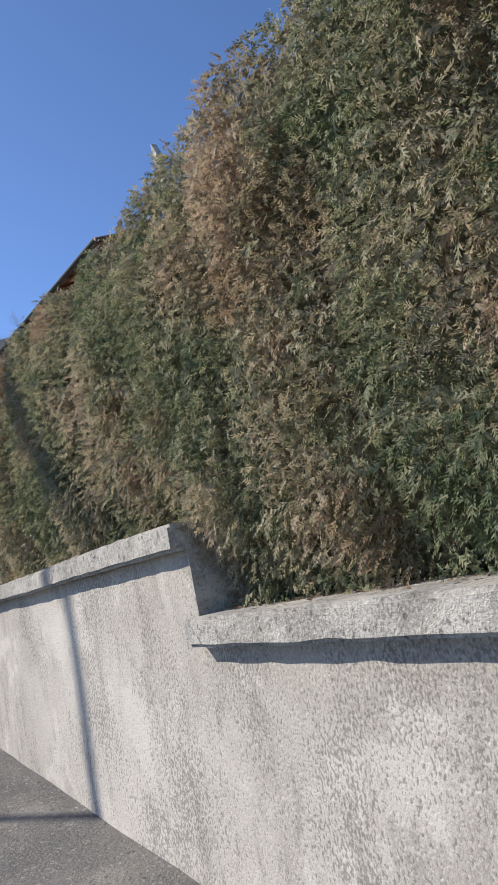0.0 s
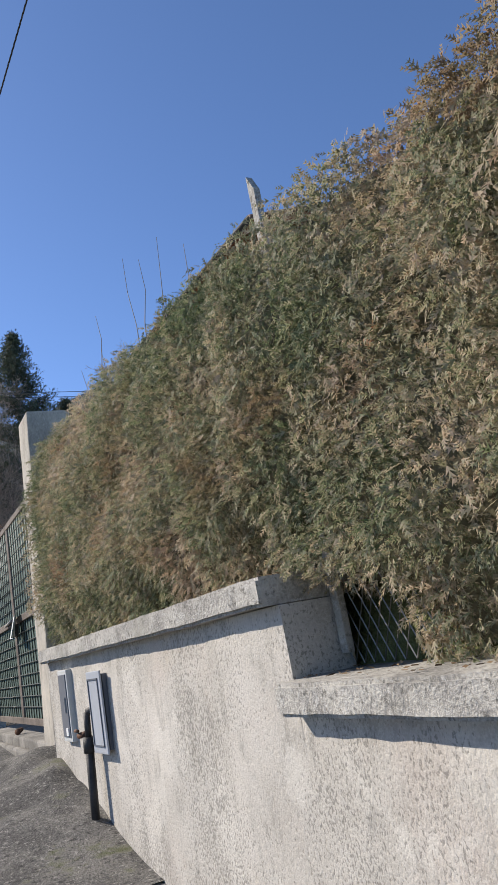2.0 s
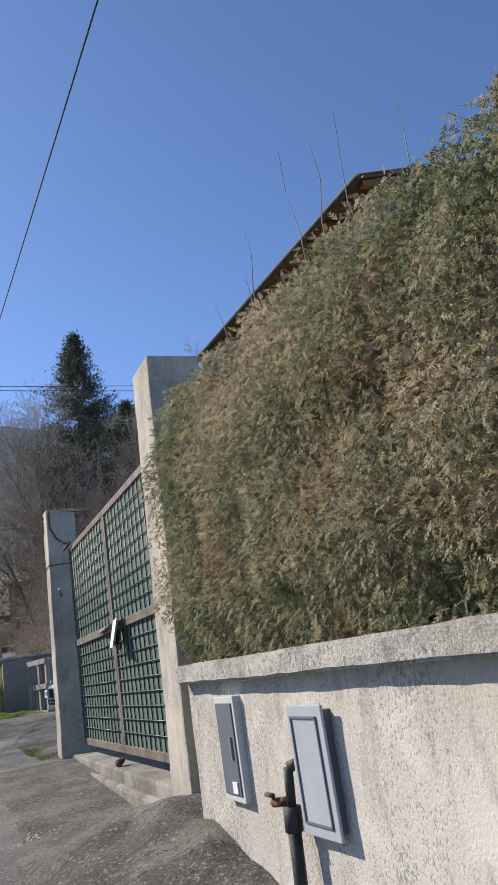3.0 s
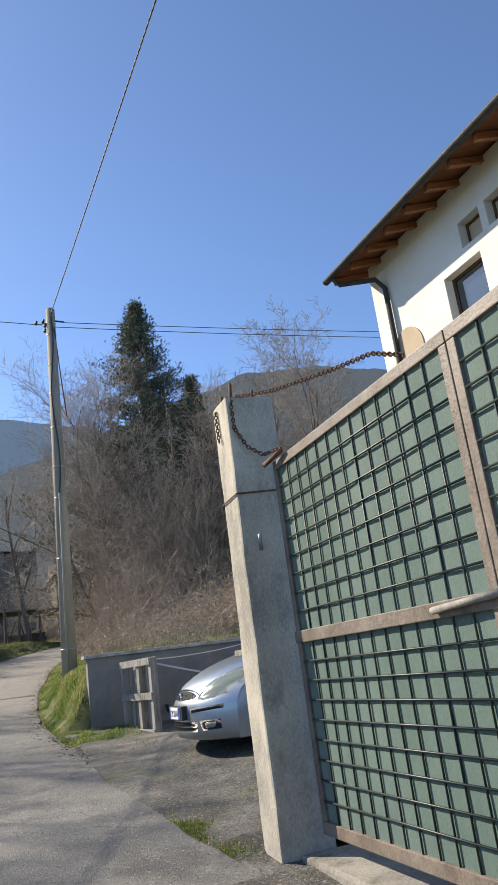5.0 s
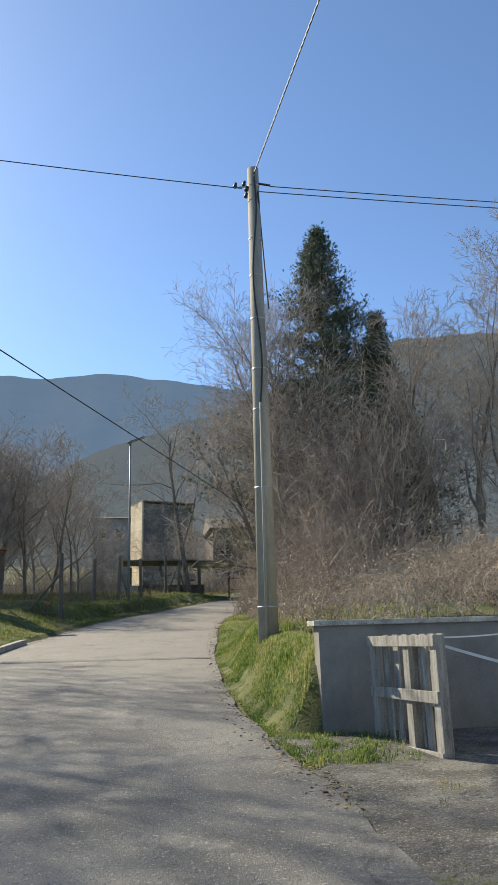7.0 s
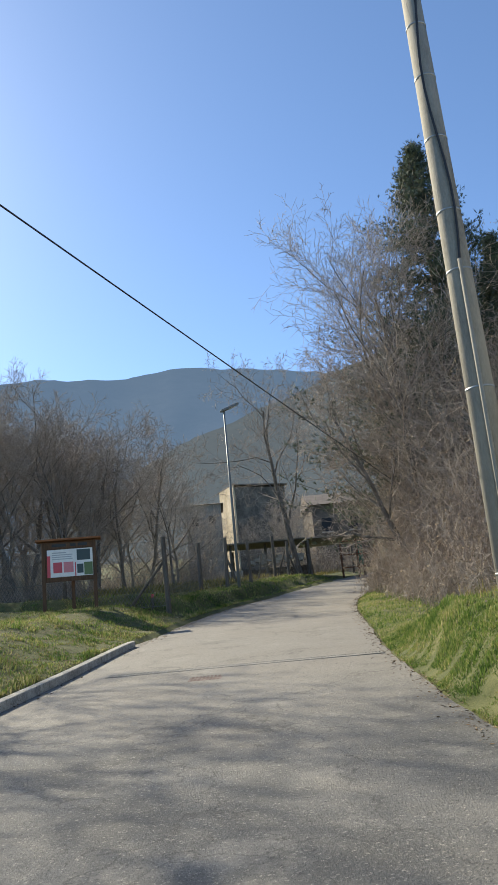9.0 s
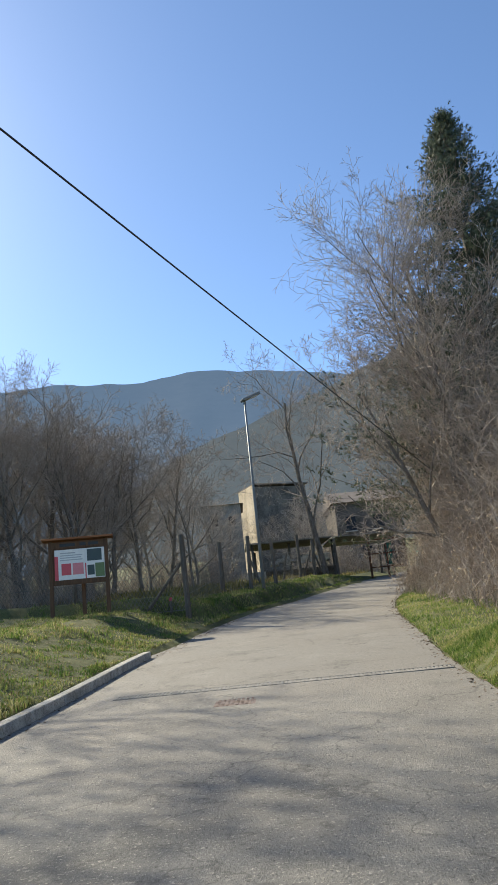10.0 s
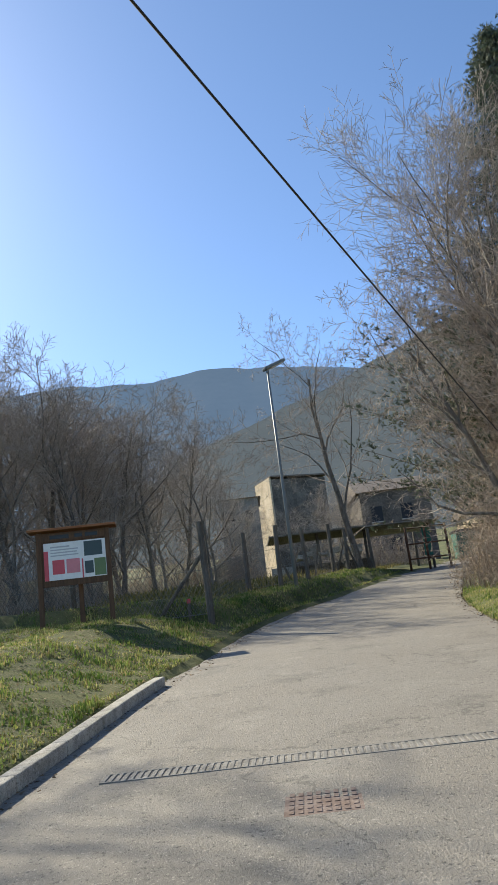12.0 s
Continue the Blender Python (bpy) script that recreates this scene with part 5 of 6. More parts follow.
pb = thing("letter_box", "pale grey metal box on a wooden shelf behind the post", "letter box")
boxpart("case", (1.512, 15.22, 2.13, 1.84, 15.58, 2.65), M_BOXGREEN, pb, 0.006)
boxpart("door", (1.498, 15.24, 2.15, 1.511, 15.56, 2.63), M_BOXGREEN, pb, 0.003)
boxpart("shelf", (1.46, 15.18, 2.085, 1.86, 15.68, 2.128), M_WOOD, pb, 0.004)
boxpart("bracket", (1.58, 14.99, 1.93, 1.62, 15.64, 2.084), M_WOOD, pb, 0.004)

# ---- house behind the gate ----


def house():
    t = thing("house", "white rendered house with broad wooden eaves and dark gutter", "house")
    t.matrix_basis = Matrix.Translation((6.45, 21.9, 0)) @ Matrix.Rotation(radians(2.7), 4, "Z") @ Matrix.Translation((-6.45, -21.9, 0))
    X0, X1, Y0, Y1, ZB, ZW = 7.2, 17.0, 14.9, 21.65, 0.9, 9.25
    wins = [("attic", 18.05, 8.1, 0.52, 0.46), ("attic", 18.72, 8.1, 0.52, 0.46), ("upper", 19.1, 6.55, 0.95, 1.3), ("upper", 16.2, 5.9, 1.0, 1.35), ("lower", 17.0, 2.6, 1.0, 1.35)]
    # wall facing the lane, with true openings
    ys = sorted({Y0, Y1, *[w[1] - w[3] / 2 for w in wins], *[w[1] + w[3] / 2 for w in wins]})
    zs = sorted({ZB, ZW, *[w[2] for w in wins], *[w[2] + w[4] for w in wins]})
    bm = bmesh.new()
    for a, b in zip(ys, ys[1:]):
        for c, d in zip(zs, zs[1:]):
            if not any(w[1] - w[3] / 2 - 1e-4 <= a and b <= w[1] + w[3] / 2 + 1e-4 and w[2] - 1e-4 <= c and d <= w[2] + w[4] + 1e-4 for w in wins):
                box(bm, X0, a, c, X0 + 0.35, b, d)
    bmesh.ops.remove_doubles(bm, verts=bm.verts[:], dist=0.0005)
    part("wall", bm, M_WHITEWALL, t)
    bm = bmesh.new()
    for dims in ((X0 + 0.35, Y1 - 0.35, ZB, X1, Y1, ZW), (X0 + 0.35, Y0, ZB, X1, Y0 + 0.35, ZW), (X1 - 0.35, Y0 + 0.35, ZB, X1, Y1 - 0.35, ZW)):
        box(bm, *dims)
    part("wall", bm, M_WHITEWALL, t)
    for w in wins:
        win = new("window")
        win.parent = t
        y0, y1, z0, z1 = w[1] - w[3] / 2, w[1] + w[3] / 2, w[2], w[2] + w[4]
        boxpart("pane", (X0 + 0.20, y0 + 0.04, z0 + 0.04, X0 + 0.21, y1 - 0.04, z1 - 0.04), M_BEIGE if w[0] == "attic" else M_GLASS, win)
        for dims in ((X0 + 0.17, y0, z0, X0 + 0.24, y0 + 0.04, z1), (X0 + 0.17, y1 - 0.04, z0, X0 + 0.24, y1, z1), (X0 + 0.17, y0 + 0.04, z0, X0 + 0.24, y1 - 0.04, z0 + 0.04), (X0 + 0.17, y0 + 0.04, z1 - 0.04, X0 + 0.24, y1 - 0.04, z1)):
            boxpart("frame", dims, M_SIGNWOOD, win)
        if w[0] != "attic":
            boxpart("sill", (X0 - 0.08, y0 - 0.08, z0 - 0.06, X0 + 0.17, y1 + 0.08, z0 - 0.002), M_BEIGE, win)
    # arched beige panel
    bm = bmesh.new()
    prof = [(-0.45, 0), (0.45, 0)] + [(0.45 * math.cos(u), 0.75 + 0.45 * math.sin(u)) for u in [math.pi * k / 14 for k in range(15)]]
    f = bm.faces.new([bm.verts.new((X0 - 0.02, 20.85 + a, 6.35 + b)) for a, b in prof])
    r = bmesh.ops.extrude_face_region(bm, geom=[f])
    bmesh.ops.translate(bm, verts=[v for v in r["geom"] if isinstance(v, bmesh.types.BMVert)], vec=(0.018, 0, 0))
    part("arched_panel", bm, M_BEIGE, t)
    # roof: two low slopes, ridge along y
    EX, EZ, RX, RZ = 6.45, 9.03, 12.2, 10.7
    sl = (RZ - EZ) / (RX - EX)
    for side in (0, 1):
        bm = bmesh.new()
        xa, xb = (EX, RX) if side == 0 else (2 * RX - EX, RX)
        vs = [bm.verts.new(p) for p in ((xa, 14.35, EZ + 0.10), (xb, 14.35, RZ + 0.10), (xb, 21.95, RZ + 0.10), (xa, 21.95, EZ + 0.10))]
        f = bm.faces.new(vs)
        bmesh.ops.solidify(bm, geom=[f], thickness=0.05)
        part("roof", bm, M_TILE, t)
        bm = bmesh.new()
        vs = [bm.verts.new(p) for p in ((xa, 14.4, EZ + 0.03), (xb, 14.4, RZ + 0.03), (xb, 21.9, RZ + 0.03), (xa, 21.9, EZ + 0.03))]
        f = bm.faces.new(vs)
        bmesh.ops.solidify(bm, geom=[f], thickness=0.025)
        part("soffit_board", bm, M_RAFTER, t)
    me = None
    for i in range(13):
        yy = 14.45 + i * 0.615
        if me is None:
            o = boxpart("rafter", (EX + 0.06, -0.045, 0, RX, 0.045, 0.12), M_RAFTER, t)
            for v in o.data.vertices:
                v.co.z += (v.co.x - EX) * sl + EZ - 0.11
            me = o.data
        else:
            o = new("rafter", me)
            o.parent = t
        o.location = (0, yy, 0)
    for i in range(20):
        yy = 14.25 + 0.38 * i
        rodpart("roof_tile", (EX - 0.0, yy + 0.19, EZ + 0.105), (RX, yy + 0.19, RZ + 0.105), 0.062, M_TILE, t, seg=8)
    bm = bmesh.new()
    for k in range(9):
        a0, a1 = math.pi + math.pi * k / 9, math.pi + math.pi * (k + 1) / 9
        q = [(EX - 0.05 + 0.075 * math.cos(a), EZ + 0.06 + 0.075 * math.sin(a)) for a in (a0, a1)]
        bm.faces.new([bm.verts.new((q[0][0], 14.3, q[0][1])), bm.verts.new((q[1][0], 14.3, q[1][1])), bm.verts.new((q[1][0], 22.0, q[1][1])), bm.verts.new((q[0][0], 22.0, q[0][1]))])
    bmesh.ops.remove_doubles(bm, verts=bm.verts[:], dist=0.0005)
    bmesh.ops.solidify(bm, geom=bm.faces[:], thickness=0.006)
    part("gutter", bm, M_IRON, t, "dark half-round gutter")
    bm = bmesh.new()
    tube(bm, [(EX - 0.03, 21.75, EZ - 0.02), (EX + 0.06, 21.7, EZ - 0.16), (X0 - 0.2, 21.2, EZ - 0.28), (X0 - 0.07, 21.12, EZ - 0.5), (X0 - 0.07, 21.12, 0.9)], 0.05, 10)
    part("downpipe", bm, M_IRON, t, "dark downpipe")
    return t


house()

# ---- parked car ----
from mathutils.bvhtree import BVHTree


def car():
    t = thing("car", "silver hatchback parked nose towards the lane", "car", at=pose(1.66, 18.36, 1.155) @ Matrix.Scale(1.06, 4))
    # nose and bonnet: a profile swept across the width; x, z, half width, bow, edge drop
    prof = [(0.10, 0.18, 0.76, 0.34, 0.0), (0.03, 0.20, 0.78, 0.36, 0.0), (0.012, 0.26, 0.79, 0.36, 0.0), (0.004, 0.34, 0.80, 0.36, 0.0), (0.0, 0.42, 0.80, 0.36, 0.0), (0.004, 0.49, 0.80, 0.36, 0.0), (0.02, 0.53, 0.80, 0.35, 0.0), (0.045, 0.565, 0.80, 0.34, 0.005),
            (0.07, 0.60, 0.80, 0.33, 0.012), (0.10, 0.645, 0.80, 0.32, 0.025), (0.16, 0.70, 0.805, 0.30, 0.045), (0.26, 0.76, 0.81, 0.26, 0.065), (0.40, 0.825, 0.82, 0.21, 0.08), (0.58, 0.885, 0.83, 0.15, 0.09), (0.80, 0.94, 0.84, 0.09, 0.09), (1.00, 0.98, 0.845, 0.04, 0.09), (1.20, 1.005, 0.845, 0.0, 0.085)]
    nv, verts, faces = 28, [], []
    for px, pz, w, bow, drop in prof:
        for k in range(nv + 1):
            v = -1 + 2 * k / nv
            verts.append((px + bow * abs(v) ** 2.5, w * v, pz - drop * abs(v) ** 4))
    for r in range(len(prof) - 1):
        for k in range(nv):
            a = r * (nv + 1) + k
            faces.append((a, a + nv + 1, a + nv + 2, a + 1))
    body = mesh_object("body", verts, faces, M_SILVER, t, smooth=True)

    def top_line(x):
        return float(np.interp(x, [0.3, 0.42, 0.6, 0.8, 1.0, 1.2, 2.0, 3.4, 4.0], [0.50, 0.625, 0.745, 0.80, 0.86, 0.92, 0.95, 0.97, 0.95]))

    for s in (1, -1):
        verts, faces = [], []
        xs_ = [0.36, 0.38, 0.42, 0.48, 0.56, 0.66, 0.8, 1.0, 1.2, 1.6, 2.2, 2.8, 3.4, 3.8, 4.05, 4.16]
        for x in xs_:
            out = float(np.interp(x, [0.36, 0.6, 1.0, 3.5, 4.16], [0.795, 0.835, 0.855, 0.855, 0.74]))
            for r in range(9):
                u = r / 8
                z = 0.19 + (top_line(x) - 0.19) * u
                verts.append((x, s * (out - 0.035 * (2 * u - 1.1) ** 2 * (0.4 + 0.6 * u)), z))
        for c in range(len(xs_) - 1):
            for r in range(8):
                a = c * 9 + r
                faces.append((a, a + 9, a + 10, a + 1) if s < 0 else (a, a + 1, a + 10, a + 9))
        mesh_object("side_panel", verts, faces, M_SILVER, t, smooth=True)
    boxpart("underbody", (0.35, -0.70, 0.20, 4.0, 0.70, 0.60), M_BLACK, t, 0.03)
    boxpart("tailgate", (4.0, -0.72, 0.3, 4.15, 0.72, 1.0), M_SILVER, t, 0.05)
    boxpart("waist", (1.2, -0.80, 0.90, 4.1, 0.80, 0.965), M_BLACK, t, 0.02)
    bpy.context.view_layer.update()
    dg = bpy.context.evaluated_depsgraph_get()
    ev = body.evaluated_get(dg).to_mesh()
    tree = BVHTree.FromPolygons([v.co.copy() for v in ev.vertices], [tuple(p.vertices) for p in ev.polygons])
    body.evaluated_get(dg).to_mesh_clear()

    def skin(name, lower, upper, d, mat, parent, lift=0.008, rows=4, label=""):
        """A raised patch that follows the body between two edge lines."""
        d = Vector(d).normalized()
        bm, grid = bmesh.new(), []
        for k in range(rows + 1):
            line = []
            for p, q in zip(lower, upper):
                c = Vector(p).lerp(Vector(q), k / rows)
                hit, nrm, _, _ = tree.ray_cast(c - d * 1.2, d)
                c = hit if hit is not None else c
                edge = k in (0, rows) or p in (lower[0], lower[-1])
                line.append(bm.verts.new(c - d * (lift * (0.2 if edge else 1.0))))
            grid.append(line)
        for k in range(rows):
            for i in range(len(lower) - 1):
                bm.faces.new((grid[k][i], grid[k][i + 1], grid[k + 1][i + 1], grid[k + 1][i]))
        bmesh.ops.solidify(bm, geom=bm.faces[:], thickness=0.004)
        bmesh.ops.recalc_face_normals(bm, faces=bm.faces[:])
        return part(name, bm, mat, parent, label, smooth=True)

    def fan(y0, y1, za, zb, n=10):
        return [(0, y0 + (y1 - y0) * i / n, za + (zb - za) * i / n) for i in range(n + 1)]

    F = (1, 0, 0)
    low = [(0, -0.36 + 0.072 * i, 0.545 + 0.02 * abs(i - 5) / 5) for i in range(11)]
    top = [(0, -0.36 + 0.072 * i, 0.635 - 0.045 * (abs(i - 5) / 5) ** 3) for i in range(11)]
    grille = skin("grille", low, top, F, M_BLACK, t, 0.006)
    bm = bmesh.new()
    for i in range(-9, 10):
        for s in (-1, 1):
            ya, yb = i * 0.036, i * 0.036 + s * 0.055
            if abs(ya) < 0.33 and abs(yb) < 0.33:
                pa, pb = tree.ray_cast(Vector((-1, ya, 0.56)), Vector(F))[0], tree.ray_cast(Vector((-1, yb, 0.62)), Vector(F))[0]
                rod(bm, pa - Vector((0.010, 0, 0)), pb - Vector((0.010, 0, 0)), 0.0035, 0.0035, 4)
    tagged(part("mesh_bars", bm, M_IRON, grille), kind="stuff")
    nose = tree.ray_cast(Vector((-1, 0, 0.58)), Vector(F))[0].x
    rodpart("badge", (nose - 0.022, 0, 0.58), (nose, 0, 0.58), 0.042, M_CHROME, grille, None, 16)
    skin("grille_frame", [(0, -0.39 + 0.078 * i, 0.637 - 0.045 * (abs(i - 5) / 5) ** 3) for i in range(11)], [(0, -0.39 + 0.078 * i, 0.652 - 0.045 * (abs(i - 5) / 5) ** 3) for i in range(11)], F, M_CHROME, t, 0.010, 2)
    for s in (1, -1):
        lo = [(0.10, s * 0.40, 0.55), (0.13, s * 0.50, 0.555), (0.20, s * 0.60, 0.57), (0.30, s * 0.70, 0.60), (0.44, s * 0.77, 0.66), (0.64, s * 0.80, 0.765)]
        hi = [(0.12, s * 0.395, 0.60), (0.22, s * 0.44, 0.68), (0.34, s * 0.50, 0.735), (0.47, s * 0.58, 0.78), (0.59, s * 0.67, 0.805), (0.70, s * 0.77, 0.81)]
        skin("headlight", lo, hi, (0.62, -s * 0.25, -0.75), M_LENS, t, 0.012, 5, "cloudy headlight")
        skin("bumper_strip", fan(s * 0.33, s * 0.70, 0.435, 0.465), fan(s * 0.33, s * 0.70, 0.475, 0.50), F, M_BLACK, t, 0.014)
        fog = skin("fog_light_frame", fan(s * 0.47, s * 0.66, 0.275, 0.285, 4), fan(s * 0.45, s * 0.67, 0.365, 0.37, 4), F, M_BLACK, t, 0.006)
        skin("fog_lens", fan(s * 0.51, s * 0.62, 0.295, 0.30, 4), fan(s * 0.50, s * 0.63, 0.348, 0.352, 4), F, M_LENS, fog, 0.014)
    skin("air_intake", fan(-0.40, 0.40, 0.265, 0.265), fan(-0.42, 0.42, 0.355, 0.355), F, M_BLACK, t, 0.006)
    skin("intake_bar", fan(-0.40, 0.40, 0.305, 0.305), fan(-0.40, 0.40, 0.318, 0.318), F, M_CHROME, t, 0.016, 2)
    for s in (1, -1):
        bm = bmesh.new()
        pts = [(tree.ray_cast(Vector((x, s * y_, 2)), Vector((0, 0, -1)))[0] or Vector((x, s * y_, 0.9))) + Vector((0, 0, 0.001)) for x, y_ in ((0.30, 0.50), (0.45, 0.60), (0.62, 0.70), (0.85, 0.75), (1.08, 0.77))]
        tube(bm, pts, 0.004, 4)
        part("bonnet_seam", bm, M_BLACK, t)
    # number plate
    nose = tree.ray_cast(Vector((-1, 0, 0.44)), Vector(F))[0].x
    plate = boxpart("number_plate", (nose - 0.038, -0.18, 0.385, nose - 0.026, 0.18, 0.495), M_PLATE, t, 0.003)
    boxpart("plate_holder", (nose - 0.027, -0.25, 0.375, nose + 0.05, 0.25, 0.505), M_BLACK, plate, 0.003)
    for s in (-1, 1):
        boxpart("plate_band", (nose - 0.0405, s * 0.165 - 0.015, 0.386, nose - 0.0375, s * 0.165 + 0.015, 0.494), M_BLUE, plate)
    cu = bpy.data.curves.new("plate_text", "FONT")
    cu.body, cu.size, cu.align_x, cu.extrude = "CM 503AN", 0.088, "CENTER", 0.001
    tmp = new("plate_text", cu)
    bpy.context.view_layer.update()
    me = bpy.data.meshes.new_from_object(tmp.evaluated_get(bpy.context.evaluated_depsgraph_get()))
    bpy.data.objects.remove(tmp)
    me.materials.append(M_BLACK)
    for v in me.vertices:
        v.co = Vector((nose - 0.0395 - 0.3 * v.co.z, -v.co.x * 0.66, 0.408 + v.co.y))
    tx = new("plate_lettering", me)
    tx.parent = plate
    # cabin
    gl = [(1.12, 0.985, 0.70), (1.98, 1.39, 0.56), (2.3, 1.43, 0.555), (3.1, 1.41, 0.55), (3.55, 1.33, 0.54), (4.0, 1.0, 0.66)]
    verts, faces = [], []
    for s, z, w in gl:
        for k in (-1, -0.8, -0.4, 0, 0.4, 0.8, 1):
            verts.append((s + (0.14 * k * k if s < 1.5 else 0.05 * k * k), k * w, z - 0.035 * k * k))
    for s, z, w in gl:
        verts.append((s + 0.16, -0.80, 0.93)), verts.append((s + 0.16, 0.80, 0.93))
    for j in range(len(gl) - 1):
        for i in range(6):
            if j > 0:
                faces.append((j * 7 + i, j * 7 + i + 1, (j + 1) * 7 + i + 1, (j + 1) * 7 + i))
    mesh_object("roof", verts[:42], faces, M_SILVER, t, smooth=True)
    mesh_object("windscreen", verts[:14], [(i, i + 1, 8 + i, 7 + i) for i in range(6)], M_GLASS, t, "windscreen reflecting blue sky", smooth=True)
    for s, c in ((-1, 0), (1, 6)):
        side = [Vector(verts[j * 7 + c]) for j in range(len(gl))]
        low = [Vector((p.x, s * 0.815, 0.94)) for p in side]
        bm = bmesh.new()
        a = [bm.verts.new(p * 1.0) for p in side]
        b = [bm.verts.new(p) for p in low]
        for j in range(len(gl) - 1):
            bm.faces.new((a[j], a[j + 1], b[j + 1], b[j]))
        part("side_window", bm, M_GLASS, t)
        bm = bmesh.new()
        tube(bm, [side[0] + Vector((0, s * 0.01, 0)), side[1] + Vector((0, s * 0.012, 0.0)), side[2] + Vector((0, s * 0.012, 0)), side[3] + Vector((0, s * 0.012, 0)), side[4], side[5]], 0.03, 8)
        part("pillar", bm, M_SILVER, t, smooth=True)
        mir = boxpart("mirror", (1.62, min(s * 0.84, s * 1.0), 0.96, 1.78, max(s * 0.84, s * 1.0), 1.10), M_SILVER, t, 0.03)
        rodpart("wiper", (1.22, s * 0.30, 1.02), (1.42, s * 0.30 - 0.42, 1.10), 0.012, M_BLACK, t)
        for x in (1.72, 2.72):
            boxpart("door_seam", (x, min(s * 0.852, s * 0.858), 0.28, x + 0.008, max(s * 0.852, s * 0.858), 0.95), M_BLACK, t)
    boxpart("cowl", (1.06, -0.68, 0.965, 1.22, 0.68, 0.99), M_BLACK, t, 0.01)
    # wheels
    for x in (0.95, 3.56):
        for s in (-1, 1):
            # No opening is cut; a black drum stands in for the arch's shaded hollow.
            arch = rodpart("wheel_arch_shade", (x, s * 0.60, 0.33), (x, s * 0.858, 0.33), 0.365, M_BLACK, t, None, 32)
            w = new("wheel")
            w.parent = t
            bm = bmesh.new()
            bmesh.ops.create_circle(bm, segments=10, radius=0.055)
            prof = [(0.21, -0.095), (0.27, -0.105), (0.31, -0.085), (0.318, 0.0), (0.31, 0.085), (0.27, 0.105), (0.21, 0.095)]
            bm.clear()
            ring = []
            for k in range(32):
                a = 2 * math.pi * k / 32
                ring.append([bm.verts.new((x + r * math.cos(a), s * 0.775 + o, 0.31 + r * math.sin(a))) for r, o in prof])
            for k in range(32):
                for i in range(len(prof) - 1):
                    bm.faces.new((ring[k][i], ring[k][i + 1], ring[(k + 1) % 32][i + 1], ring[(k + 1) % 32][i]))
            part("tyre", bm, M_RUBBER, w, smooth=True)
            bm = bmesh.new()
            prof2 = [(0.215, 0.09), (0.20, 0.092), (0.19, 0.05)]
            ring = []
            for k in range(32):
                a = 2 * math.pi * k / 32
                ring.append([bm.verts.new((x + r * math.cos(a), s * (0.775 + o), 0.31 + r * math.sin(a))) for r, o in prof2])
            for k in range(32):
                for i in range(2):
                    bm.faces.new((ring[k][i], ring[k][i + 1], ring[(k + 1) % 32][i + 1], ring[(k + 1) % 32][i]))
            rod(bm, (x, s * 0.80, 0.31), (x, s * 0.872, 0.31), 0.06, 0.045, 16)
            for k in range(5):
                a = 2 * math.pi * k / 5 + 0.3
                box(bm, 0.03, -0.035, -0.012, 0.20, 0.035, 0.012, 0.006, Matrix.Translation((x, s * 0.858, 0.31)) @ Matrix.Rotation(-a, 4, "Y") @ Matrix.Rotation(math.pi / 2, 4, "X"))
            part("rim", bm, M_ALLOY, w)
            # Black drum in place of the shade behind the spokes.
            rodpart("hub_shadow", (x, s * 0.70, 0.31), (x, s * 0.80, 0.31), 0.19, M_BLACK, w, None, 24)
    return t


car()

# ---- information board ----


def info_board():
    t = thing("information_board", "brown wooden information board with a white and red panel", "sign board")
    m = Matrix.Translation((-5.55, 41.05, 0)) @ pose(0, 0, 0, 0, 0, 7)
    zb = 3.2
    for x in (-0.74, 0.70):
        boxpart("post", (x - 0.05, -0.05, zb - 0.4, x + 0.05, 0.05, 5.42), M_SIGNWOOD, t, 0.008, m)
    boxpart("rear_post", (0.0, 0.30, zb - 0.3, 0.10, 0.40, 4.4), M_SIGNWOOD, t, 0.008, m)
    boxpart("back_board", (-0.74, -0.02, 4.27, 0.70, 0.03, 5.40), M_SIGNWOOD, t, 0.004, m)
    boxpart("roof_board", (-0.95, -0.20, 5.44, 0.90, 0.28, 5.49), M_RAFTER, t, 0.006, m @ pose(0, 0, 0, 0, 0, 0))
    boxpart("header_board", (-0.74, -0.045, 5.22, 0.70, -0.021, 5.40), M_SIGNWOOD, t, 0.004, m)
    for k, (a, b) in enumerate(((-0.5, -0.1), (0.02, 0.18), (0.24, 0.5))):
        boxpart("carved_letters", (a, -0.05, 5.27, b, -0.046, 5.35), M_BLACK, t, 0, m)
    pn = boxpart("panel", (-0.64, -0.040, 4.40, 0.66, -0.024, 5.19), M_PAPER, t, 0.003, m)
    for dims, mat in (((-0.64, 4.40, -0.55, 5.02), M_RED), ((-0.47, 4.52, -0.22, 4.82), M_RED), ((-0.18, 4.52, 0.10, 4.82), M_PINK), ((0.14, 4.40, 0.17, 4.80), M_RED), ((0.20, 4.85, 0.58, 5.16), M_PRINTDARK),
                      ((0.20, 4.48, 0.38, 4.74), M_PRINTDARK), ((0.40, 4.42, 0.64, 4.78), M_PRINTGREEN), ((-0.50, 5.08, -0.1, 5.11), M_PRINTGREY), ((-0.50, 5.02, 0.08, 5.045), M_PRINTGREY), ((-0.50, 4.96, 0.05, 4.985), M_PRINTGREY), ((-0.50, 4.90, 0.08, 4.925), M_PRINTGREY)):
        boxpart("print_block", (dims[0], -0.044, dims[1], dims[2], -0.0405, dims[3]), mat, pn, 0, m)
    return t


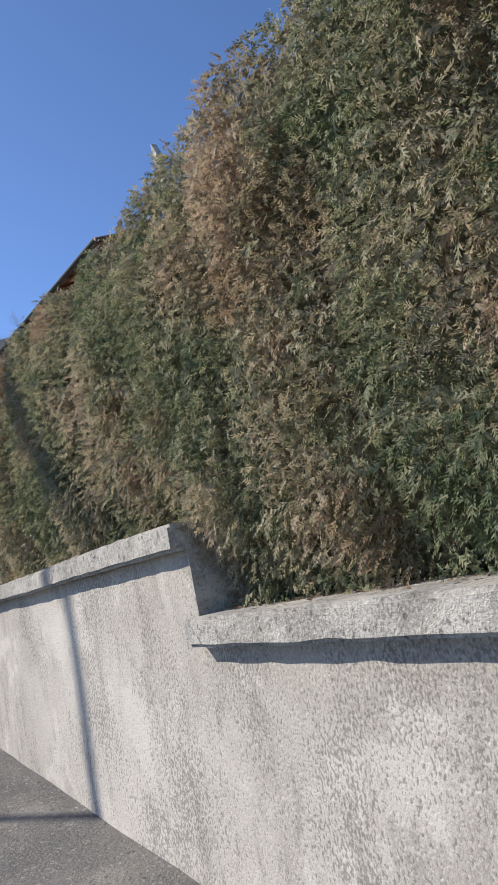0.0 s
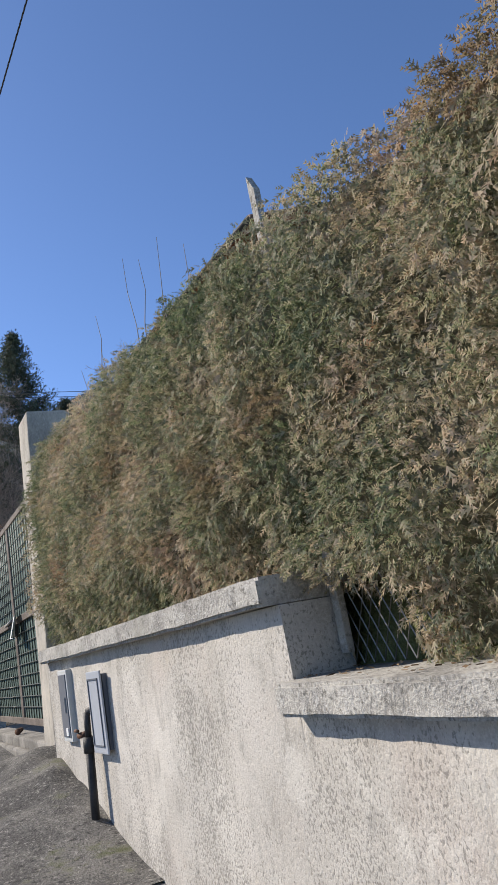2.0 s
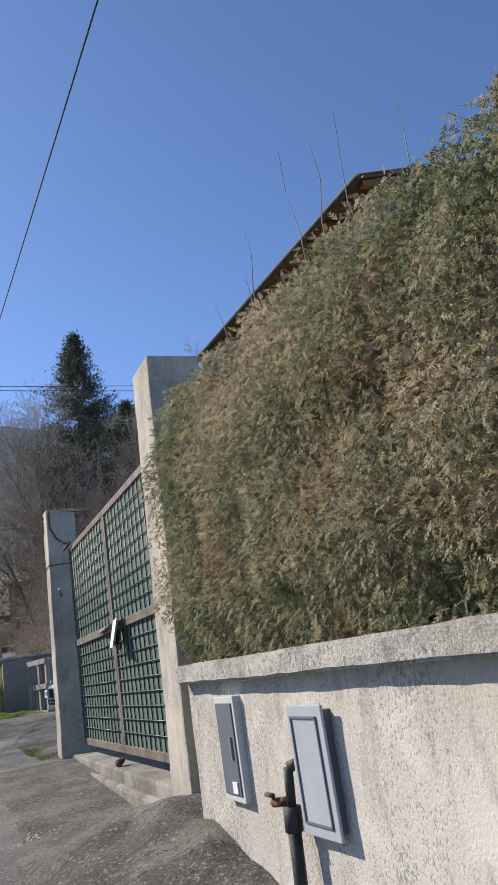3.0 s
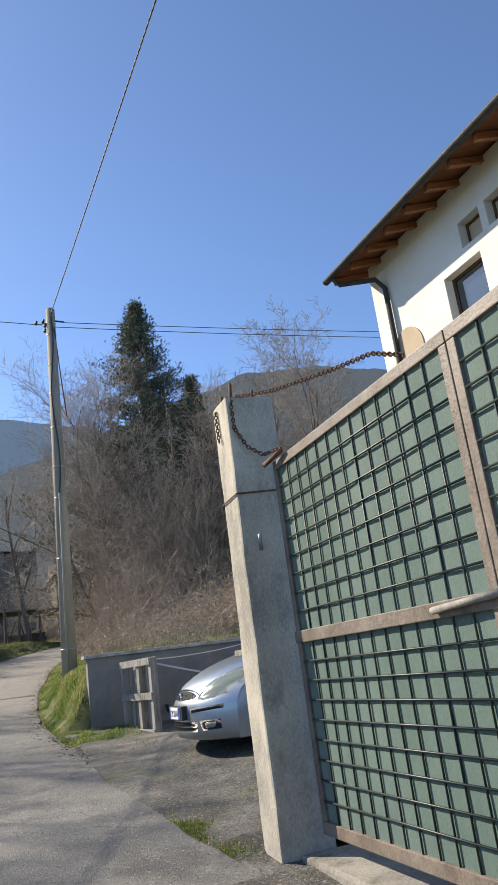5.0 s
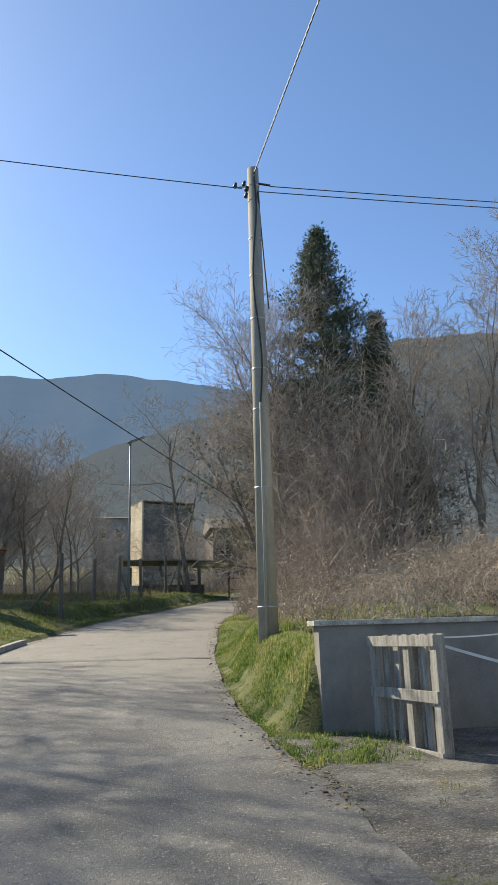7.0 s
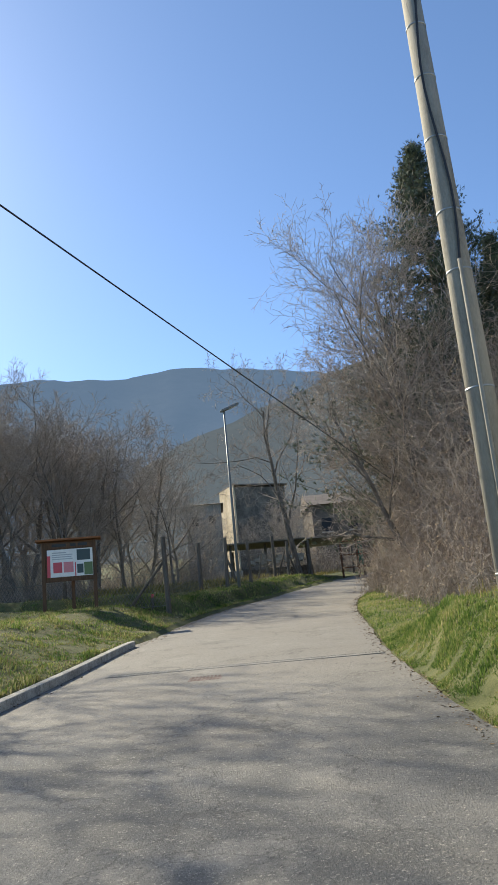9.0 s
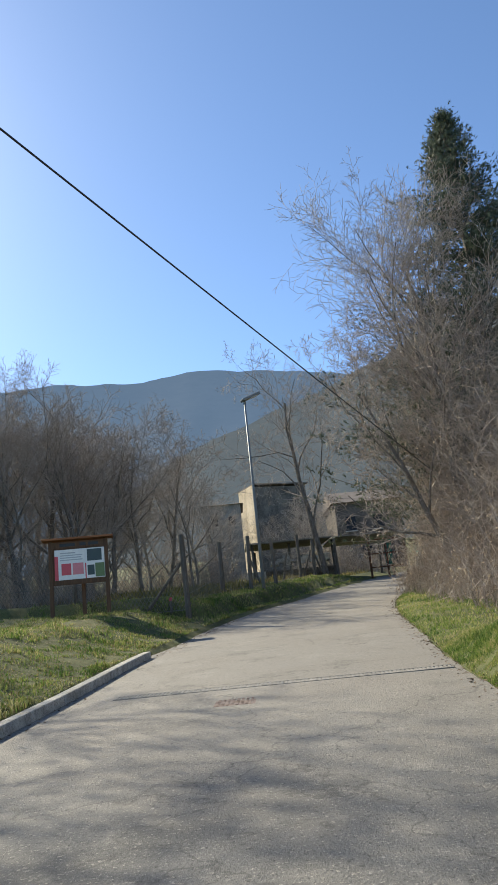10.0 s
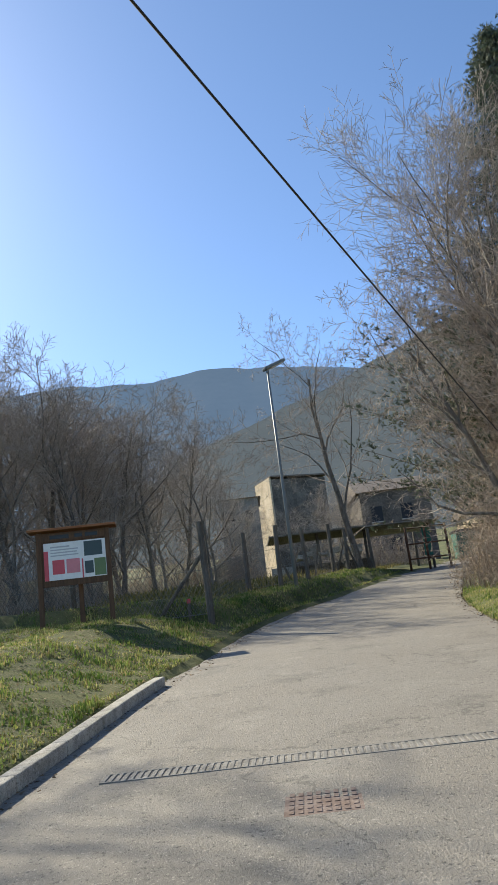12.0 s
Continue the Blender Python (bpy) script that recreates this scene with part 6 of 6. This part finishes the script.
info_board()
mk = thing("marker_post", "short leaning wooden marker post with a red band", "post")
boxpart("post", (-3.40, 42.47, 2.9, -3.33, 42.54, 3.72), M_POSTWOOD, mk, 0.006)
boxpart("red_band", (-3.405, 42.465, 3.66, -3.325, 42.545, 3.76), M_RED, mk, 0.004)

# ---- field fence ----
fence = thing("field_fence", "old wooden post fence with rusty wire netting", "fence")


def fpost(x, y, zb, h, r, lx=0.0, ly=0.0):
    bm = bmesh.new()
    rod(bm, (x, y, zb - 0.3), (x + lx, y + ly, zb + h), r, r * 0.85, 8)
    for v in bm.verts:
        v.co += noise.noise_vector(v.co * 5) * 0.015
    return part("post", bm, M_POSTWOOD, fence)


LINE = [(-2.92, 42.2), (-2.0, 48.7), (-0.95, 49.9), (0.1, 51.5), (1.5, 56.0), (2.35, 58.0), (3.8, 60.0)]
fpost(-2.86, 42.2, 3.25, 2.2, 0.085, -0.06, 0)
for k, (x, y) in enumerate(LINE[1:]):
    fpost(x, y, ground_z(x, y), 1.85 + 0.14 * (k % 2), 0.085, 0.06 * math.sin(k * 2.1), 0.03)
for x, y, dx in ((-0.4, 52.0, -0.5), (1.5, 55.8, 0.55), (2.9, 58, -0.45), (0.5, 54.0, 0.3)):
    fpost(x, y, ground_z(x, y), 1.2, 0.05, dx, 0.1)
for x, y in ((-6.2, 43.4), (-9.2, 44.1), (-12.3, 44.8)):
    fpost(x, y, ground_z(x, y), 1.7, 0.07)
bm = bmesh.new()
rod(bm, (-4.1, 42.6, 3.35), (-2.9, 42.2, 4.75), 0.045, 0.045, 6)
part("brace", bm, M_POSTWOOD, fence)


def netting(a, b, h, step, r):
    a, b = np.array(a, float), np.array(b, float)
    Lh = np.linalg.norm((b - a)[:2])
    n = int(Lh / step)
    segs = []
    for i in range(n):
        for s in (-1, 1):
            u0 = i / n
            u1 = u0 + s * h * 0.62 / Lh
            z0, z1 = 0.0, h
            if u1 < 0:
                z1, u1 = h * (u0 / (u0 - u1 + 1e-9)), 0
            elif u1 > 1:
                z1, u1 = h * ((1 - u0) / (u1 - u0 + 1e-9)), 1
            p, q = a + (b - a) * u0, a + (b - a) * u1
            segs.append((p[0], p[1], p[2] + z0, q[0], q[1], q[2] + z1, r, r))
    for z in (0.02, h * 0.5, h):
        segs.append((*(a + (0, 0, z)), *(b + (0, 0, z)), r * 1.4, r * 1.4))
    return segs


segs = netting((-16, 45.5, 3.5), (-2.92, 42.2, 3.35), 2.0, 0.12, 0.006)
for (x0, y0), (x1, y1) in zip(LINE, LINE[1:]):
    segs += netting((x0, y0, ground_z(x0, y0) + 0.05), (x1, y1, ground_z(x1, y1) + 0.05), 1.15, 0.16, 0.004)
v_, f_ = prisms(segs, 3)
tagged(quick_mesh("wire_netting", v_, f_, M_FENCEWIRE, fence), kind="stuff")

# ---- far buildings and sheds ----


def block_house(name, label, x0, x1, y0, y1, zb, zt, wall, front, roof_h, wins=()):
    t = thing(name, label, "house")
    boxpart("wall", (x0, y0, zb, x1, y1, zt), wall, t, 0.0)
    if front is not None:
        boxpart("side_wall", (x0 - 0.12, y0 - 0.05, zb, x0 - 0.004, y1, zt - 0.02), front, t)
    bm = bmesh.new()
    v = [bm.verts.new(p) for p in ((x0 - 0.3, y0 - 0.4, zt), (x1 + 0.3, y0 - 0.4, zt), (x1 + 0.3, (y0 + y1) / 2, zt + roof_h), (x0 - 0.3, (y0 + y1) / 2, zt + roof_h), (x0 - 0.3, y1 + 0.4, zt), (x1 + 0.3, y1 + 0.4, zt))]
    for f in ((0, 1, 2, 3), (3, 2, 5, 4), (0, 3, 4), (1, 5, 2), (0, 4, 5, 1)):
        bm.faces.new([v[i] for i in f])
    part("roof", bm, M_OLDTILE, t)
    for x, z, w, h in wins:
        o = boxpart("window", (x - w / 2, y0 - 0.03, z, x + w / 2, y0 - 0.004, z + h), M_DARKPANE, t)
        boxpart("sill", (x - w / 2 - 0.08, y0 - 0.12, z - 0.1, x + w / 2 + 0.08, y0 - 0.004, z - 0.004), M_CAP, o)
    return t


tower = thing("stone_building", "tall old stone building, end wall coloured sunlit, other walls coloured shaded", "house")
mt = Matrix.Translation((1.45, 106, 0)) @ pose(0, 0, 0, 0, 0, 20)
# Sun and shade set by colour: pale stone on the end wall, dark elsewhere.
boxpart("wall", (0, 0, 6, 6.6, 4.6, 18.75), M_DARK_SHADED_STONE, tower, 0, mt)
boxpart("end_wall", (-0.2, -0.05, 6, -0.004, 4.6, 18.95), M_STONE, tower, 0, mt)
boxpart("roof", (-0.1, -0.25, 18.97, 6.9, 5.1, 19.12), M_OLDTILE, tower, 0, mt)
block_house("stone_house", "old dark stone house with a tiled roof behind the trees", 7.4, 13.0, 84, 91, 5.5, 12.4, M_DARK_SHADED_STONE, None, 1.5, ((8.6, 10, 0.9, 1.2), (11, 10, 0.9, 1.2), (9.8, 7.4, 0.9, 1.2)))
block_house("stone_house", "low pale house with a worn tiled roof beyond the field", -4.2, -0.4, 98, 104, 7, 15.6, M_GREYWALL, None, 0.6, ((-3.2, 13.4, 0.7, 1.0), (-1.4, 13.4, 0.7, 1.0)))
block_house("stone_house", "low pale cottage with a tiled roof past the bend", 13.0, 18.5, 72, 78, 5.2, 8.6, M_STONE, None, 1.3, ((14.5, 6.6, 0.8, 1.0),))
block_house("stone_house", "grey house among bare trees on the slope", 21.5, 27, 50, 57, 3, 7.2, M_GREYWALL, None, 1.6, ((19, 5.6, 0.9, 1.2), (22, 5.6, 0.9, 1.2)))

shed = thing("field_shed", "low open shed of rusty sheets on poles", "shed")
for k, (x, y) in enumerate(((-0.5, 61), (1.5, 61.5), (3.9, 62), (7.2, 62.5), (7.2, 66), (-0.3, 65))):
    rodpart("pole", (x, y, 4.2), (x, y, 7.05), 0.07, M_POSTWOOD, shed)
bm = bmesh.new()
for i in range(40):
    x0 = -0.8 + i * 0.115
    rod(bm, (x0, 60.6, 7.06), (x0, 65.6, 7.22), 0.06, 0.06, 5)
tagged(part("roof_sheet", bm, M_SLAB, shed), kind="stuff")
boxpart("roof_edge", (3.8, 60.9, 7.02, 7.5, 65.8, 7.07), M_SLAB, shed)
boxpart("back_wall", (-0.5, 65.4, 4.2, 4.6, 65.5, 5.9), M_DARK_SHADED_STONE, shed)
boxpart("green_sheet", (6.7, 61.9, 5.4, 7.1, 61.95, 6.8), M_GREENTARP, shed, 0.01)
boxpart("pale_panel", (-0.9, 61.0, 4.5, 0.1, 61.1, 5.6), M_CAP, shed)
bm = bmesh.new()
for i in range(9):
    box(bm, 0.4 + i * 0.35, 61.2 + 0.1 * (i % 3), 5.9 + 0.12 * (i % 2), 0.8 + i * 0.35, 62.0, 6.1 + 0.12 * (i % 3), 0.02, pose(0, 0, 0, 0, 0, 0))
for v in bm.verts:
    v.co += noise.noise_vector(v.co * 2) * 0.12
part("scrap_pile", bm, M_CAP, shed)
gf = thing("field_gate", "rusty tube field gate at the bend", "gate")
for x in (5.6, 6.5, 7.5):
    rodpart("upright", (x, 60.5, 4.6), (x, 60.5, 6.75), 0.06, M_RUST, gf)
for z in (5.2, 5.9, 6.65):
    rodpart("rail", (5.6, 60.5, z), (7.5, 60.5, z), 0.035, M_RUST, gf)
bin_ = thing("waste_container", "dark green waste container past the bend", "container")
boxpart("body", (10.6, 70, 5.6, 12.4, 71.2, 7.1), M_GREENTARP, bin_, 0.06)
boxpart("lid", (10.55, 69.95, 7.11, 12.45, 71.25, 7.25), M_BLACK, bin_, 0.04)

# ---- grass, litter ----


def blades(name, label, seed, n, sampler, hgt, mat, wid=0.006, category="grass"):
    rng = np.random.default_rng(seed)
    P = []
    while len(P) < n:
        x, y, s = sampler(rng)
        P.append((x, y, ground_z(x, y) - 0.01, s))
    P = np.array(P)
    a = rng.uniform(0, 2 * math.pi, n)
    h = hgt * P[:, 3] * rng.uniform(0.5, 1.5, n)
    h *= np.array([0.75 + 0.9 * max(-0.5, noise.noise((p[0] * 3.3, p[1] * 3.3, 6))) for p in P])
    lean = rng.uniform(0.1, 0.9, n)
    d = np.stack([np.cos(a), np.sin(a), np.zeros(n)], 1)
    s = np.stack([-np.sin(a), np.cos(a), np.zeros(n)], 1)
    b = P[:, :3]
    up = np.array([0, 0, 1.0])
    m1 = b + d * (lean * h * 0.25)[:, None] + up * (h * 0.6)[:, None]
    tp = b + d * (lean * h * 0.8)[:, None] + up * (h * (1 - 0.3 * lean))[:, None]
    w = wid * rng.uniform(0.6, 1.5, n)[:, None]
    v = np.stack([b - s * w, b + s * w, m1 + s * w * 0.8, m1 - s * w * 0.8, tp], 1).reshape(-1, 3)
    k = (np.arange(n) * 5)[:, None]
    me = bpy.data.meshes.new(name)
    faces = [tuple(q) for q in (k + np.array([[0, 1, 2, 3]])).tolist()] + [tuple(q) for q in (k + np.array([[3, 2, 4]])).tolist()]
    me.from_pydata(v.tolist(), [], faces)
    me.materials.append(mat)
    o = new(name, me)
    return tagged(o, label, category, kind="stuff")


def right_bank(rng):
    y = rng.uniform(21.2, 33)
    x = right_x(y) + 0.04 + abs(rng.normal(0, 0.55))
    if y < 22.6 and x > 1.9:
        x = right_x(y) + rng.uniform(0, 0.9)
    if 22.5 < y < 22.9 and x > 1.28:
        y += 0.5
    return x, y, 0.55 + 0.8 * ease(x - right_x(y), 0.0, 0.5)


def right_verge(rng):
    y = 30 + 17 * rng.random() ** 1.2
    return right_x(y) + 0.05 + 3.2 * rng.random() ** 1.3, y, 0.7


def left_bank(rng):
    while True:
        y = rng.uniform(25, 47)
        x = left_x(y) - 0.16 - 5.5 * rng.random() ** 1.2
        c = noise.noise((x * 1.3, y * 1.0, 4)) + 0.6 * noise.noise((x * 4.1, y * 3.3, 8)) + rng.normal(0, 0.15)
        if c > -0.4:
            return x, y, 0.6 + 1.1 * min(c + 0.1, 0.8)


def bank_litter(rng):
    y = rng.uniform(25, 46)
    x = left_x(y) - 0.1 - 4.5 * rng.random() ** 1.1
    return x, y, ground_z(x, y) + 0.01


def fence_line(rng):
    y = rng.uniform(42, 60)
    return left_x(y) - 0.15 - 2.0 * rng.random(), y, 1.1


blades("grass", "bright green grass on the roadside bank", 61, 52000, right_bank, 0.058, M_GRASS, 0.005)
blades("grass", "short green verge grass", 62, 24000, right_verge, 0.10, M_GRASS, 0.007)
blades("grass", "patchy green and straw grass bank", 63, 62000, left_bank, 0.075, M_GRASS, 0.008)
blades("grass", "weedy grass along the field fence", 64, 12000, fence_line, 0.085, M_GRASS, 0.009)
blades("dry_grass", "straw-coloured dry grass", 65, 22000, left_bank, 0.07, M_DRYGRASS, 0.007)
blades("dry_grass", "pale dry grass at the bank top", 66, 1500, lambda r: (lambda y: (right_x(y) + r.uniform(1.0, 2.4), y, 1.2))(r.uniform(23.2, 34)), 0.18, M_DRYGRASS, 0.004)


def field(rng):
    y = rng.uniform(46, 75)
    return rng.uniform(-9, left_x(y) - 2), y, 1.0


blades("grass", "pale rough field grass", 67, 16000, field, 0.22, M_DRYGRASS, 0.014)
TUFTS = ((1.0, 15.9, 0.35), (2.2, 17.25, 0.4), (1.55, 15.6, 0.3), (0.95, 15.75, 0.3), (0.9, 14.75, 0.22), (1.5, 20.2, 0.55), (1.95, 18.5, 0.3), (1.25, 15.2, 0.3), (1.6, 16.4, 0.5), (2.6, 16.6, 0.5))


def tuft(rng):
    x, y, r = TUFTS[rng.integers(0, len(TUFTS))]
    return x + rng.normal(0, r * 0.45), y + rng.normal(0, r * 0.4), 0.8


blades("grass", "low weeds and moss tufts in the broken asphalt", 68, 20000, tuft, 0.032, M_GRASS, 0.004)
blades("dry_grass", "dry weed stalks on the forecourt", 69, 1800, tuft, 0.07, M_DRYGRASS, 0.003)


def litter(name, label, seed, n, sampler, size, mat):
    rng = np.random.default_rng(seed)
    pts = np.array([(x, y, z) for x, y, z in (sampler(rng) for _ in range(n))])
    v, f = leaf_quads(rng, pts, size)
    v[:, 2] = np.repeat(pts[:, 2], 4) + np.abs(v[:, 2] - np.repeat(pts[:, 2], 4)) * 0.25
    return tagged(quick_mesh(name, v, f, mat), label, "leaves", kind="stuff")


def edge_litter(rng):
    y = rng.uniform(20, 50)
    if rng.random() < 0.55:
        x = right_x(y) + rng.normal(0.02, 0.13)
    else:
        x = left_x(y) + rng.normal(0.1, 0.12)
    return x, y, road_z(y) + 0.004


def wall_litter(rng):
    y = rng.uniform(-1, 10)
    return 1.22 - abs(rng.normal(0, 0.12)), y, road_z(y) + 0.0


litter("fallen_leaves", "dry brown leaves scattered over the grass bank", 74, 9000, bank_litter, 0.045, M_DRYLEAF)
litter("fallen_leaves", "brown dead leaves along the lane edge", 71, 5000, edge_litter, 0.05, M_LITTER)
litter("grit", "grey grit and leaf crumbs at the wall foot", 72, 5000, wall_litter, 0.02, M_LITTER)
litter("fallen_leaves", "brown hedge clippings on the wall coping", 73, 700, lambda r: (lambda y: (r.uniform(1.25, 1.5), y, hedge_base(y) + 0.006))(r.uniform(-2, 9.7)), 0.03, M_LITTER)


def gravel_spot(rng):
    return rng.uniform(0.5, 1.3), rng.uniform(9.2, 11.4), 0


def pebbles(name, label, seed, n, sampler, size, mat):
    rng = np.random.default_rng(seed)
    V, F = [], []
    oct_v = np.array([(1, 0, 0), (-1, 0, 0), (0, 1, 0), (0, -1, 0), (0, 0, 1), (0, 0, -1)], float)
    oct_f = np.array([(0, 2, 4), (2, 1, 4), (1, 3, 4), (3, 0, 4), (2, 0, 5), (1, 2, 5), (3, 1, 5), (0, 3, 5)])
    for i in range(n):
        x, y, lift = sampler(rng)
        z = max(ground_z(x, y), road_z(y)) + 0.012 + lift
        V.append(oct_v * size * rng.uniform(0.5, 1.6) * rng.uniform(0.6, 1.2, 3) + np.array([x, y, z]))
        F.append(oct_f + 6 * i)
    return tagged(quick_mesh(name, np.concatenate(V), np.concatenate(F), mat), label, "gravel", kind="stuff")


pebbles("gravel", "loose grey gravel over the broken forecourt", 81, 6000, lambda r: (r.uniform(1.2, 3.5), r.uniform(14.9, 20.5), -0.004), 0.0065, M_CAP)
pebbles("gravel", "loose grey gravel spilled by the gate", 82, 4500, gravel_spot, 0.012, M_CAP)
